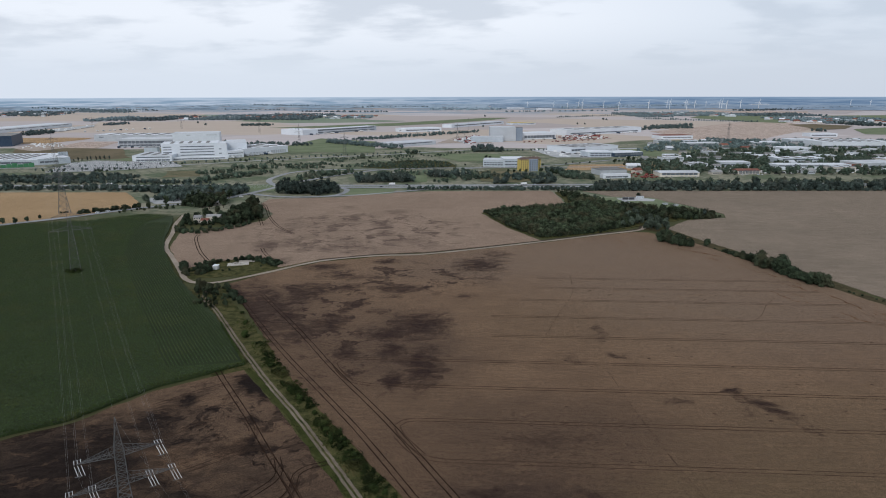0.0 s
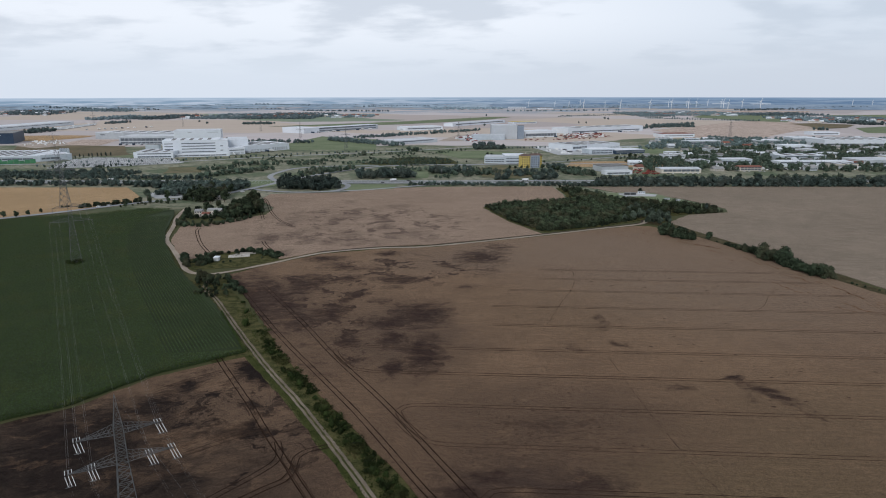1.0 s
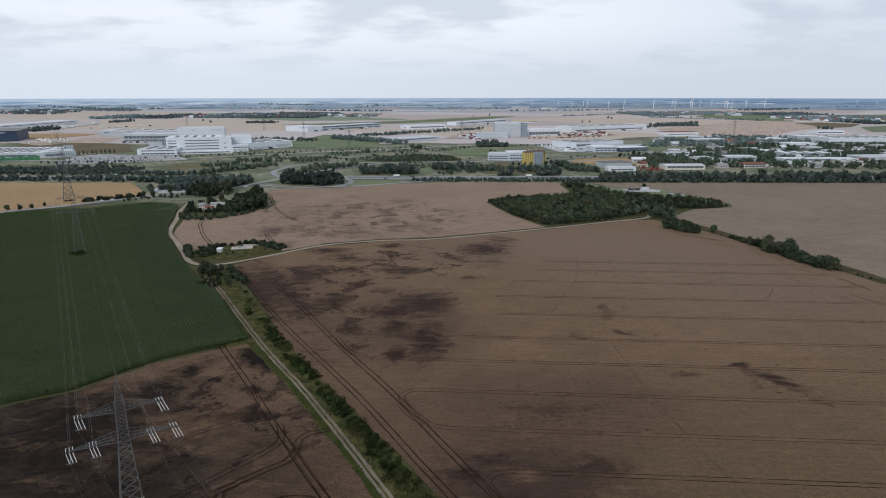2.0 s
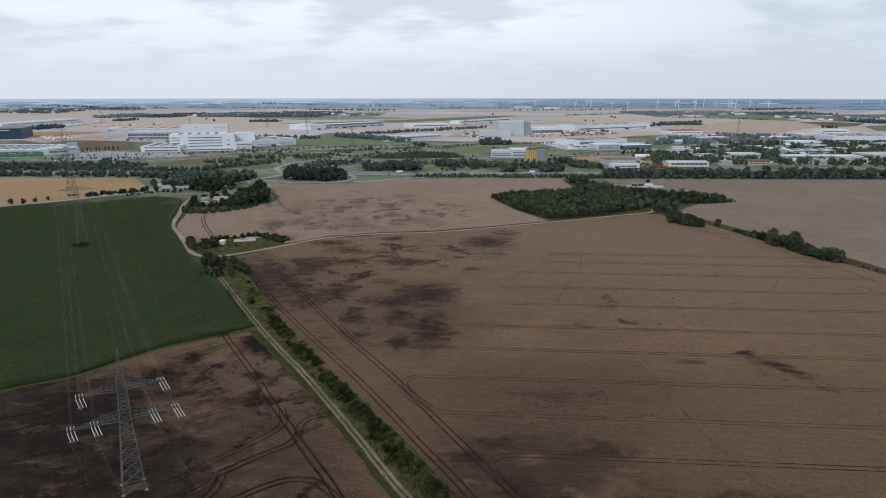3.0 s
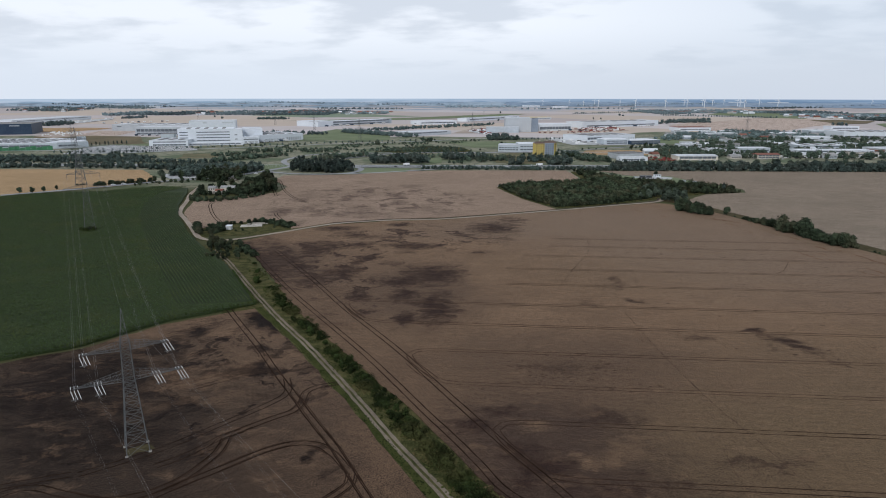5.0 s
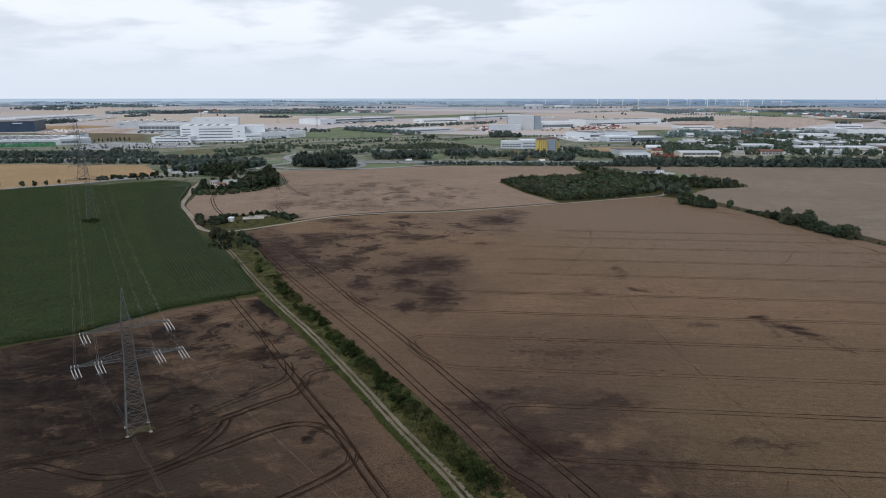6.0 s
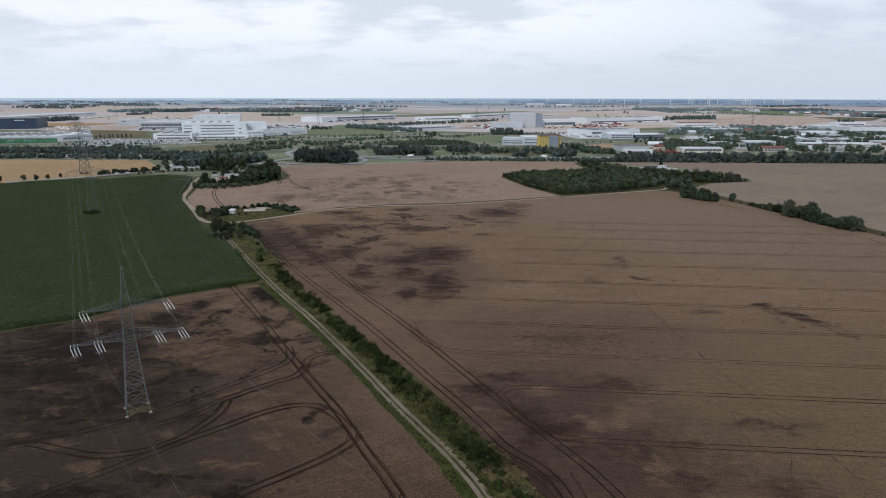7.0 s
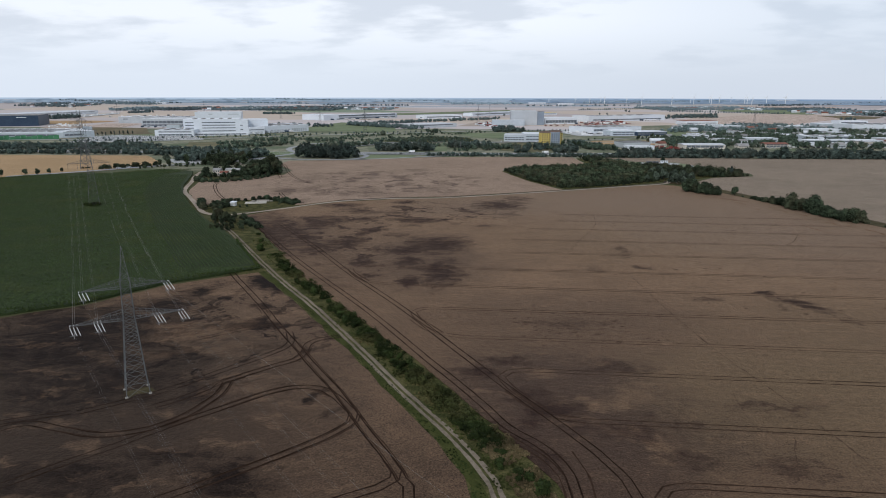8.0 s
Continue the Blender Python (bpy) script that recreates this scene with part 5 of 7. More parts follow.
belt("copse", [(60, 1330), (125, 1345), (125, 1375), (60, 1360)], 8, 8, 1.23, 61, LEAF, "dark copse beside a field", 16)
belt("copse", [(640, 1560), (730, 1500), (760, 1560), (660, 1640)], 11, 9, 1.46, 40, LEAF_HAZE_FAR, "wooded bank beside the business park", 17)
belt("tree_belt", [(205, 818), (600, 818), (1200, 824), (1200, 864), (640, 862), (420, 880), (215, 864)], 19, 7.5, 1.01, 81, LEAF_MID, "trees beyond the motorway", 20)
belt("scrub", [(-420, 1000), (-300, 1090), (-240, 1180), (-100, 1260), (40, 1340), (60, 1300), (-60, 1200), (-130, 1090), (-250, 1020)], 10, 3.0, 0.7, 36, LEAF_MID, "ragged scrub and saplings on rough grass", 23, bare)
belt("scrub", [(-100, 880), (120, 960), (60, 1040), (-60, 1010), (-150, 960)], 9, 3.8, 0.7, 40, LEAF_MID, "ragged scrub near the motorway", 24, bare)
belt("shrub_belt", [(-375, 962), (-314, 976), (-312, 992), (-375, 985)], 8, 6, 0.90, 54, LEAF_MID, "band of dark bushes on dry grass", 25)
belt("shrub_belt", [(-340, 1036), (-268, 1038), (-266, 1052), (-340, 1056)], 8.5, 7, 0.90, 54, LEAF_MID, "band of dark bushes on rough grass", 27)
belt("copse", [(-330, 720), (-262, 716), (-238, 780), (-250, 806), (-300, 792), (-330, 766)], 8, 10, 1.01, 108, LEAF, "dark trees by the motorway junction", 26)
belt("copse", [(-285, 690), (-262, 676), (-243, 684), (-240, 714), (-262, 724), (-283, 712)], 7, 13, 0.90, 163, LEAF_WOOD, "tall dark trees behind the farmhouse", 36)
belt("copse", [(-160, 1195), (-138, 1200), (-138, 1216), (-160, 1212)], 8, 8, 1.01, 54, LEAF_MID, "small dark copse on rough grass", 31)
belt("copse", [(-72, 1284), (-46, 1284), (-46, 1302), (-72, 1302)], 9, 10, 1.01, 54, LEAF_MID, "small dark copse on rough grass", 32)
belt("copse", [(65, 1404), (113, 1405), (113, 1426), (65, 1424)], 9, 10, 1.01, 54, LEAF_HAZE_FAR, "dark copse before the grey warehouse", 33)
belt("young_plantation", [(-134, 1060), (-61, 1028), (18, 1064), (6, 1140), (-55, 1174), (-110, 1117)], 6.5, 2.6, 0.7, 26, LEAF_MID, "young dark green plantation in rows", 34)
belt("tree_belt", [(633, 2100), (918, 2390), (905, 2425), (615, 2150)], 16, 10, 1.57, 34, LEAF_HAZE_FAR, "wooded bank behind the large warehouse", 35)
stand("low_bushes", low_growth, 3.4, 3.4, 0.32, 150, LEAF_TREE, "low dark bushes on rough grass by the farm", 71)


# ---- corn ----
CORN = [(-89, 267), (-117, 319), (-133, 346), (-157, 379), (-182, 419), (-214, 479), (-233, 524), (-256, 598), (-268, 626), (-300, 636), (-338, 601), (-386, 586), (-440, 538),
        (-520, 440), (-330, 100), (-262, 132), (-163, 202), (-139, 217), (-120, 244)]
# A flat slab stands in for stems, their dimness set by its colour.
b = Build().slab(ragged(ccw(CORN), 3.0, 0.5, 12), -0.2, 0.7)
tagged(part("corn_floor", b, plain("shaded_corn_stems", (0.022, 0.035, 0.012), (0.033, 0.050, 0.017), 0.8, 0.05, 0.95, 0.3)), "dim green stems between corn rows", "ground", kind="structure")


def corn_rows(corners, origin, turn, row_gap, step, gen, keep, spread=0.12):
    """Places along parallel rows inside an outline."""
    c, s = math.cos(radians(turn)), math.sin(radians(turn))
    q = np.array(corners) - origin
    u, v = q @ (c, s), q @ (-s, c)
    us, vs = np.arange(u.min(), u.max(), step), np.arange(v.min(), v.max(), row_gap)
    uu, vv = np.meshgrid(us, vs)
    uu = uu + gen.uniform(-0.5, 0.5, uu.shape) * step
    vv = vv + gen.uniform(-spread, spread, vv.shape) * row_gap
    p = np.stack([uu.ravel() * c - vv.ravel() * s, uu.ravel() * s + vv.ravel() * c], 1) + origin
    hit = np.zeros(len(p), bool)
    for (x0, y0), (x1, y1) in zip(corners, corners[1:] + corners[:1]):
        if y0 != y1:
            hit ^= ((y0 > p[:, 1]) != (y1 > p[:, 1])) & (p[:, 0] < (x1 - x0) * (p[:, 1] - y0) / (y1 - y0) + x0)
    return p[hit & (gen.random(len(p)) < keep)]


def corn_mesh(name, p, gen, tall, size=0.36):
    n = len(p)
    swell = 0.9 + 0.16 * np.sin(p[:, 0] * 0.11) * np.cos(p[:, 1] * 0.09)
    z = tall * swell * gen.uniform(0.92, 1.06, n)
    at = np.stack([p[:, 0], p[:, 1], z - 0.35], 1)
    d = np.stack([gen.normal(scale=0.26, size=n), gen.normal(scale=0.26, size=n), np.full(n, 0.8)], 1)
    ob = new(name, leaf_mesh(name, at, d, size, gen, CORN_LEAF, None, 0.24))
    return tagged(ob, "dense green corn plants in rows", "corn", kind="stuff")


gen = np.random.default_rng(5)
HEADLAND = [(-92, 269), (-119, 319), (-159, 378), (-215, 478), (-234, 522), (-256, 590), (-279, 590), (-261, 522), (-240, 470), (-190, 378), (-150, 310), (-122, 262)]
INNER = [(-89, 266), (-122, 262), (-150, 310), (-190, 378), (-240, 470), (-261, 522), (-279, 590), (-268, 626), (-300, 634), (-338, 599), (-386, 584), (-440, 543),
         (-200, 176), (-163, 203), (-139, 218), (-120, 245)]
corn_mesh("corn_headland", corn_rows(HEADLAND, np.array((-92.0, 269.0)), 121.5, 1.5, 0.2, gen, 0.97, 0.10), gen, 2.35, 0.30)
corn_mesh("corn_field", corn_rows(INNER, np.array((-92.0, 269.0)), 36.0, 0.76, 0.52, gen, 0.97), gen, 2.3)
# the outer row is seen down to its foot
edge = []
for a, c in zip(CORN[13:] + CORN[:1], CORN[14:] + CORN[:2]):
    k = int(math.dist(a, c) / 0.4)
    edge += [(a[0] + (c[0] - a[0]) * t + gen.uniform(-0.4, 0.4), a[1] + (c[1] - a[1]) * t + gen.uniform(-0.4, 0.4)) for t in np.linspace(0, 1, max(k, 2))]
edge = np.array([e for e in edge if e[0] > -210] * 7) + gen.uniform(-0.25, 0.25, (7 * len([e for e in edge if e[0] > -210]), 2))
at = np.column_stack([edge, gen.uniform(0.2, 2.2, len(edge))])
ob = new("corn_edge", leaf_mesh("corn_edge", at, np.tile((0.3, -0.8, 0.4), (len(at), 1)), 0.34, gen, CORN_LEAF, None, 1.0))
tagged(ob, "outer row of green corn plants", "corn", kind="stuff")

# ---- power line: lattice towers, strings of insulators, sagging conductors ----
ARM = 31.6


def lattice(b, levels, leg, brace):
    """A square tapering lattice; levels: (height, half width)."""
    for (z0, h0), (z1, h1) in zip(levels, levels[1:]):
        k0 = [(-h0, -h0, z0), (h0, -h0, z0), (h0, h0, z0), (-h0, h0, z0)]
        k1 = [(-h1, -h1, z1), (h1, -h1, z1), (h1, h1, z1), (-h1, h1, z1)]
        for i in range(4):
            j = (i + 1) % 4
            b.bar(k0[i], k1[i], leg)
            b.bar(k0[i], k1[j], brace)
            b.bar(k0[j], k1[i], brace)
            b.bar(k1[i], k1[j], brace)


def arm_build(half, z, root, rise_z, side, brace):
    """A cross-arm from the body to its tip."""
    b = Build()
    tip = (side * half, 0, z + 0.15)
    n = 8
    for s in (-1, 1):
        b.bar((side * root, s * root, z), tip, brace * 1.5)
        b.bar((side * root, s * root, z + rise_z), tip, brace)
    for i in range(n):
        t0, t1 = i / n, (i + 1) / n
        x0, x1 = side * (root + (half - root) * t0), side * (root + (half - root) * t1)
        w0, w1 = root * (1 - t0), root * (1 - t1)
        f = 1 if i % 2 else -1
        b.bar((x0, f * w0, z), (x1, -f * w1, z), brace)
        b.bar((x0, -w0, z), (x0, w0, z), brace)
        for s in (-1, 1):
            b.bar((x0, s * w0, z), (x0, s * w0, z + rise_z * (1 - t0)), brace * 0.8)
            b.bar((x0, s * w0, z + rise_z * (1 - t0)), (x1, s * w1, z), brace * 0.8)
    return b


def string_build(a, b_end, discs, r=0.16):
    """One insulator string: a row of discs on a rod."""
    b = Build()
    a, c = Vector(a), Vector(b_end)
    b.tube(a, c, 0.06, 0.06, 6)
    for i in range(discs):
        p = a.lerp(c, (i + 0.3) / discs)
        q = a.lerp(c, (i + 0.75) / discs)
        b.tube(p, q, r, r * 0.75, 7)
    return b


def tension_tower(x, y):
    root = thing("pylon", x, y, "grey lattice tension pylon with triple insulator strings on brown grain", "pylon", "pylons of the power line", turn=ARM)
    b = Build()
    zs = [0, 3.4, 6.6, 9.5, 12.2, 14.7, 16.9, 18.6, 20.1]
    lattice(b, [(z, 2.76 - (2.76 - 1.3) * z / 20.1) for z in zs], 0.21, 0.075)
    lattice(b, [(20.1, 1.3), (22.1, 1.25), (24.2, 1.2), (26.3, 1.15), (28.3, 1.1), (30.2, 1.0), (31.6, 0.85)], 0.16, 0.065)
    lattice(b, [(31.6, 0.85), (34.0, 0.55), (36.4, 0.3), (38.7, 0.06)], 0.1, 0.045)
    part("lattice_body", b, STEEL, root)
    for half, z, lift in ((12.5, 20.1, 3.0), (9.7, 28.3, 2.6)):
        for side in (-1, 1):
            part("crossarm", arm_build(half, z, 1.2, lift * 0.75, side, 0.07), STEEL, root)
    for sx in (-1, 1):
        for sy in (-1, 1):
            part("footing", Build().box(-0.36, -0.36, -0.4, 0.36, 0.36, 0.45, 0, (sx * 2.76, sy * 2.76)), FOOTING, root, "pale concrete footing")
    for u, z in ((-12.2, 20), (12.2, 20), (-7.0, 20), (6.6, 20), (-9.4, 28.2), (9.4, 28.2)):
        for way_y in (-1, 1):
            for k in (-0.75, 0.0, 0.75):
                swing = 0.62 if way_y < 0 else 0.0
                string = string_build((u + k, way_y * 0.5, z), (u + k + swing, way_y * 4.1, z - (1.0 if way_y < 0 else 0.75)), 15, 0.078)
                part("insulator_string", string, PORCELAIN, root, "pale glazed insulator string")
            part("yoke", Build().bar((u - 0.85, way_y * 4.2, z - 0.9), (u + 0.85, way_y * 4.2, z - 0.9), 0.14), STEEL, root)
        jump = [(u, -4.1 + 8.2 * t, z - 0.9 - 7.0 * t * (1 - t)) for t in np.linspace(0, 1, 11)]
        part("jumper", Build().cable(jump, 0.034), WIRE, root)
    return root


def suspension_tower(x, y, first=None):
    if first is not None:
        return copy_thing(first, pose(x, y, rise(x, y), 0, 0, ARM))
    root = thing("pylon", x, y, "tall grey lattice suspension pylon standing in a field", "pylon", "pylons of the power line", turn=ARM)
    b = Build()
    lattice(b, [(z, 3.3 - (3.3 - 1.3) * z / 30.0) for z in (0, 5, 9.5, 13.5, 17, 20, 22.6, 25, 27.6, 30)], 0.17, 0.065)
    lattice(b, [(30, 1.3), (32.5, 1.2), (35, 1.1), (37.5, 1.0), (40, 0.95)], 0.15, 0.06)
    lattice(b, [(40, 0.95), (44, 0.6), (48, 0.3), (52, 0.06)], 0.11, 0.05)
    part("lattice_body", b, STEEL, root)
    for half, z, lift in ((12.9, 29.5, 3.0), (9.9, 39, 2.6)):
        for side in (-1, 1):
            part("crossarm", arm_build(half, z, 1.2, lift, side, 0.07), STEEL, root)
    for u, z in ((-12.7, 29.5), (12.7, 29.5), (-7.2, 29.5), (7.2, 29.5), (-9.7, 39), (9.7, 39)):
        part("insulator_string", string_build((u, 0, z), (u, 0, z - 3.6), 12, 0.11), STEEL, root, "grey insulator string")
    return root


def angle_tower(x, y):
    """A heavy tower on widely spread legs where the line bends."""
    root = thing("pylon", x, y, "tall heavy dark lattice pylon on spread legs in stubble", "pylon", "pylons of the power line", turn=ARM)
    b = Build()
    lattice(b, [(0, 5.4), (7.5, 4.45), (14, 3.65), (19.5, 2.95), (24, 2.4), (28, 1.95), (31.5, 1.6)], 0.42, 0.2)
    lattice(b, [(31.5, 1.6), (34.5, 1.5), (37.5, 1.4), (40.5, 1.3), (43.5, 1.2), (46.5, 1.1), (49, 0.95)], 0.32, 0.16)
    lattice(b, [(49, 0.95), (53, 0.6), (56, 0.3), (58.5, 0.06)], 0.24, 0.13)
    part("lattice_body", b, STEEL, root)
    for half, z, lift in ((13.4, 37.5, 3.0), (10.2, 46.5, 2.5)):
        for side in (-1, 1):
            part("crossarm", arm_build(half, z, 1.4, lift, side, 0.1), STEEL, root)
    for u, z in ((-13.2, 37.5), (13.2, 37.5), (-7.2, 37.5), (7.2, 37.5), (-10, 46.5), (10, 46.5)):
        part("insulator_string", string_build((u, 0, z), (u, 0, z - 3.2), 12, 0.13), STEEL, root, "grey insulator string")
    for sx in (-1, 1):
        for sy in (-1, 1):
            part("footing", Build().box(-0.5, -0.5, -0.4, 0.5, 0.5, 0.5, 0, (sx * 5.4, sy * 5.4)), FOOTING, root, "pale concrete footing")
    return root


P1, P2, P3 = (-83.1, 147.7), (-249, 420), (-386, 646)
tension_tower(*P1)
b = Build().slab(ragged(ccw([(-86.0, 147), (-83.5, 144.6), (-79.3, 148.3), (-81.5, 150.8)]), 1.5, 0.6, 3), 0.1, 0.27)
tagged(part("grass_patch", b, DRY_VERGE), "patch of rough grass under the pylon", "grass", kind="structure")
p2 = suspension_tower(*P2)
angle_tower(*P3)
for x, y in ((-388, 643), (-385.5, 644.5), (-383, 646), (-386, 648)):
    plant(BUSHES, x, y, rng.uniform(0.6, 0.8), "dark bush between the legs of a pylon", "bush", "bushes under the pylon", rng, "bush")
for at2 in ((-545, 906), (-700, 1162), (116, -90)):
    suspension_tower(*at2, first=p2)
for x, y in ((-186, 1225), (-345, 1560), (-560, 1990), (35, 1600), (-900, 2250), (-1250, 2330), (744, 1699)):
    other = suspension_tower(x, y, first=p2)
    other.scale = (0.95, 0.95, 0.95)
    tagged(other, "far grey lattice pylon on open fields", "pylon", "distant pylons")


def pylon_point(p, u, v, z):
    c, s = math.cos(radians(ARM)), math.sin(radians(ARM))
    return Vector((p[0] + u * c - v * s, p[1] + u * s + v * c, z))


def conductor(a, c, sag, r=0.017, twin=0.45):
    b = Build()
    side = Vector((math.cos(radians(ARM)), math.sin(radians(ARM)), 0)) * twin / 2
    for k in ((-1, 1) if twin else (0,)):
        line = [a.lerp(c, t) + side * k - Vector((0, 0, 4 * sag * t * (1 - t))) for t in np.linspace(0, 1, 29)]
        b.cable(line, r * 0.58)
    ob = part("conductor", b, WIRE)
    tagged(ob, "thin sagging aluminium power line conductors", "cable", "conductors of the power line")


for (u1, z1), (u2, z2) in (((-12.2, 19.1), (-12.7, 25.8)), ((12.2, 19.1), (12.7, 25.8)), ((-7.0, 19.1), (-7.2, 25.8)), ((6.6, 19.1), (7.2, 25.8)), ((-9.4, 27.3), (-9.7, 35.3)), ((9.4, 27.3), (9.7, 35.3))):
    conductor(pylon_point(P1, u1, 4.2, z1), pylon_point(P2, u2, 0, z2), 6.5)
    conductor(pylon_point(P1, u1, -4.2, z1), pylon_point((116, -90), u2, 0, z2), 12.0, 0.0065)
    high = pylon_point(P3, u2, 0, z2 + 8.3)
    conductor(pylon_point(P2, u2, 0, z2), high, 6.0, 0.02)
    conductor(high, pylon_point((-545, 906), u2, 0, z2), 6.5, 0.024)
conductor(pylon_point(P1, 0, 0, 38.6), pylon_point(P2, 0, 0, 51.8), 5.0, 0.014, 0)
conductor(pylon_point(P1, 0, 0, 38.6), pylon_point((116, -90), 0, 0, 51.8), 5.0, 0.011, 0)
conductor(pylon_point(P2, 0, 0, 51.8), pylon_point(P3, 0, 0, 58.3), 5.0, 0.014, 0)


# ---- buildings ----
def house_root(name, x0, y0, x1, y1, label, category, group=""):
    turn = math.degrees(math.atan2(y1 - y0, x1 - x0))
    return thing(name, x0, y0, label, category, group, turn=turn, z=rise(x0, y0)), math.dist((x0, y0), (x1, y1))


def band(root, u0, u1, z0, z1, v=0.0, count=1, gap=0.6, mat=None, name="window", proud=0.08):
    """A row of windows or doors on the front."""
    w1 = (u1 - u0 + gap) / count
    me = Build().box(0, -proud, z0, w1 - gap, 0.3, z1).mesh(name, mat or HALL_GLASS)
    for i in range(count):
        ob = new(name, me)
        ob.parent = root
        ob.location = (u0 + i * w1, v, 0)


FOOTPRINTS = []


def built_on(x, y, margin=4.0):
    """Whether a place lies on or just before a hall."""
    for x0, y0, c, s, wide, deep in FOOTPRINTS:
        u, v = (x - x0) * c + (y - y0) * s, -(x - x0) * s + (y - y0) * c
        if -margin < u < wide + margin and -margin - 6 < v < deep + margin:
            return True
    return False


def hall(name, x0, y0, x1, y1, depth, h, wall, roof, label, category="hall", windows=(), doors=(), lights=0, gable=0.0, group=""):
    """A hall whose front foot runs from (x0, y0) to (x1, y1). windows, doors: (share0, share1, z0, z1, count)."""
    root, wide = house_root(name, x0, y0, x1, y1, label, category, group)
    FOOTPRINTS.append((x0, y0, (x1 - x0) / wide, (y1 - y0) / wide, wide, depth))
    part("wall", Build().box(0, 0, -0.3, wide, depth, h), wall, root)
    b = Build()
    if gable:
        o = 0.5
        b.add([(-o, -o, h), (wide + o, -o, h), (wide + o, depth + o, h), (-o, depth + o, h), (-o, depth / 2, h + gable), (wide + o, depth / 2, h + gable)],
              [(0, 1, 5, 4), (2, 3, 4, 5), (0, 4, 3), (1, 2, 5), (3, 2, 1, 0)])
    else:
        b.box(0.35, 0.35, h, wide - 0.35, depth - 0.35, h + 0.12)
        for q in ((-0.1, -0.1, wide + 0.1, 0.35), (-0.1, depth - 0.35, wide + 0.1, depth + 0.1), (-0.1, 0.35, 0.35, depth - 0.35), (wide - 0.35, 0.35, wide + 0.1, depth - 0.35)):
            b.box(q[0], q[1], h, q[2], q[3], h + 0.55)
    part("roof", b, roof, root)
    for s0, s1, z0, z1, count in windows:
        band(root, wide * s0, wide * s1, z0, z1, 0, count)
    for s0, s1, z0, z1, count in doors:
        band(root, wide * s0, wide * s1, z0, z1, 0, count, 1.2, GREY, "dock_door")
    if lights and not gable:
        me = Build().box(0, 0, 0, wide * 0.8 / lights * 0.35, depth * 0.75, 0.9).mesh("skylight", ROOF_GREY if roof is ROOF_WHITE else ROOF_WHITE)
        for i in range(lights):
            ob = new("skylight", me)
            ob.parent = root
            ob.location = (wide * (0.1 + 0.8 * (i + 0.3) / lights), depth * 0.12, h + 0.1)
    return root


# the large white factory
hall("factory_building", -519, 1193, -424, 1221, 60, 28, WHITE, ROOF_WHITE, "large white factory block with dark window bands", "factory",
     [(0.33, 0.93, 6.0, 7.6, 1), (0.33, 0.93, 11.5, 13.1, 1), (0.33, 0.93, 16.5, 18.1, 1), (0.33, 0.93, 21.5, 23.1, 1),
      (0.03, 0.18, 11.5, 13.0, 1), (0.03, 0.18, 16.5, 18.0, 1), (0.03, 0.18, 21.5, 23.0, 1), (0.62, 0.66, 1.0, 3.6, 1)], [], 5)
hall("factory_tower", -577, 1388, -485, 1413, 60, 35.5, WHITE, ROOF_WHITE, "tall white windowless high-bay block of the factory", "factory")
root = bpy.data.objects["factory_tower"]
for u0, u1, z0, z1 in ((28, 36, 30.5, 32.4), (68, 90, 30.5, 32.4)):
    part("sign_bar", Build().box(u0, -0.1, z0, u1, 0.1, z1), GREY, root, "grey lettering drawn as a bar")
hall("factory_wing", -424, 1221, -409, 1226, 60, 26.5, WHITE, ROOF_WHITE, "white factory wing with short window strips", "factory", [(0.1, 0.4, 8, 9.6, 1), (0.1, 0.4, 16, 17.6, 1)])
hall("factory_wing", -424, 1272, -388, 1284, 90, 24, WHITE, ROOF_WHITE, "white factory wing behind the loading hall", "factory", [(0.05, 0.95, 10, 11.6, 1)])
hall("factory_wing", -409, 1226, -382, 1240, 30, 12, WHITE, ROOF_WHITE, "low white wing with a long dark window strip", "factory", [(0.05, 0.95, 7, 8.6, 1)], [(0.1, 0.9, 0.5, 4.5, 4)])
hall("loading_hall", -388, 1264, -321, 1341, 90, 13, WHITE, ROOF_WHITE, "long white loading hall with dark dock doors", "hall", [], [(0.12, 0.55, 0.5, 5.5, 7), (0.6, 0.95, 1.0, 7.0, 7)], 4)
hall("office_building", -556, 1155, -489, 1164, 78, 10, WHITE, ROOF_WHITE, "low white office wing with long window strips", "office", [(0.1, 0.95, 6.5, 8.3, 1), (0.1, 0.95, 1.0, 3.5, 8)], [], 3)
hall("factory_annex", -500, 1172, -400, 1202, 12, 4.5, WHITE, ROOF_WHITE, "low white annex along the factory front", "factory", [(0.05, 0.95, 1.2, 3.0, 10)])
hall("warehouse", -738, 1474, -590, 1490, 70, 18, GREY, ROOF_WHITE, "grey warehouse with tall white columns", "warehouse", [(0.02, 0.98, 2.0, 6.0, 16), (0.02, 0.98, 8.0, 14.0, 16)])
hall("warehouse", -897, 1673, -690, 1668, 80, 15.5, GREY, ROOF_WHITE, "long grey warehouse with a white roof", "warehouse", [(0.06, 0.12, 9, 11, 1)], [], 5)
hall("dark_hall", -1160, 1440, -999, 1506, 120, 24, DARK, ROOF_GREY, "dark blue windowless warehouse", "warehouse")
part("sign_bar", Build().box(130, -0.1, 19, 150, 0.1, 20.4), WHITE, bpy.data.objects["dark_hall"], "white lettering drawn as a bar")
hall("low_hall", -905, 1062, -690, 1100, 130, 9, SILVER, ROOF_WHITE, "wide low hall with a pale ribbed roof", "hall", [(0.05, 0.95, 3, 6, 12)], [], 12)
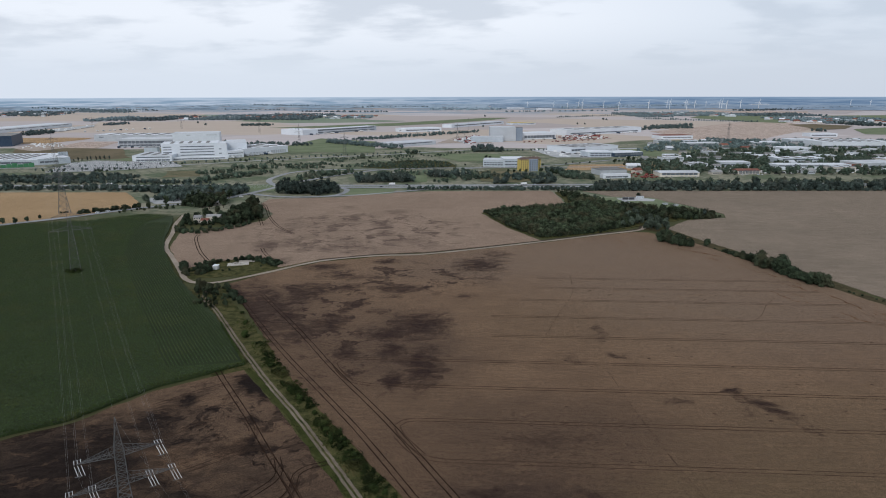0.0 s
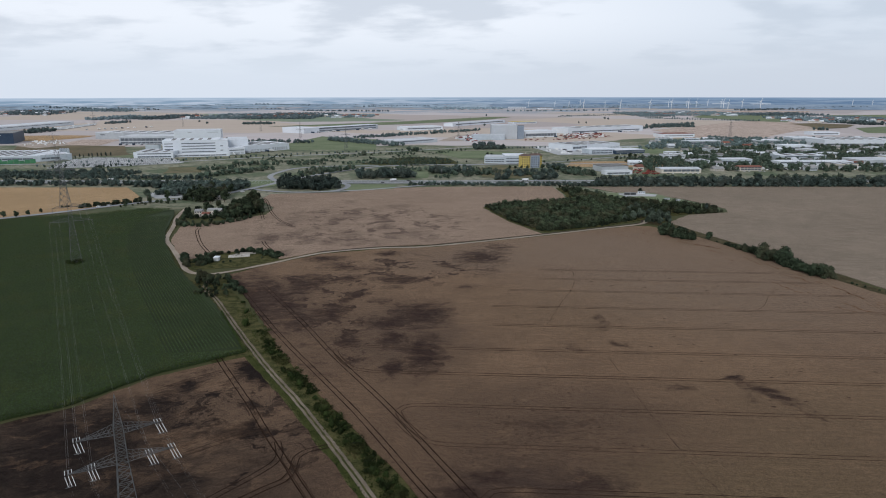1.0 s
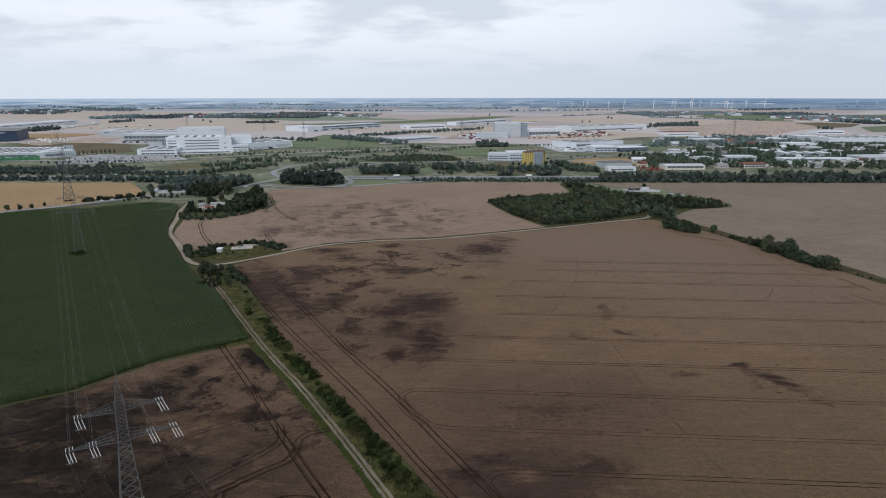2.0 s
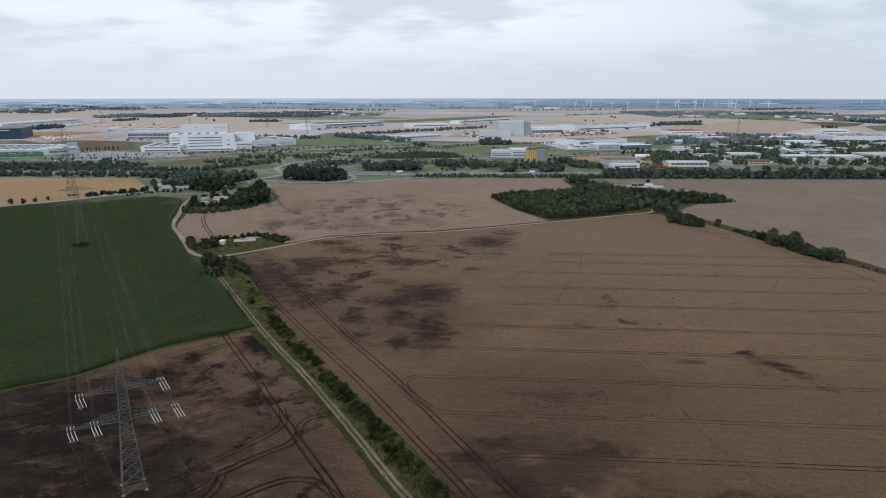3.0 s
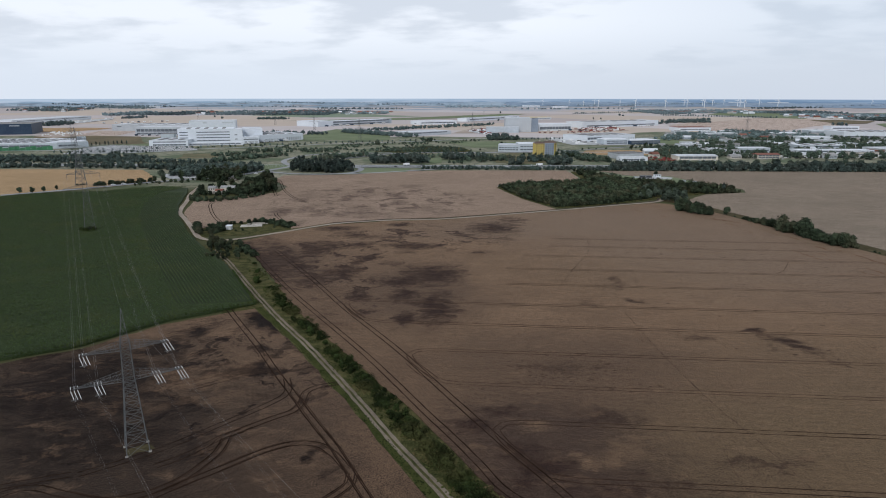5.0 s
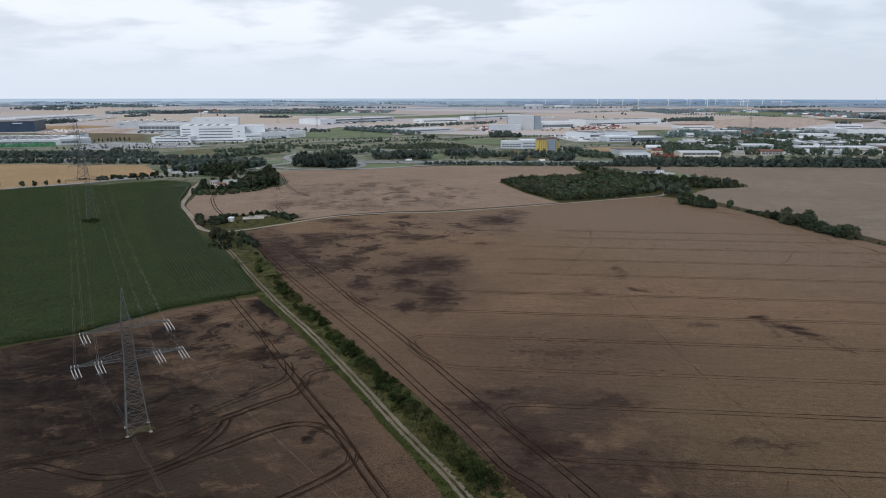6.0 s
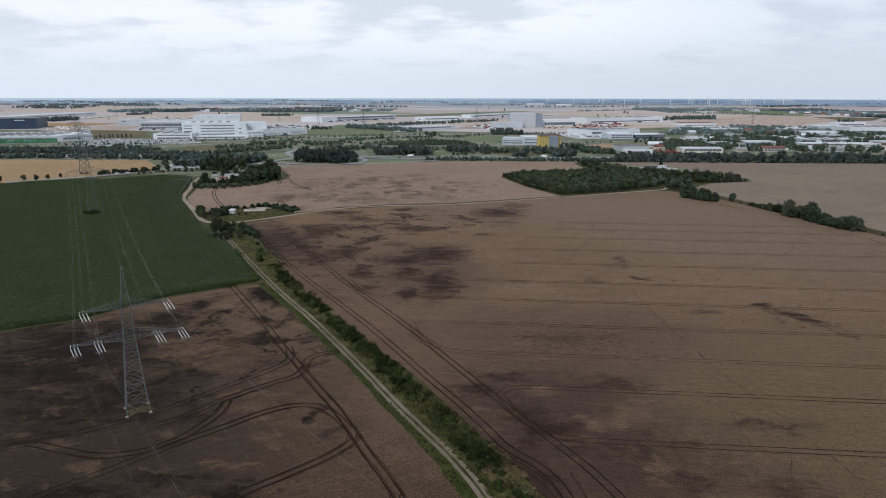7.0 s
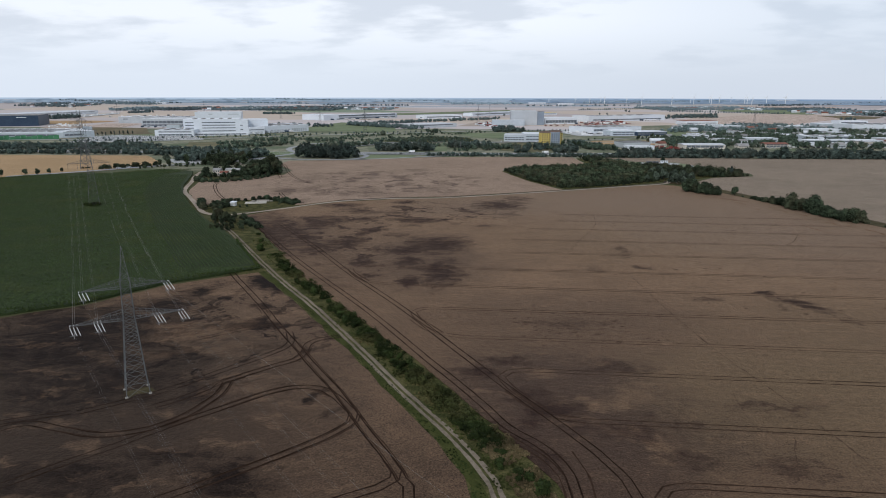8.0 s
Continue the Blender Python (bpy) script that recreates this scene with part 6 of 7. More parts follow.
hall("low_hall", -690, 1100, -655, 1135, 40, 10, SILVER, ROOF_WHITE, "low pale plant building with a flat roof", "hall", [(0.05, 0.6, 3, 6, 4)])
root = thing("green_screen", -770, 1038, "green patterned panel fence before a hall", "fence", turn=22)
for i in range(12):
    part("panel", Build().box(i * 8.0, 0, -0.2, i * 8.0 + 7.7, 0.4, 5.0 + (i % 3)), GREEN_PANEL, root)
for i in range(4):
    x = -700 + i * 4.6
    root = thing("silver_tank", x, 1180, "tall silver storage tank in a row", "tank", "row of storage tanks")
    part("shell", Build().tube((0, 0, -0.2), (0, 0, 15), 2.1, 2.1, 14), SILVER, root)
    part("cap", Build().tube((0, 0, 15), (0, 0, 16), 2.1, 0.5, 14), GREY, root)
hall("back_hall", -1378, 1990, -1384, 2440, 90, 12, WHITE, ROOF_WHITE, "very long pale hall behind the dark warehouse", "warehouse", [(0.05, 0.95, 8, 9.5, 10)])
hall("pump_house", -600, 1300, -575, 1304, 18, 13, SILVER, ROOF_GREY, "grey box-shaped plant building on a lawn", "building")

# halls in the middle distance
hall("warehouse", -483, 1945, -407, 1890, 60, 15, WHITE, ROOF_WHITE, "white warehouse end beside a long hall", "warehouse")
hall("warehouse", -411, 1905, -221, 2165, 45, 13, SILVER, ROOF_WHITE, "very long pale warehouse with window strips", "warehouse", [(0.03, 0.97, 9, 13, 9), (0.03, 0.97, 2, 5, 12)])
hall("warehouse", -104, 1462, -17, 1549, 60, 8, GREY, ROOF_WHITE, "low pale hall behind a tree row", "warehouse", [(0.1, 0.9, 5, 7, 6)])
hall("warehouse", 30, 2290, 240, 2590, 40, 11, WHITE, ROOF_WHITE, "long white warehouse at the field edge", "warehouse", [(0.05, 0.95, 5, 8, 8)])
hall("warehouse", -120, 2030, -5, 2101, 60, 10.5, WHITE, ROOF_WHITE, "white hall among the warehouses", "warehouse", [(0.05, 0.95, 4, 7, 8)])
hall("straw_store", 262, 2497, 359, 2542, 40, 7, WHITE, YELLOW, "low hall with a yellow roof", "hall", [(0.05, 0.95, 2, 4, 6)])
hall("high_bay_warehouse", 119, 1649, 184, 1648, 60, 34, SHEET, ROOF_WHITE, "huge windowless light grey high-bay warehouse", "warehouse", [], [(0.8, 0.96, 1, 5, 3)])
root = bpy.data.objects["high_bay_warehouse"]
for i in range(1, 8):
    part("panel_joint", Build().box(i * 8.1 - 0.15, -0.06, 0, i * 8.1 + 0.15, 0.1, 34), SILVER, root)
hall("side_tower", 184, 1652, 203, 1664, 50, 33, BLUE_GREY, ROOF_GREY, "darker grey tower beside the high-bay warehouse", "warehouse")
hall("loading_annex", 70, 1620, 150, 1618, 26, 13, SILVER, ROOF_WHITE, "low light grey annex of the warehouse", "warehouse")
hall("warehouse", 210, 1700, 300, 1735, 60, 16, WHITE, ROOF_WHITE, "white hall with upright wall ribs", "warehouse", [(0.03, 0.97, 3, 10, 10)])
hall("warehouse", 354, 1866, 618, 2035, 70, 15, WHITE, ROOF_WHITE, "very long white warehouse with a stepped roof", "warehouse", [(0.05, 0.95, 3, 6, 16)], [], 6)
hall("logistics_hall", 256, 1300, 368, 1364, 75, 11, WHITE, ROOF_WHITE, "white logistics hall with a dark glazed front", "hall", [(0.02, 0.3, 4, 8, 5)], [(0.36, 0.98, 0.8, 5.0, 18)], 5)
hall("logistics_hall", 275, 1228, 325, 1238, 36, 9, SILVER, ROOF_WHITE, "pale business building with window rows", "hall", [(0.1, 0.9, 5, 7, 5), (0.1, 0.9, 1, 3.5, 5)])
hall("logistics_hall", 325, 1228, 386, 1250, 44, 7, DARK, ROOF_WHITE, "dark glazed showroom under a broad white roof", "hall", [(0.02, 0.98, 2, 6, 8)])
hall("office_building", 66, 1068, 100, 1063, 36, 10.5, SILVER, ROOF_WHITE, "grey office building with many small windows", "office", [(0.05, 0.95, 5.5, 7, 7), (0.05, 0.95, 2, 4, 7)])
hall("office_building", 100, 1063, 136, 1065, 40, 12.5, SILVER, ROOF_WHITE, "grey office building with a pale flat roof", "office", [(0.05, 0.95, 7.5, 9, 6), (0.05, 0.95, 2.5, 4.5, 6)])


def apartment(x, y):
    root = thing("apartment_block", x, y, "six-storey yellow and blue-grey block with a brown hipped roof", "apartment block", turn=10)
    for name, u0, u1, v0, v1, h, mat in (("yellow_wing", 0, 14, 0, 16, 17.5, YELLOW), ("grey_wing", 14, 28, -3, 14, 18.3, BLUE_GREY), ("yellow_wing", 28, 34, 3, 18, 17.5, YELLOW)):
        wing = part(name, Build().box(u0, v0, -0.3, u1, v1, h), mat, root)
        n = 4 if u1 - u0 > 10 else 2
        w1 = (u1 - u0) / n
        me = Build().box(0, -0.08, 0, w1 * 0.5, 0.2, 1.5).mesh("window", GLASS)
        for fl in range(6):
            for i in range(n):
                ob = new("window", me)
                ob.parent = wing
                ob.location = (u0 + (i + 0.25) * w1, v0, 1.0 + fl * 2.8)
    b = Build()
    for u0, u1, v0, v1, h in ((-0.6, 14, -0.6, 16.6, 17.5), (14, 34.6, -0.4, 18.6, 18.3)):
        c = (v0 + v1) / 2
        b.add([(u0, v0, h), (u1, v0, h), (u1, v1, h), (u0, v1, h), (u0 + 4, c, h + 3), (u1 - 4, c, h + 3)],
              [(0, 1, 5, 4), (1, 2, 5), (2, 3, 4, 5), (3, 0, 4), (3, 2, 1, 0)])
    part("roof", b, plain("brown_roof_tiles", (0.10, 0.07, 0.06), (0.17, 0.12, 0.10), 0.6, 0.1, 0.85), root)
    for u, v in ((8, 8), (20, 8), (27, 8)):
        part("chimney", Build().box(u, v, 19.3, u + 1.2, v + 1.2, 22.2), CREAM, root)


apartment(120, 1003)

# along the motorway and in the business park
hall("machine_shed", 232, 945, 273, 956, 30, 7.5, GREY, ROOF_GREY, "dark grey machine shed with a white lean-to", "shed", [], [(0.1, 0.4, 0.5, 4, 2)])
hall("machine_shed", 227, 911, 268, 917, 12, 5, WHITE, ROOF_WHITE, "low white lean-to shed", "shed", [(0.1, 0.9, 1, 3, 4)])
hall("workshop", 314, 930, 372, 932, 28, 5.4, CREAM, ROOF_WHITE, "long cream workshop with a pale roof", "workshop", [(0.05, 0.95, 2, 5, 8)], [], 0, 2.0)
hall("retail_building", 439, 957, 473, 959, 18, 5, CREAM, ROOF_RED, "cream building with a red tiled roof", "building", [(0.05, 0.95, 3.5, 5.5, 6), (0.05, 0.95, 0.8, 2.8, 6)], [], 0, 2.5)
hall("warehouse", 525, 1014, 642, 1013, 26, 7.5, WHITE, ROOF_WHITE, "long white warehouse behind the tree belt", "warehouse", [(0.03, 0.97, 5, 7, 10)])
hall("warehouse", 577, 1112, 658, 1115, 34, 8, SILVER, ROOF_WHITE, "pale warehouse with a broad roof", "warehouse", [(0.1, 0.9, 5, 7, 6)], [], 3)
hall("warehouse", 814, 1394, 965, 1394, 75, 15, WHITE, ROOF_WHITE, "very large white warehouse", "warehouse", [(0.02, 0.98, 3, 7, 14)], [], 6)
hall("warehouse", 688, 1309, 745, 1312, 40, 9.3, WHITE, ROOF_WHITE, "white hall with square openings", "warehouse", [(0.05, 0.95, 2, 6, 10)])
hall("warehouse", 661, 1019, 735, 1030, 46, 9, GREY, ROOF_WHITE, "grey warehouse with a pale roof", "warehouse", [(0.05, 0.6, 2, 5, 4)])
hall("warehouse", 580, 1252, 605, 1254, 16, 4.5, WHITE, ROOF_WHITE, "small bright white hall among trees", "warehouse")
hall("warehouse", 452, 1052, 502, 1053, 26, 7.5, SILVER, ROOF_WHITE, "low pale hall among trees", "warehouse", [(0.05, 0.95, 3, 5, 6)])
hall("warehouse", 815, 1525, 870, 1526, 40, 11, SILVER, ROOF_WHITE, "pale hall beside a yellow tower", "warehouse", [(0.05, 0.95, 4, 7, 6)])
hall("warehouse", 718, 1493, 783, 1505, 36, 6.5, GREY, ROOF_WHITE, "low hall with a pale olive roof", "warehouse", [(0.05, 0.95, 2, 4.5, 8)])
hall("brick_block", 645, 1016, 660, 1017, 20, 8.5, ROOF_RED, ROOF_GREY, "dark brick block beside a white warehouse", "building", [(0.1, 0.9, 4, 6, 3)])
hall("warehouse", 1014, 1798, 1090, 1800, 40, 8, WHITE, ROOF_WHITE, "white hall near the green pasture", "warehouse", [(0.05, 0.95, 2, 5, 8)])
hall("yellow_tower", 839, 1490, 850, 1490, 10, 12, YELLOW, ROOF_GREY, "square yellow tower in the business park", "tower", [(0.4, 0.6, 3, 12, 1)])
hall("warehouse", 571, 1702, 660, 1720, 50, 9, WHITE, ROOF_RED, "long pale hall with a reddish roof", "warehouse", [(0.05, 0.95, 3, 5, 8)])
hall("warehouse", 550, 1464, 634, 1492, 26, 7, GREY, ROOF_WHITE, "long row of pale garages", "warehouse", [(0.02, 0.98, 1, 4.5, 14)])
hall("warehouse", 417, 1214, 443, 1216, 16, 5, WHITE, ROOF_WHITE, "low white hall on a lawn", "warehouse", [(0.05, 0.95, 2, 4.5, 6)])

rng = random.Random(77)
taken = [(ob.location.x + 30, ob.location.y + 20, 55) for ob in bpy.data.objects if ob.get("category") in ("warehouse", "hall", "workshop", "building")]


def free(x, y, r):
    if all(math.hypot(x - a, y - c) > r + q * 0.75 for a, c, q in taken):
        taken.append((x, y, r))
        return True
    return False


TOWN = [(290, 960), (500, 945), (1150, 950), (1350, 1300), (1050, 1650), (760, 1600), (520, 1600), (400, 1400), (430, 1260), (300, 1100)]
for k in range(330):
    x, y = rng.uniform(290, 1350), rng.uniform(945, 1650)
    if not inside(x, y, TOWN) or 365 < x < 470 and 1220 < y < 1410:
        continue
    big = rng.random() < 0.22
    wide, deep, h = (rng.uniform(24, 46), rng.uniform(16, 28), rng.uniform(5, 8)) if big else (rng.uniform(11, 22), rng.uniform(9, 13), rng.uniform(4.0, 7.5))
    if not free(x, y, wide * 0.55):
        continue
    a = rng.choice((0.12, 0.2, 0.3, -0.1)) + rng.uniform(-0.05, 0.05)
    c, s = math.cos(a) * wide / 2, math.sin(a) * wide / 2
    if big:
        wall, roof = rng.choice(((WHITE, ROOF_WHITE), (SILVER, ROOF_WHITE), (GREY, ROOF_WHITE), (CREAM, ROOF_GREY), (WHITE, ROOF_GREY)))
        hall("business_hall", x - c, y - s, x + c, y + s, deep, h, wall, roof, "flat-roofed business hall among trees", "hall", [(0.06, 0.94, h * 0.5, h * 0.75, 5)], [(0.1, 0.5, 0.3, 3.2, 2)],
             rng.choice((0, 2, 3)), 0, "halls of the business park")
    else:
        wall, roof = rng.choice(((WHITE, ROOF_GREY), (CREAM, ROOF_RED), (GREY, ROOF_GREY), (CREAM, ROOF_GREY), (SILVER, ROOF_WHITE), (SILVER, ROOF_GREY)))
        hall("small_building", x - c, y - s, x + c, y + s, deep, h * 0.7, wall, roof, "small plastered building with a pitched roof", "house", [(0.1, 0.9, h * 0.25, h * 0.5, 4)], (), 0, deep * 0.3,
             "small buildings of the business park")

# villages far off
for k, (cx, cy, rx, ry, n, group) in enumerate(((1560, 2760, 170, 260, 30, "village houses beyond the green field"), (-780, 3300, 330, 300, 34, "houses of a long village"), (1860, 2700, 120, 340, 24, "houses of a hamlet"),
                                                (1330, 3580, 240, 230, 34, "houses by the far fields"), (-460, 3300, 120, 120, 10, "houses of a long village"), (-2270, 3620, 150, 150, 12, "houses among far woods"),
                                                (-1230, 3180, 60, 160, 8, "houses beside a far copse"))):
    for i in range(n):
        x, y = cx + rng.uniform(-rx, rx), cy + rng.uniform(-ry, ry)
        hall("village_house", x, y, x + rng.uniform(14, 24), y + rng.uniform(-4, 4), 11, 6, rng.choice((CREAM, WHITE)), rng.choice((ROOF_RED, ROOF_RED, ROOF_GREY, ROOF_WHITE)), "plastered village house with a tiled roof", "house",
             [(0.1, 0.9, 2, 4, 3)], (), 0, 4.5, group)


# ---- farm, huts, vehicles, far things ----
def gable_house(name, x, y, wide, deep, h, ridge, wall, roof, label, turn=0.0, windows=3, category="house"):
    root = thing(name, x, y, label, category, turn=turn)
    part("wall", Build().box(0, 0, -0.3, wide, deep, h), wall, root)
    o = 0.4
    b = Build().add([(-o, -o, h), (wide + o, -o, h), (wide + o, deep + o, h), (-o, deep + o, h), (-o, deep / 2, h + ridge), (wide + o, deep / 2, h + ridge)],
                    [(0, 1, 5, 4), (2, 3, 4, 5), (0, 4, 3), (1, 2, 5), (3, 2, 1, 0)])
    part("roof", b, roof, root)
    part("chimney", Build().box(wide * 0.6, deep * 0.45, h + ridge * 0.5, wide * 0.6 + 0.6, deep * 0.45 + 0.6, h + ridge + 0.8), FOOTING, root)
    me = Build().box(0, -0.06, 0, 1.1, 0.2, 1.3).mesh("window", GLASS)
    for z in ([1.0, 3.6] if h > 5 else [1.0]):
        for i in range(windows):
            ob = new("window", me)
            ob.parent, ob.location = root, ((i + 0.5) * wide / windows - 0.55, 0, z)
    return root


gable_house("farmhouse", -234, 592, 6.5, 9, 5.2, 1.6, CREAM, ROOF_GREY, "pale farmhouse with a grey roof among trees", 5)
gable_house("farmhouse_wing", -226, 602, 13, 9, 4.2, 1.6, CREAM, ROOF_GREY, "long grey farmhouse wing with a grey roof", 4, 6)
gable_house("red_shed", -226, 588, 6.5, 7, 3.2, 1.6, CREAM, ROOF_RED, "low shed with a red tiled roof", 4, 2, "shed")
gable_house("barn", -250, 690, 9, 6, 3, 1.4, FOOTING, ROOF_GREY, "small grey building beside the slip road", 10, 3, "barn")

root = thing("storage_hut", -159.2, 428, "white box-shaped storage hut in an old yard", "hut", turn=-6)
part("wall", Build().box(0, 0, -0.1, 4.6, 4.2, 2.9), plain("weathered_white_sheet", (0.40, 0.41, 0.40), (0.52, 0.53, 0.52), 0.6, 0.1, 0.6), root)
part("roof", Build().add([(-0.2, -0.2, 2.9), (5.0, -0.2, 2.9), (5.0, 4.6, 3.3), (-0.2, 4.6, 3.3), (-0.2, -0.2, 3.05), (5.0, -0.2, 3.05), (5.0, 4.6, 3.5), (-0.2, 4.6, 3.5)],
     [(3, 2, 1, 0), (4, 5, 6, 7), (0, 1, 5, 4), (1, 2, 6, 5), (2, 3, 7, 6), (3, 0, 4, 7)]), ROOF_WHITE, root)
part("door", Build().box(1.5, -0.07, 0, 2.6, 0.1, 2.1), GREY, root, "grey metal door")
root.scale = (0.74, 0.74, 0.86)
root = thing("concrete_slab", -152, 436.5, "pale concrete slab with rubble on it", "slab", turn=14)
part("base", Build().slab(ragged([(0, 0), (14.5, 0), (14.5, 8.5), (0, 6.5)], 1.5, 0.15, 3), -0.2, 0.55), plain("bleached_concrete", (0.36, 0.335, 0.30), (0.55, 0.525, 0.48), 1.0, 0.2, 0.9, 0.0, 0.1), root)
for i, (u, v, w, h) in enumerate(((5.2, 3.6, 1.6, 1.2), (7.0, 4.5, 1.0, 0.7), (3.6, 5.0, 0.8, 0.6), (9.0, 3.0, 0.7, 0.5), (6.2, 5.2, 0.9, 0.9))):
    part("rubble", Build().box(-w / 2, -w * 0.35, 0.5, w / 2, w * 0.35, 0.55 + h, i * 0.7, (u, v)), FOOTING, root)
root = thing("low_wall_ruin", -147, 447, "low pale ruined wall behind the slab", "wall", turn=10)
part("wall", Build().box(0, 0, -0.1, 9, 0.4, 1.3).box(9.4, 0, -0.1, 11, 0.4, 0.7), FOOTING, root)

# farm huts and trailers by the wood
b = Build().slab(ragged(ccw([(198, 728), (206, 714), (236, 712), (242, 726), (216, 742)]), 4, 0.8, 2), -0.1, 0.28)
tagged(part("farm_yard", b, CONCRETE), "pale paved yard beside the wood", "yard", kind="structure")


def container(x, y, turn, length, h, mat, label):
    root = thing("container", x, y, label, "container", "containers in the farm yard", turn=turn)
    part("box", Build().box(0, 0, 0.35, length, 2.5, h), mat, root)
    part("roof", Build().box(-0.05, -0.05, h, length + 0.05, 2.55, h + 0.12), ROOF_WHITE if mat is SILVER else ROOF_GREY, root)
    for i in range(3):
        part("window", Build().box(length * (0.12 + 0.3 * i), -0.06, h * 0.45, length * (0.27 + 0.3 * i), 0.1, h * 0.8), GLASS, root)
    for u in (0.2, length - 0.5):
        part("foot", Build().box(u, 0.2, -0.1, u + 0.3, 2.3, 0.36), FOOTING, root)


container(204, 722, 2, 6.0, 2.9, CAR_DARK, "dark site container in a farm yard")
container(211, 722, 2, 6.0, 2.9, CAR_DARK, "dark site container in a farm yard")
container(222, 731, 0, 8.0, 2.9, WHITE, "long white site container in a farm yard")
for x, y, t in ((238, 686, 15), (246, 678, 10)):
    container(x, y, t, 5.5, 2.2, GREY, "parked trailer on grass beside the wood")
container(41, 642, 20, 3.6, 2.1, FOOTING, "small grey trailer at the tip of a wood")


def car_kind(paint):
    b = Build()
    prof = [(-2.1, 0.3), (2.1, 0.3), (2.15, 0.7), (1.3, 0.95), (-2.0, 1.0), (-2.15, 0.7)]
    n = len(prof)
    b.add([(x, -0.85, z) for x, z in prof] + [(x, 0.85, z) for x, z in prof],
          [tuple(range(n)), tuple(range(2 * n - 1, n - 1, -1))] + [(i, i + n, (i + 1) % n + n, (i + 1) % n) for i in range(n)])
    cab = Build().add([(-1.7, -0.8, 0.98), (1.1, -0.8, 0.94), (0.5, -0.65, 1.46), (-1.3, -0.65, 1.48), (-1.7, 0.8, 0.98), (1.1, 0.8, 0.94), (0.5, 0.65, 1.46), (-1.3, 0.65, 1.48)],
                      [(0, 1, 2, 3), (7, 6, 5, 4), (1, 5, 6, 2), (4, 0, 3, 7)])
    b.add([(0.5, -0.66, 1.46), (0.5, 0.66, 1.46), (-1.3, 0.66, 1.48), (-1.3, -0.66, 1.48), (0.5, -0.66, 1.52), (0.5, 0.66, 1.52), (-1.3, 0.66, 1.54), (-1.3, -0.66, 1.54)],
          [(3, 2, 1, 0), (4, 5, 6, 7), (0, 1, 5, 4), (1, 2, 6, 5), (2, 3, 7, 6), (3, 0, 4, 7)])
    axle = Build().tube((0, -0.9, 0), (0, -0.68, 0), 0.32, 0.32, 8).tube((0, 0.68, 0), (0, 0.9, 0), 0.32, 0.32, 8).tube((0, -0.7, 0), (0, 0.7, 0), 0.06, 0.06, 5)
    return b.mesh("body", paint), cab.mesh("glazing", GLASS), axle.mesh("axle", TYRE)


CARS = [(car_kind(CAR_WHITE), "white"), (car_kind(CAR_DARK), "dark"), (car_kind(SILVER), "silver"), (car_kind(RED_PAINT), "red")]


def car(x, y, turn, rng, group, place, z=0.2):
    (body, glazing, axle), colour = CARS[rng.choice((0, 0, 0, 0, 1, 0, 0, 2))]
    root = thing("car", x, y, colour + " car " + place, "car", group, turn=turn, z=z)
    for name, me in (("body", body), ("glazing", glazing)):
        new(name, me).parent = root
    for u in (-1.3, 1.35):
        ob = new("axle", axle)
        ob.parent, ob.location = root, (u, 0, 0.32)


LOT = [(-615, 994), (-529, 1017), (-435, 1076), (-480, 1145), (-559, 1148), (-630, 1170), (-651, 1125)]
b = Build().slab(ccw(LOT), -0.1, 0.18)
tagged(part("car_park", b, CONCRETE), "pale paved car park in front of the factory", "car park", kind="structure")
rng = random.Random(9)
turned = [(-540 + u * 0.906 - v * 0.423, 1080 + u * 0.423 + v * 0.906) for v in np.arange(-110, 130, 9.5) for u in np.arange(-150, 150, 2.9)]
spots = [q for q in turned if inside(*q, LOT) and rng.random() < 0.92]
spots.sort(key=lambda q: q[1])
for x, y in spots[:250]:
    car(x, y, 115 + rng.uniform(-2, 2), rng, "parked cars at the factory", "parked in the factory car park")
rows_behind, panes_behind = Build(), Build()
for x, y in spots[250:]:
    rows_behind.box(-2.1, -0.85, 0.5, 2.1, 0.85, 1.15, radians(115), (x, y))
    rows_behind.box(-1.3, -0.66, 1.62, 0.5, 0.66, 1.7, radians(115), (x, y))
    panes_behind.box(-1.6, -0.74, 1.15, 0.9, 0.74, 1.62, radians(115), (x, y))
tagged(part("parked_cars", rows_behind, CAR_WHITE), "rows of white cars parked close together", "cars", kind="stuff")
tagged(part("car_windows", panes_behind, GLASS), "dark windows of the rows of parked cars", "cars", kind="stuff")
for k, (x, y, t) in enumerate(((-80, 826, 0), (-48, 845, 180), (-30, 826, 0), (62, 827, 0), (96, 845, 180), (120, 844, 180), (-350, 828, 0), (-236, 745, 30), (-232, 760, 80), (-300, 692, 30),
                               (-345, 652, 40), (-352, 645, 40), (-180, 905, 50), (-90, 978, 25), (-84, 980, 25), (-75, 982, 20), (160, 827, 0), (-140, 845, 180))):
    car(x, y, t + rng.uniform(-2, 2), rng, "cars on the roads", "driving on the grey road", 0.32)


def truck(x, y, turn, label):
    root = thing("truck", x, y, label, "truck", "trucks on the motorway", turn=turn, z=0.24)
    part("trailer", Build().box(-2.6, -1.15, 1.0, 3.6, 1.15, 3.3), CAR_WHITE, root)
    part("cab", Build().box(3.8, -1.1, 0.6, 5.6, 1.1, 2.8), CAR_WHITE, root)
    part("windscreen", Build().box(5.55, -1.0, 1.6, 5.68, 1.0, 2.5), GLASS, root)
    part("chassis", Build().box(-2.4, -0.5, 0.6, 5.2, 0.5, 1.0), TYRE, root)
    for u in (-1.6, 4.6):
        for v in (-1.0, 1.0):
            part("wheel", Build().tube((u, v - 0.15, 0.5), (u, v + 0.15, 0.5), 0.5, 0.5, 9), TYRE, root)


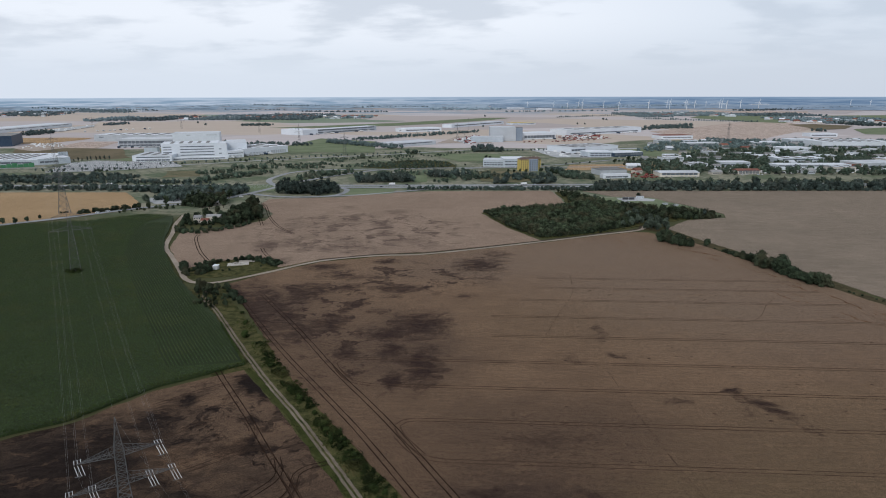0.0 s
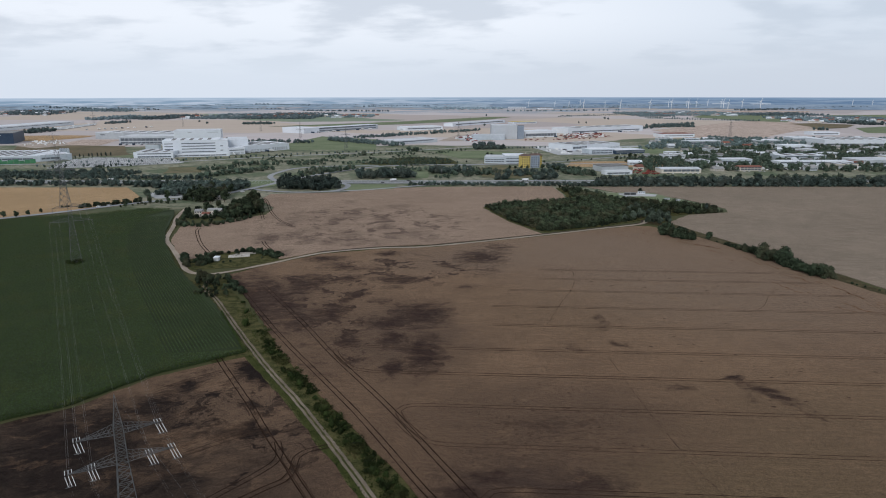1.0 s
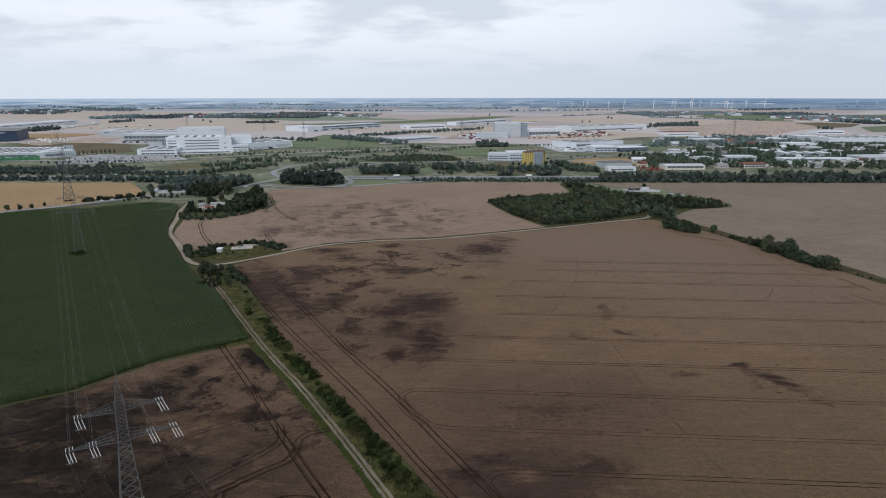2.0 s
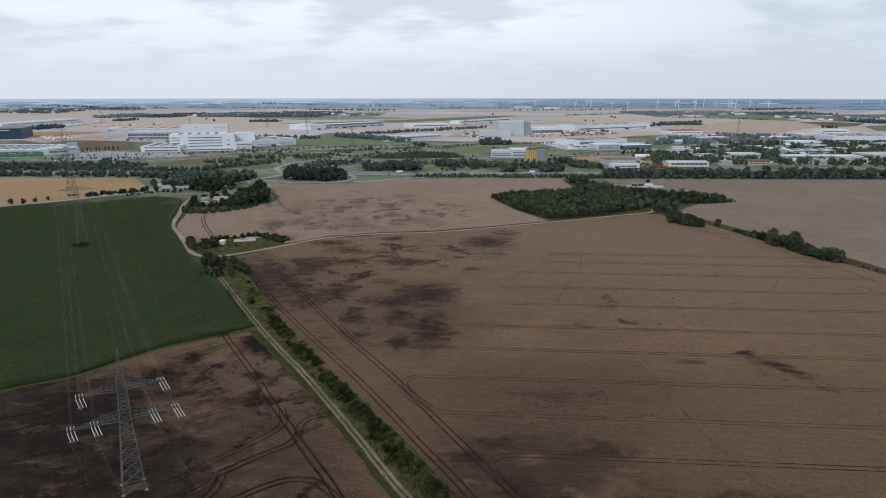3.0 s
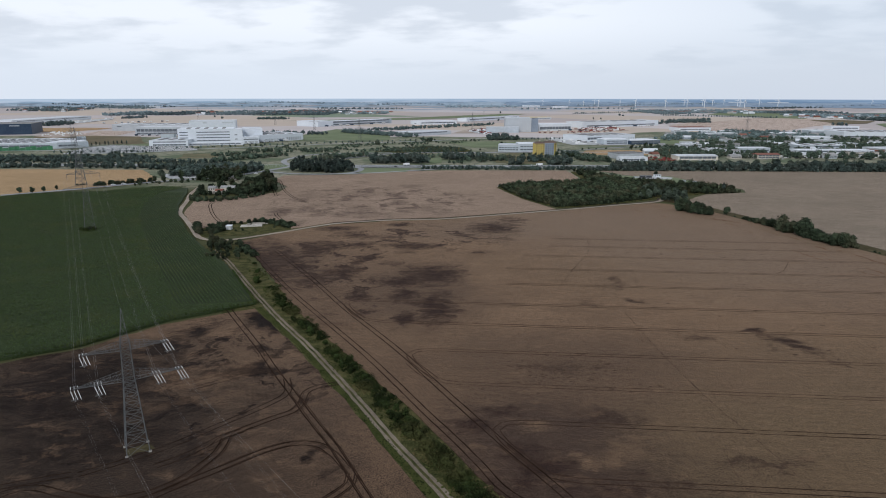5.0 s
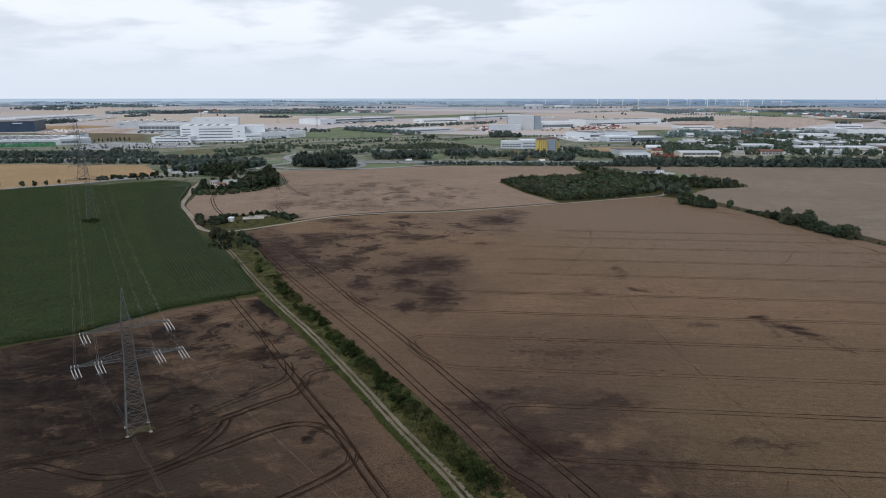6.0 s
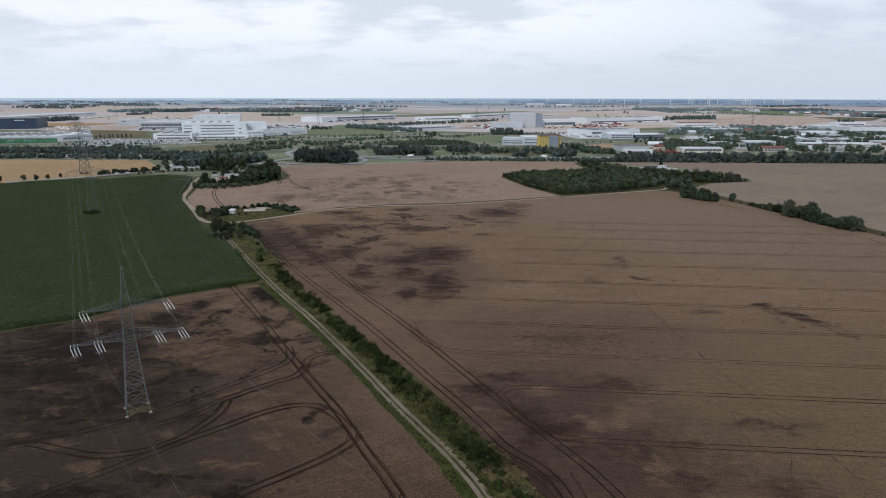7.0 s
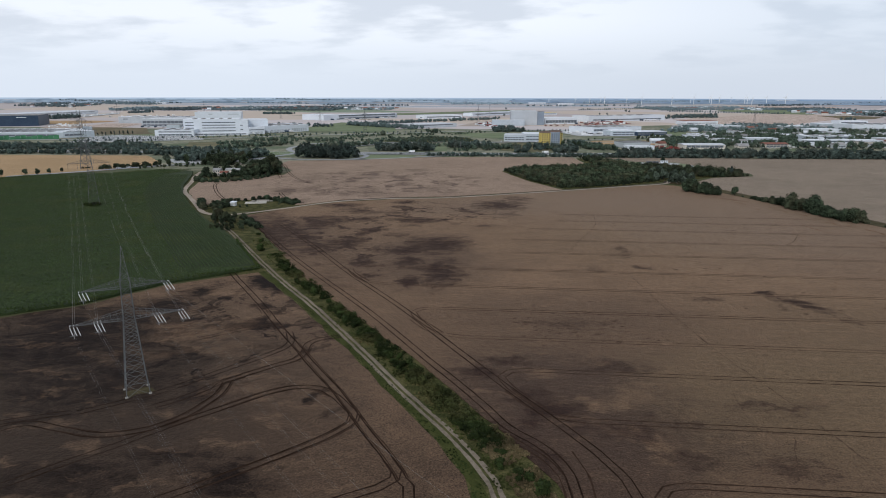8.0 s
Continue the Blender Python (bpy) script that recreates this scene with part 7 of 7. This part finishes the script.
for x, y, t in ((-66, 844, 180), (108, 845, 180), (-440, 846, 180)):
    truck(x, y, t, "white lorry on the motorway")


# lorries at the docks and cars parked among the halls
def semi_trailer(x, y, turn, mat, label):
    root = thing("lorry_trailer", x, y, label, "trailer", "trailers at the docks", turn=turn, z=rise(x, y) + 0.2)
    part("box", Build().box(-6.5, -1.25, 1.1, 6.5, 1.25, 3.9), mat, root)
    part("chassis", Build().box(-6.2, -0.5, 0.7, 6.2, 0.5, 1.1), TYRE, root)
    for u in (-4.6, -3.3, 4.8):
        part("axle", Build().tube((u, -1.2, 0.5), (u, 1.2, 0.5), 0.5, 0.5, 9), TYRE, root)


for x0, y0, x1, y1, n in ((-384, 1258, -322, 1330, 9), (-405, 1218, -386, 1228, 3), (-735, 1462, -600, 1478, 9), (-1150, 2080, -1000, 2260, 12), (262, 1294, 362, 1350, 9), (-395, 1905, -235, 2125, 10), (215, 1690, 300, 1722, 6),
                          (380, 1860, 600, 2010, 10), (-90, 2010, 0, 2070, 5), (690, 1296, 745, 1300, 5), (530, 1004, 640, 1004, 7)):
    across = math.degrees(math.atan2(y1 - y0, x1 - x0)) + 90
    for i in range(n):
        if rng.random() < 0.8:
            t = (i + 0.3 + 0.4 * rng.random()) / n
            semi_trailer(x0 + (x1 - x0) * t, y0 + (y1 - y0) * t - 8, across, rng.choice((CAR_WHITE, CAR_WHITE, GREY, DARK)), "lorry trailer backed up to a loading dock")
for x0, y0, x1, y1, n in ((320, 1215, 385, 1238, 12), (60, 1050, 140, 1052, 10), (440, 945, 475, 946, 6), (320, 920, 370, 922, 7), (580, 1100, 655, 1102, 8), (690, 1290, 745, 1292, 6), (450, 1040, 500, 1040, 6)):
    for i in range(n):
        if rng.random() < 0.75:
            t = (i + 0.2 * rng.random()) / n
            car(x0 + (x1 - x0) * t, y0 + (y1 - y0) * t, 90 + rng.uniform(-5, 5), rng, "cars parked at the halls", "parked beside a business hall")


def mast(x, y, h, name, label):
    root = thing(name, x, y, label, "mast")
    part("pole", Build().tube((0, 0, -0.3), (0, 0, h), 0.35, 0.18, 8), STEEL, root)
    part("head", Build().box(-0.8, -0.8, h - 2.5, 0.8, 0.8, h), STEEL, root)


mast(-4, 880, 12, "lamp_mast", "pale mast beside the motorway")
mast(80, 2040, 42, "radio_mast", "thin tall radio mast behind the halls")
mast(52, 1560, 24, "radio_mast", "thin mast among warehouses")

# goods and vehicles standing about in the yards, too many to count
def yard_goods(name, outlines, count, mat, label, seed, low=1.2, tall=3.6):
    r, b = random.Random(seed), Build()
    for k in range(count):
        corners = outlines[k % len(outlines)]
        x0, x1 = min(c[0] for c in corners), max(c[0] for c in corners)
        y0, y1 = min(c[1] for c in corners), max(c[1] for c in corners)
        x, y = r.uniform(x0, x1), r.uniform(y0, y1)
        if inside(x, y, corners) and not built_on(x, y, 1.0):
            b.box(-r.uniform(1.0, 5.5), -r.uniform(0.9, 1.6), 0.15, r.uniform(1.0, 5.5), r.uniform(0.9, 1.6), r.uniform(low, tall), r.choice((0.5, 2.07)) + r.uniform(-0.1, 0.1), (x, y))
    tagged(part(name, b, mat), label, "yard goods", kind="stuff")


YARDS = [[(187, 1379), (240, 1440), (272, 1400), (348, 1420), (400, 1262), (300, 1215), (213, 1218)], [(23, 1690), (90, 1873), (118, 1798), (118, 1660), (61, 1538)], [(317, 1830), (440, 1900), (450, 1722), (315, 1683)],
         [(-1268, 2021), (-1340, 2286), (-1360, 2560), (-1284, 2399), (-1232, 2110)], [(-947, 1432), (-1000, 1590), (-940, 1600), (-845, 1460)]]
PARK = [[(430, 1190), (520, 1180), (640, 1290), (560, 1330)], [(650, 1050), (900, 1080), (880, 1300), (640, 1240)], [(420, 960), (640, 960), (640, 1000), (430, 1020)], [(500, 1400), (820, 1440), (800, 1560), (540, 1540)]]
yard_goods("stored_goods", YARDS + PARK, 520, CAR_WHITE, "white containers vans and stacked goods in yards", 91)
yard_goods("stored_goods", YARDS[:3] + PARK, 260, CAR_DARK, "dark vans and stacked goods in yards", 92, 1.0, 2.6)
yard_goods("stored_machines", [YARDS[2], YARDS[1]], 150, RED_PAINT, "red machines and crates standing in yards", 93, 1.2, 3.2)

# red farm machines lined up in a yard
for i in range(56):
    t = rng.random()
    x, y = (268 + 44 * t, 912 + rng.uniform(0, 55)) if i < 28 else (197 + 195 * t, 1590 + 90 * t + rng.uniform(-14, 14))
    if x > 308 and y < 968:
        continue
    root = thing("farm_machine", x, y, "red farm machine parked in rows", "farm machine", "red farm machines", turn=rng.uniform(-20, 20))
    part("frame", Build().bar((-3, 0, 1.2), (3, 0, 1.2), 0.5).bar((0, -2.6, 1.4), (0, 2.6, 1.4), 0.4).bar((-2, -1.5, 0.9), (-2, 1.5, 2.6), 0.35).bar((1.5, 1.5, 0.9), (1.5, -1.5, 2.8), 0.35), RED_PAINT, root)
    part("hopper", Build().add([(-0.7, -0.7, 1.3), (0.7, -0.7, 1.3), (0.7, 0.7, 1.3), (-0.7, 0.7, 1.3), (-1.0, -1.0, 2.2), (1.0, -1.0, 2.2), (1.0, 1.0, 2.2), (-1.0, 1.0, 2.2)],
                               [(3, 2, 1, 0), (4, 5, 6, 7), (0, 1, 5, 4), (1, 2, 6, 5), (2, 3, 7, 6), (3, 0, 4, 7)]), RED_PAINT, root)
    for v in (-1.6, 1.6):
        part("wheel", Build().tube((-1, v - 0.2, 0.6), (-1, v + 0.2, 0.6), 0.7, 0.7, 9), TYRE, root)

# young street trees
for k, (x0, y0, x1, y1, n) in enumerate(((-640, 1012, -500, 1034, 14), (-480, 1100, -300, 1200, 18), (-300, 1205, -60, 1318, 22), (-690, 1106, -612, 1182, 16), (109, 1346, 219, 1366, 14),
                                         (-640, 1062, -505, 1080, 12))):
    for i in range(n):
        t = (i + rng.uniform(-0.2, 0.2)) / max(1, n - 1)
        plant(SMALL if k != 3 else POPLAR, x0 + (x1 - x0) * t, y0 + (y1 - y0) * t, rng.uniform(0.75, 1.15) * 0.9, "young dark street tree in a row", "tree", "street trees", rng, z=rise(x0 + (x1 - x0) * t, y0 + (y1 - y0) * t))
for x, y, s in ((78, 1180, 1.0), (85, 1176, 0.9), (296, 1112, 1.0), (330, 1150, 1.2), (340, 1152, 1.0), (352, 1150, 0.7), (160, 952, 1.2), (166, 946, 1.1), (226, 738, 0.8), (150, 985, 1.0), (158, 980, 1.1),
                (100, 985, 0.7), (108, 978, 0.7), (118, 985, 0.7), (126, 978, 0.8)):
    plant(ROUND, x, y, s, "round dark tree standing by itself", "tree", "single trees", rng)


places = []
for k in range(90):
    t = rng.random()
    x, y = ((-470 + 420 * t, 1105 + 215 * t), (-640 + 160 * t, 1000 + 20 * t), (-40 + 240 * t, 1052 + 40 * t), (200 + 240 * t, 1100 + 90 * t), (-380 + 320 * t, 1000 + 180 * t))[k % 5]
    places.append((x + rng.uniform(-14, 14), y + rng.uniform(-14, 14)))
stand("saplings", places, 4.0, 4.2, 0.5, 60, LEAF_MID, "scattered dark saplings on rough grass", 61, 2)
stand("roadside_row", [(924 + 359 * t, 3011 - 338 * t) for t in np.linspace(0, 1, 44)] + [(560 + 480 * t, 3215 + 380 * t) for t in np.linspace(0, 1, 40)], 9.0, 9.0, 1.3, 24, LEAF_HAZE_FAR, "far row of small roadside trees", 62, 1, (5, 3))


def turbine(x, y, h, turn, first=None):
    if first is not None:
        ob = copy_thing(first, pose(x, y, rise(x, y) - 1.0, 0, 0, rng.uniform(-30, 30)))
        ob.scale = (h / 36, h / 36, h / 36)
        return ob
    root = thing("wind_turbine", x, y, "slender white wind turbine on the horizon", "wind turbine", "wind farm", z=rise(x, y) - 1.0, turn=turn)
    part("tower", Build().tube((0, 0, 0), (0, 0, 36), 1.5, 0.9, 10), TURBINE, root)
    part("nacelle", Build().box(-1.0, -2.0, 35.4, 1.0, 2.6, 37.4), TURBINE, root)
    part("hub", Build().tube((0, -3.0, 36.4), (0, -2.0, 36.4), 0.5, 1.0, 8), TURBINE, root)
    for i in range(3):
        a = radians(20 + 120 * i)
        part("blade", Build().bar((0, -2.5, 36.4), (18 * math.sin(a), -2.5, 36.4 + 18 * math.cos(a)), 1.5, 0.5), TURBINE, root)
    return root


first = None
for x, y, h in ((583, 4556, 46), (759, 4533, 44), (844, 4467, 44), (928, 4506, 52), (930, 4400, 56), (1079, 4425, 48), (1150, 4306, 60), (1331, 4267, 60), (1474, 4336, 54), (1475, 4283, 60), (1583, 4306, 56),
                (1559, 4209, 62), (1639, 4290, 56), (1742, 4364, 48), (1783, 4247, 56), (1777, 4197, 60), (1784, 4144, 56), (1881, 4164, 60), (1939, 4043, 66), (2589, 4186, 40), (2684, 4138, 40)):
    made = turbine(x, y, h * 0.74, rng.uniform(-30, 30), first)
    first = first or made

belt("town_trees", [(300, 950), (1100, 930), (1300, 1240), (900, 1420), (560, 1330), (420, 1190), (300, 1090)], 13, 8.5, 0.95, 60, LEAF_MID, "garden and street trees of the business park", 18, built_on, 2, (6, 3))
belt("town_trees", [(400, 1330), (900, 1430), (1300, 1560), (900, 1640), (520, 1560)], 16, 8.5, 1.0, 50, LEAF_HAZE_FAR, "street trees of the business park", 19, built_on, 2, (5, 3))


# ---- far country: woods, tree lines and halls, too many to count ----
def far_wood(x, y, long, deep, h, seed, mat):
    corners = [(x - long / 2, y - deep / 2), (x + long / 2, y - deep / 2 + long * 0.02), (x + long / 2, y + deep / 2), (x - long / 2, y + deep / 2)]
    gap = 15 if y < 2900 else (19 if y < 3700 else 25)
    return belt("far_trees", corners, gap, h, gap * 0.27, 12 if y < 3200 else 6, mat, "distant dark line of trees between fields", seed, None, 1, (5, 3))


WOODS_LEFT = [(-2275, 3652, 314, 365, 9), (-1543, 3076, 100, 403, 9), (-1440, 3077, 70, 272, 8), (-1324, 3173, 145, 489, 9), (-1052, 3289, 246, 611, 8), (-774, 3351, 333, 750, 9), (-461, 3331, 228, 313, 7),
              (-1285, 2590, 44, 141, 7), (-712, 2502, 107, 82, 6), (-1223, 1969, 43, 141, 11), (-2180, 4120, 800, 60, 5), (-1478, 4670, 260, 103, 6), (-997, 4762, 784, 119, 4), (-620, 4145, 559, 60, 6),
              (-2044, 3970, 380, 201, 8), (-1205, 4293, 440, 31, 5), (-334, 4631, 472, 71, 8)]
WOODS_RIGHT = [(155, 4409, 482, 172, 8), (1063, 3545, 180, 598, 9), (790, 2264, 142, 105, 8), (1363, 3633, 461, 489, 8), (1780, 3528, 397, 326, 7), (1590, 2821, 184, 584, 9), (1569, 2493, 91, 257, 9),
               (1858, 2740, 122, 768, 9), (1182, 2054, 38, 39, 7), (1278, 4498, 964, 120, 8), (2180, 4020, 800, 90, 5), (753, 4150, 728, 33, 6)]
# Farther woods take a leaf colour with more haze in it.
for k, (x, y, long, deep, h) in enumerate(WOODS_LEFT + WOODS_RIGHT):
    far_wood(x, y, long, deep, h, 200 + k, LEAF_HAZE_FAR if y < 2550 else (LEAF_HAZE_DISTANT if y < 4300 else LEAF_HAZE_HORIZON))
stand("far_field_trees", [(515, 2507), (548, 2529), (716, 2924), (729, 2924), (1260, 2674), (215, 3375), (144, 2350), (58, 2394), (28, 2354), (-1010, 2700), (-900, 2480)], 9.0, 10.0, 1.6, 30, LEAF_HAZE_FAR,
      "lone trees standing in far fields", 63, 1, (5, 3))
# wooded hills on the horizon: one uneven canopy with clearings, haze in its colour
def horizon_woods(seed, a0, a1, mat):
    r = random.Random(seed)
    b, steps, turns = Build(), 13, int((a1 - a0) * 4)
    kept = {}
    for k in range(turns):
        a = a0 + (a1 - a0) * k / turns
        for i in range(steps):
            gap = math.sin(a * 0.9 + i * 0.8) + math.sin(a * 2.3 - i * 1.7 + 2.0) + 0.5 * math.sin(a * 6.1 + i * 2.9)
            kept[k, i] = gap < 0.95 + 0.9 * max(-0.6, min(1.0, a / 20))
    pts = []
    for k in range(turns + 1):
        a = radians(a0 + (a1 - a0) * k / turns)
        for i in range(steps + 1):
            d = 4540 + 400 * i / steps + r.uniform(-8, 8)
            x, y = d * math.sin(a), d * math.cos(a)
            closed = all(kept.get((k + u, i + v)) for u in (-1, 0) for v in (-1, 0))
            pts.append((x, y, rise(x, y) + (r.uniform(5.0, 9.0) if closed else 1.5)))
    w = steps + 1
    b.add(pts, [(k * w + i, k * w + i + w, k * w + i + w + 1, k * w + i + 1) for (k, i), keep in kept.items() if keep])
    tagged(part("horizon_woods", b, mat), "wooded canopy on the horizon, haze put into its blue colour", "woods", kind="stuff")


# Canopy added in place of hazed land; its blue tones carry the haze.
horizon_woods(31, -41, 4, plain("pale_haze_canopy", (0.24, 0.315, 0.40), (0.38, 0.46, 0.54), 0.012, 0.003, 0.9, 0.0, 0.05))
horizon_woods(32, 4, 41, plain("deep_haze_canopy", (0.175, 0.245, 0.335), (0.30, 0.37, 0.46), 0.012, 0.003, 0.9, 0.0, 0.05))
for k, (x, y, wide) in enumerate(((-2192, 4089, 82), (-1911, 4026, 64), (-2230, 3577, 60), (437, 4464, 115), (619, 4338, 99), (1877, 4580, 91), (2099, 4483, 123), (-976, 3610, 44), (-841, 3697, 33), (-140, 2047, 53), (1444, 3314, 39))):
    hall("far_hall", x, y, x + wide, y + 4, 40, 8, WHITE, ROOF_WHITE, "distant low white hall between fields", "hall", [(0.05, 0.95, 3, 5, 6)], (), 0, 0, "distant halls")
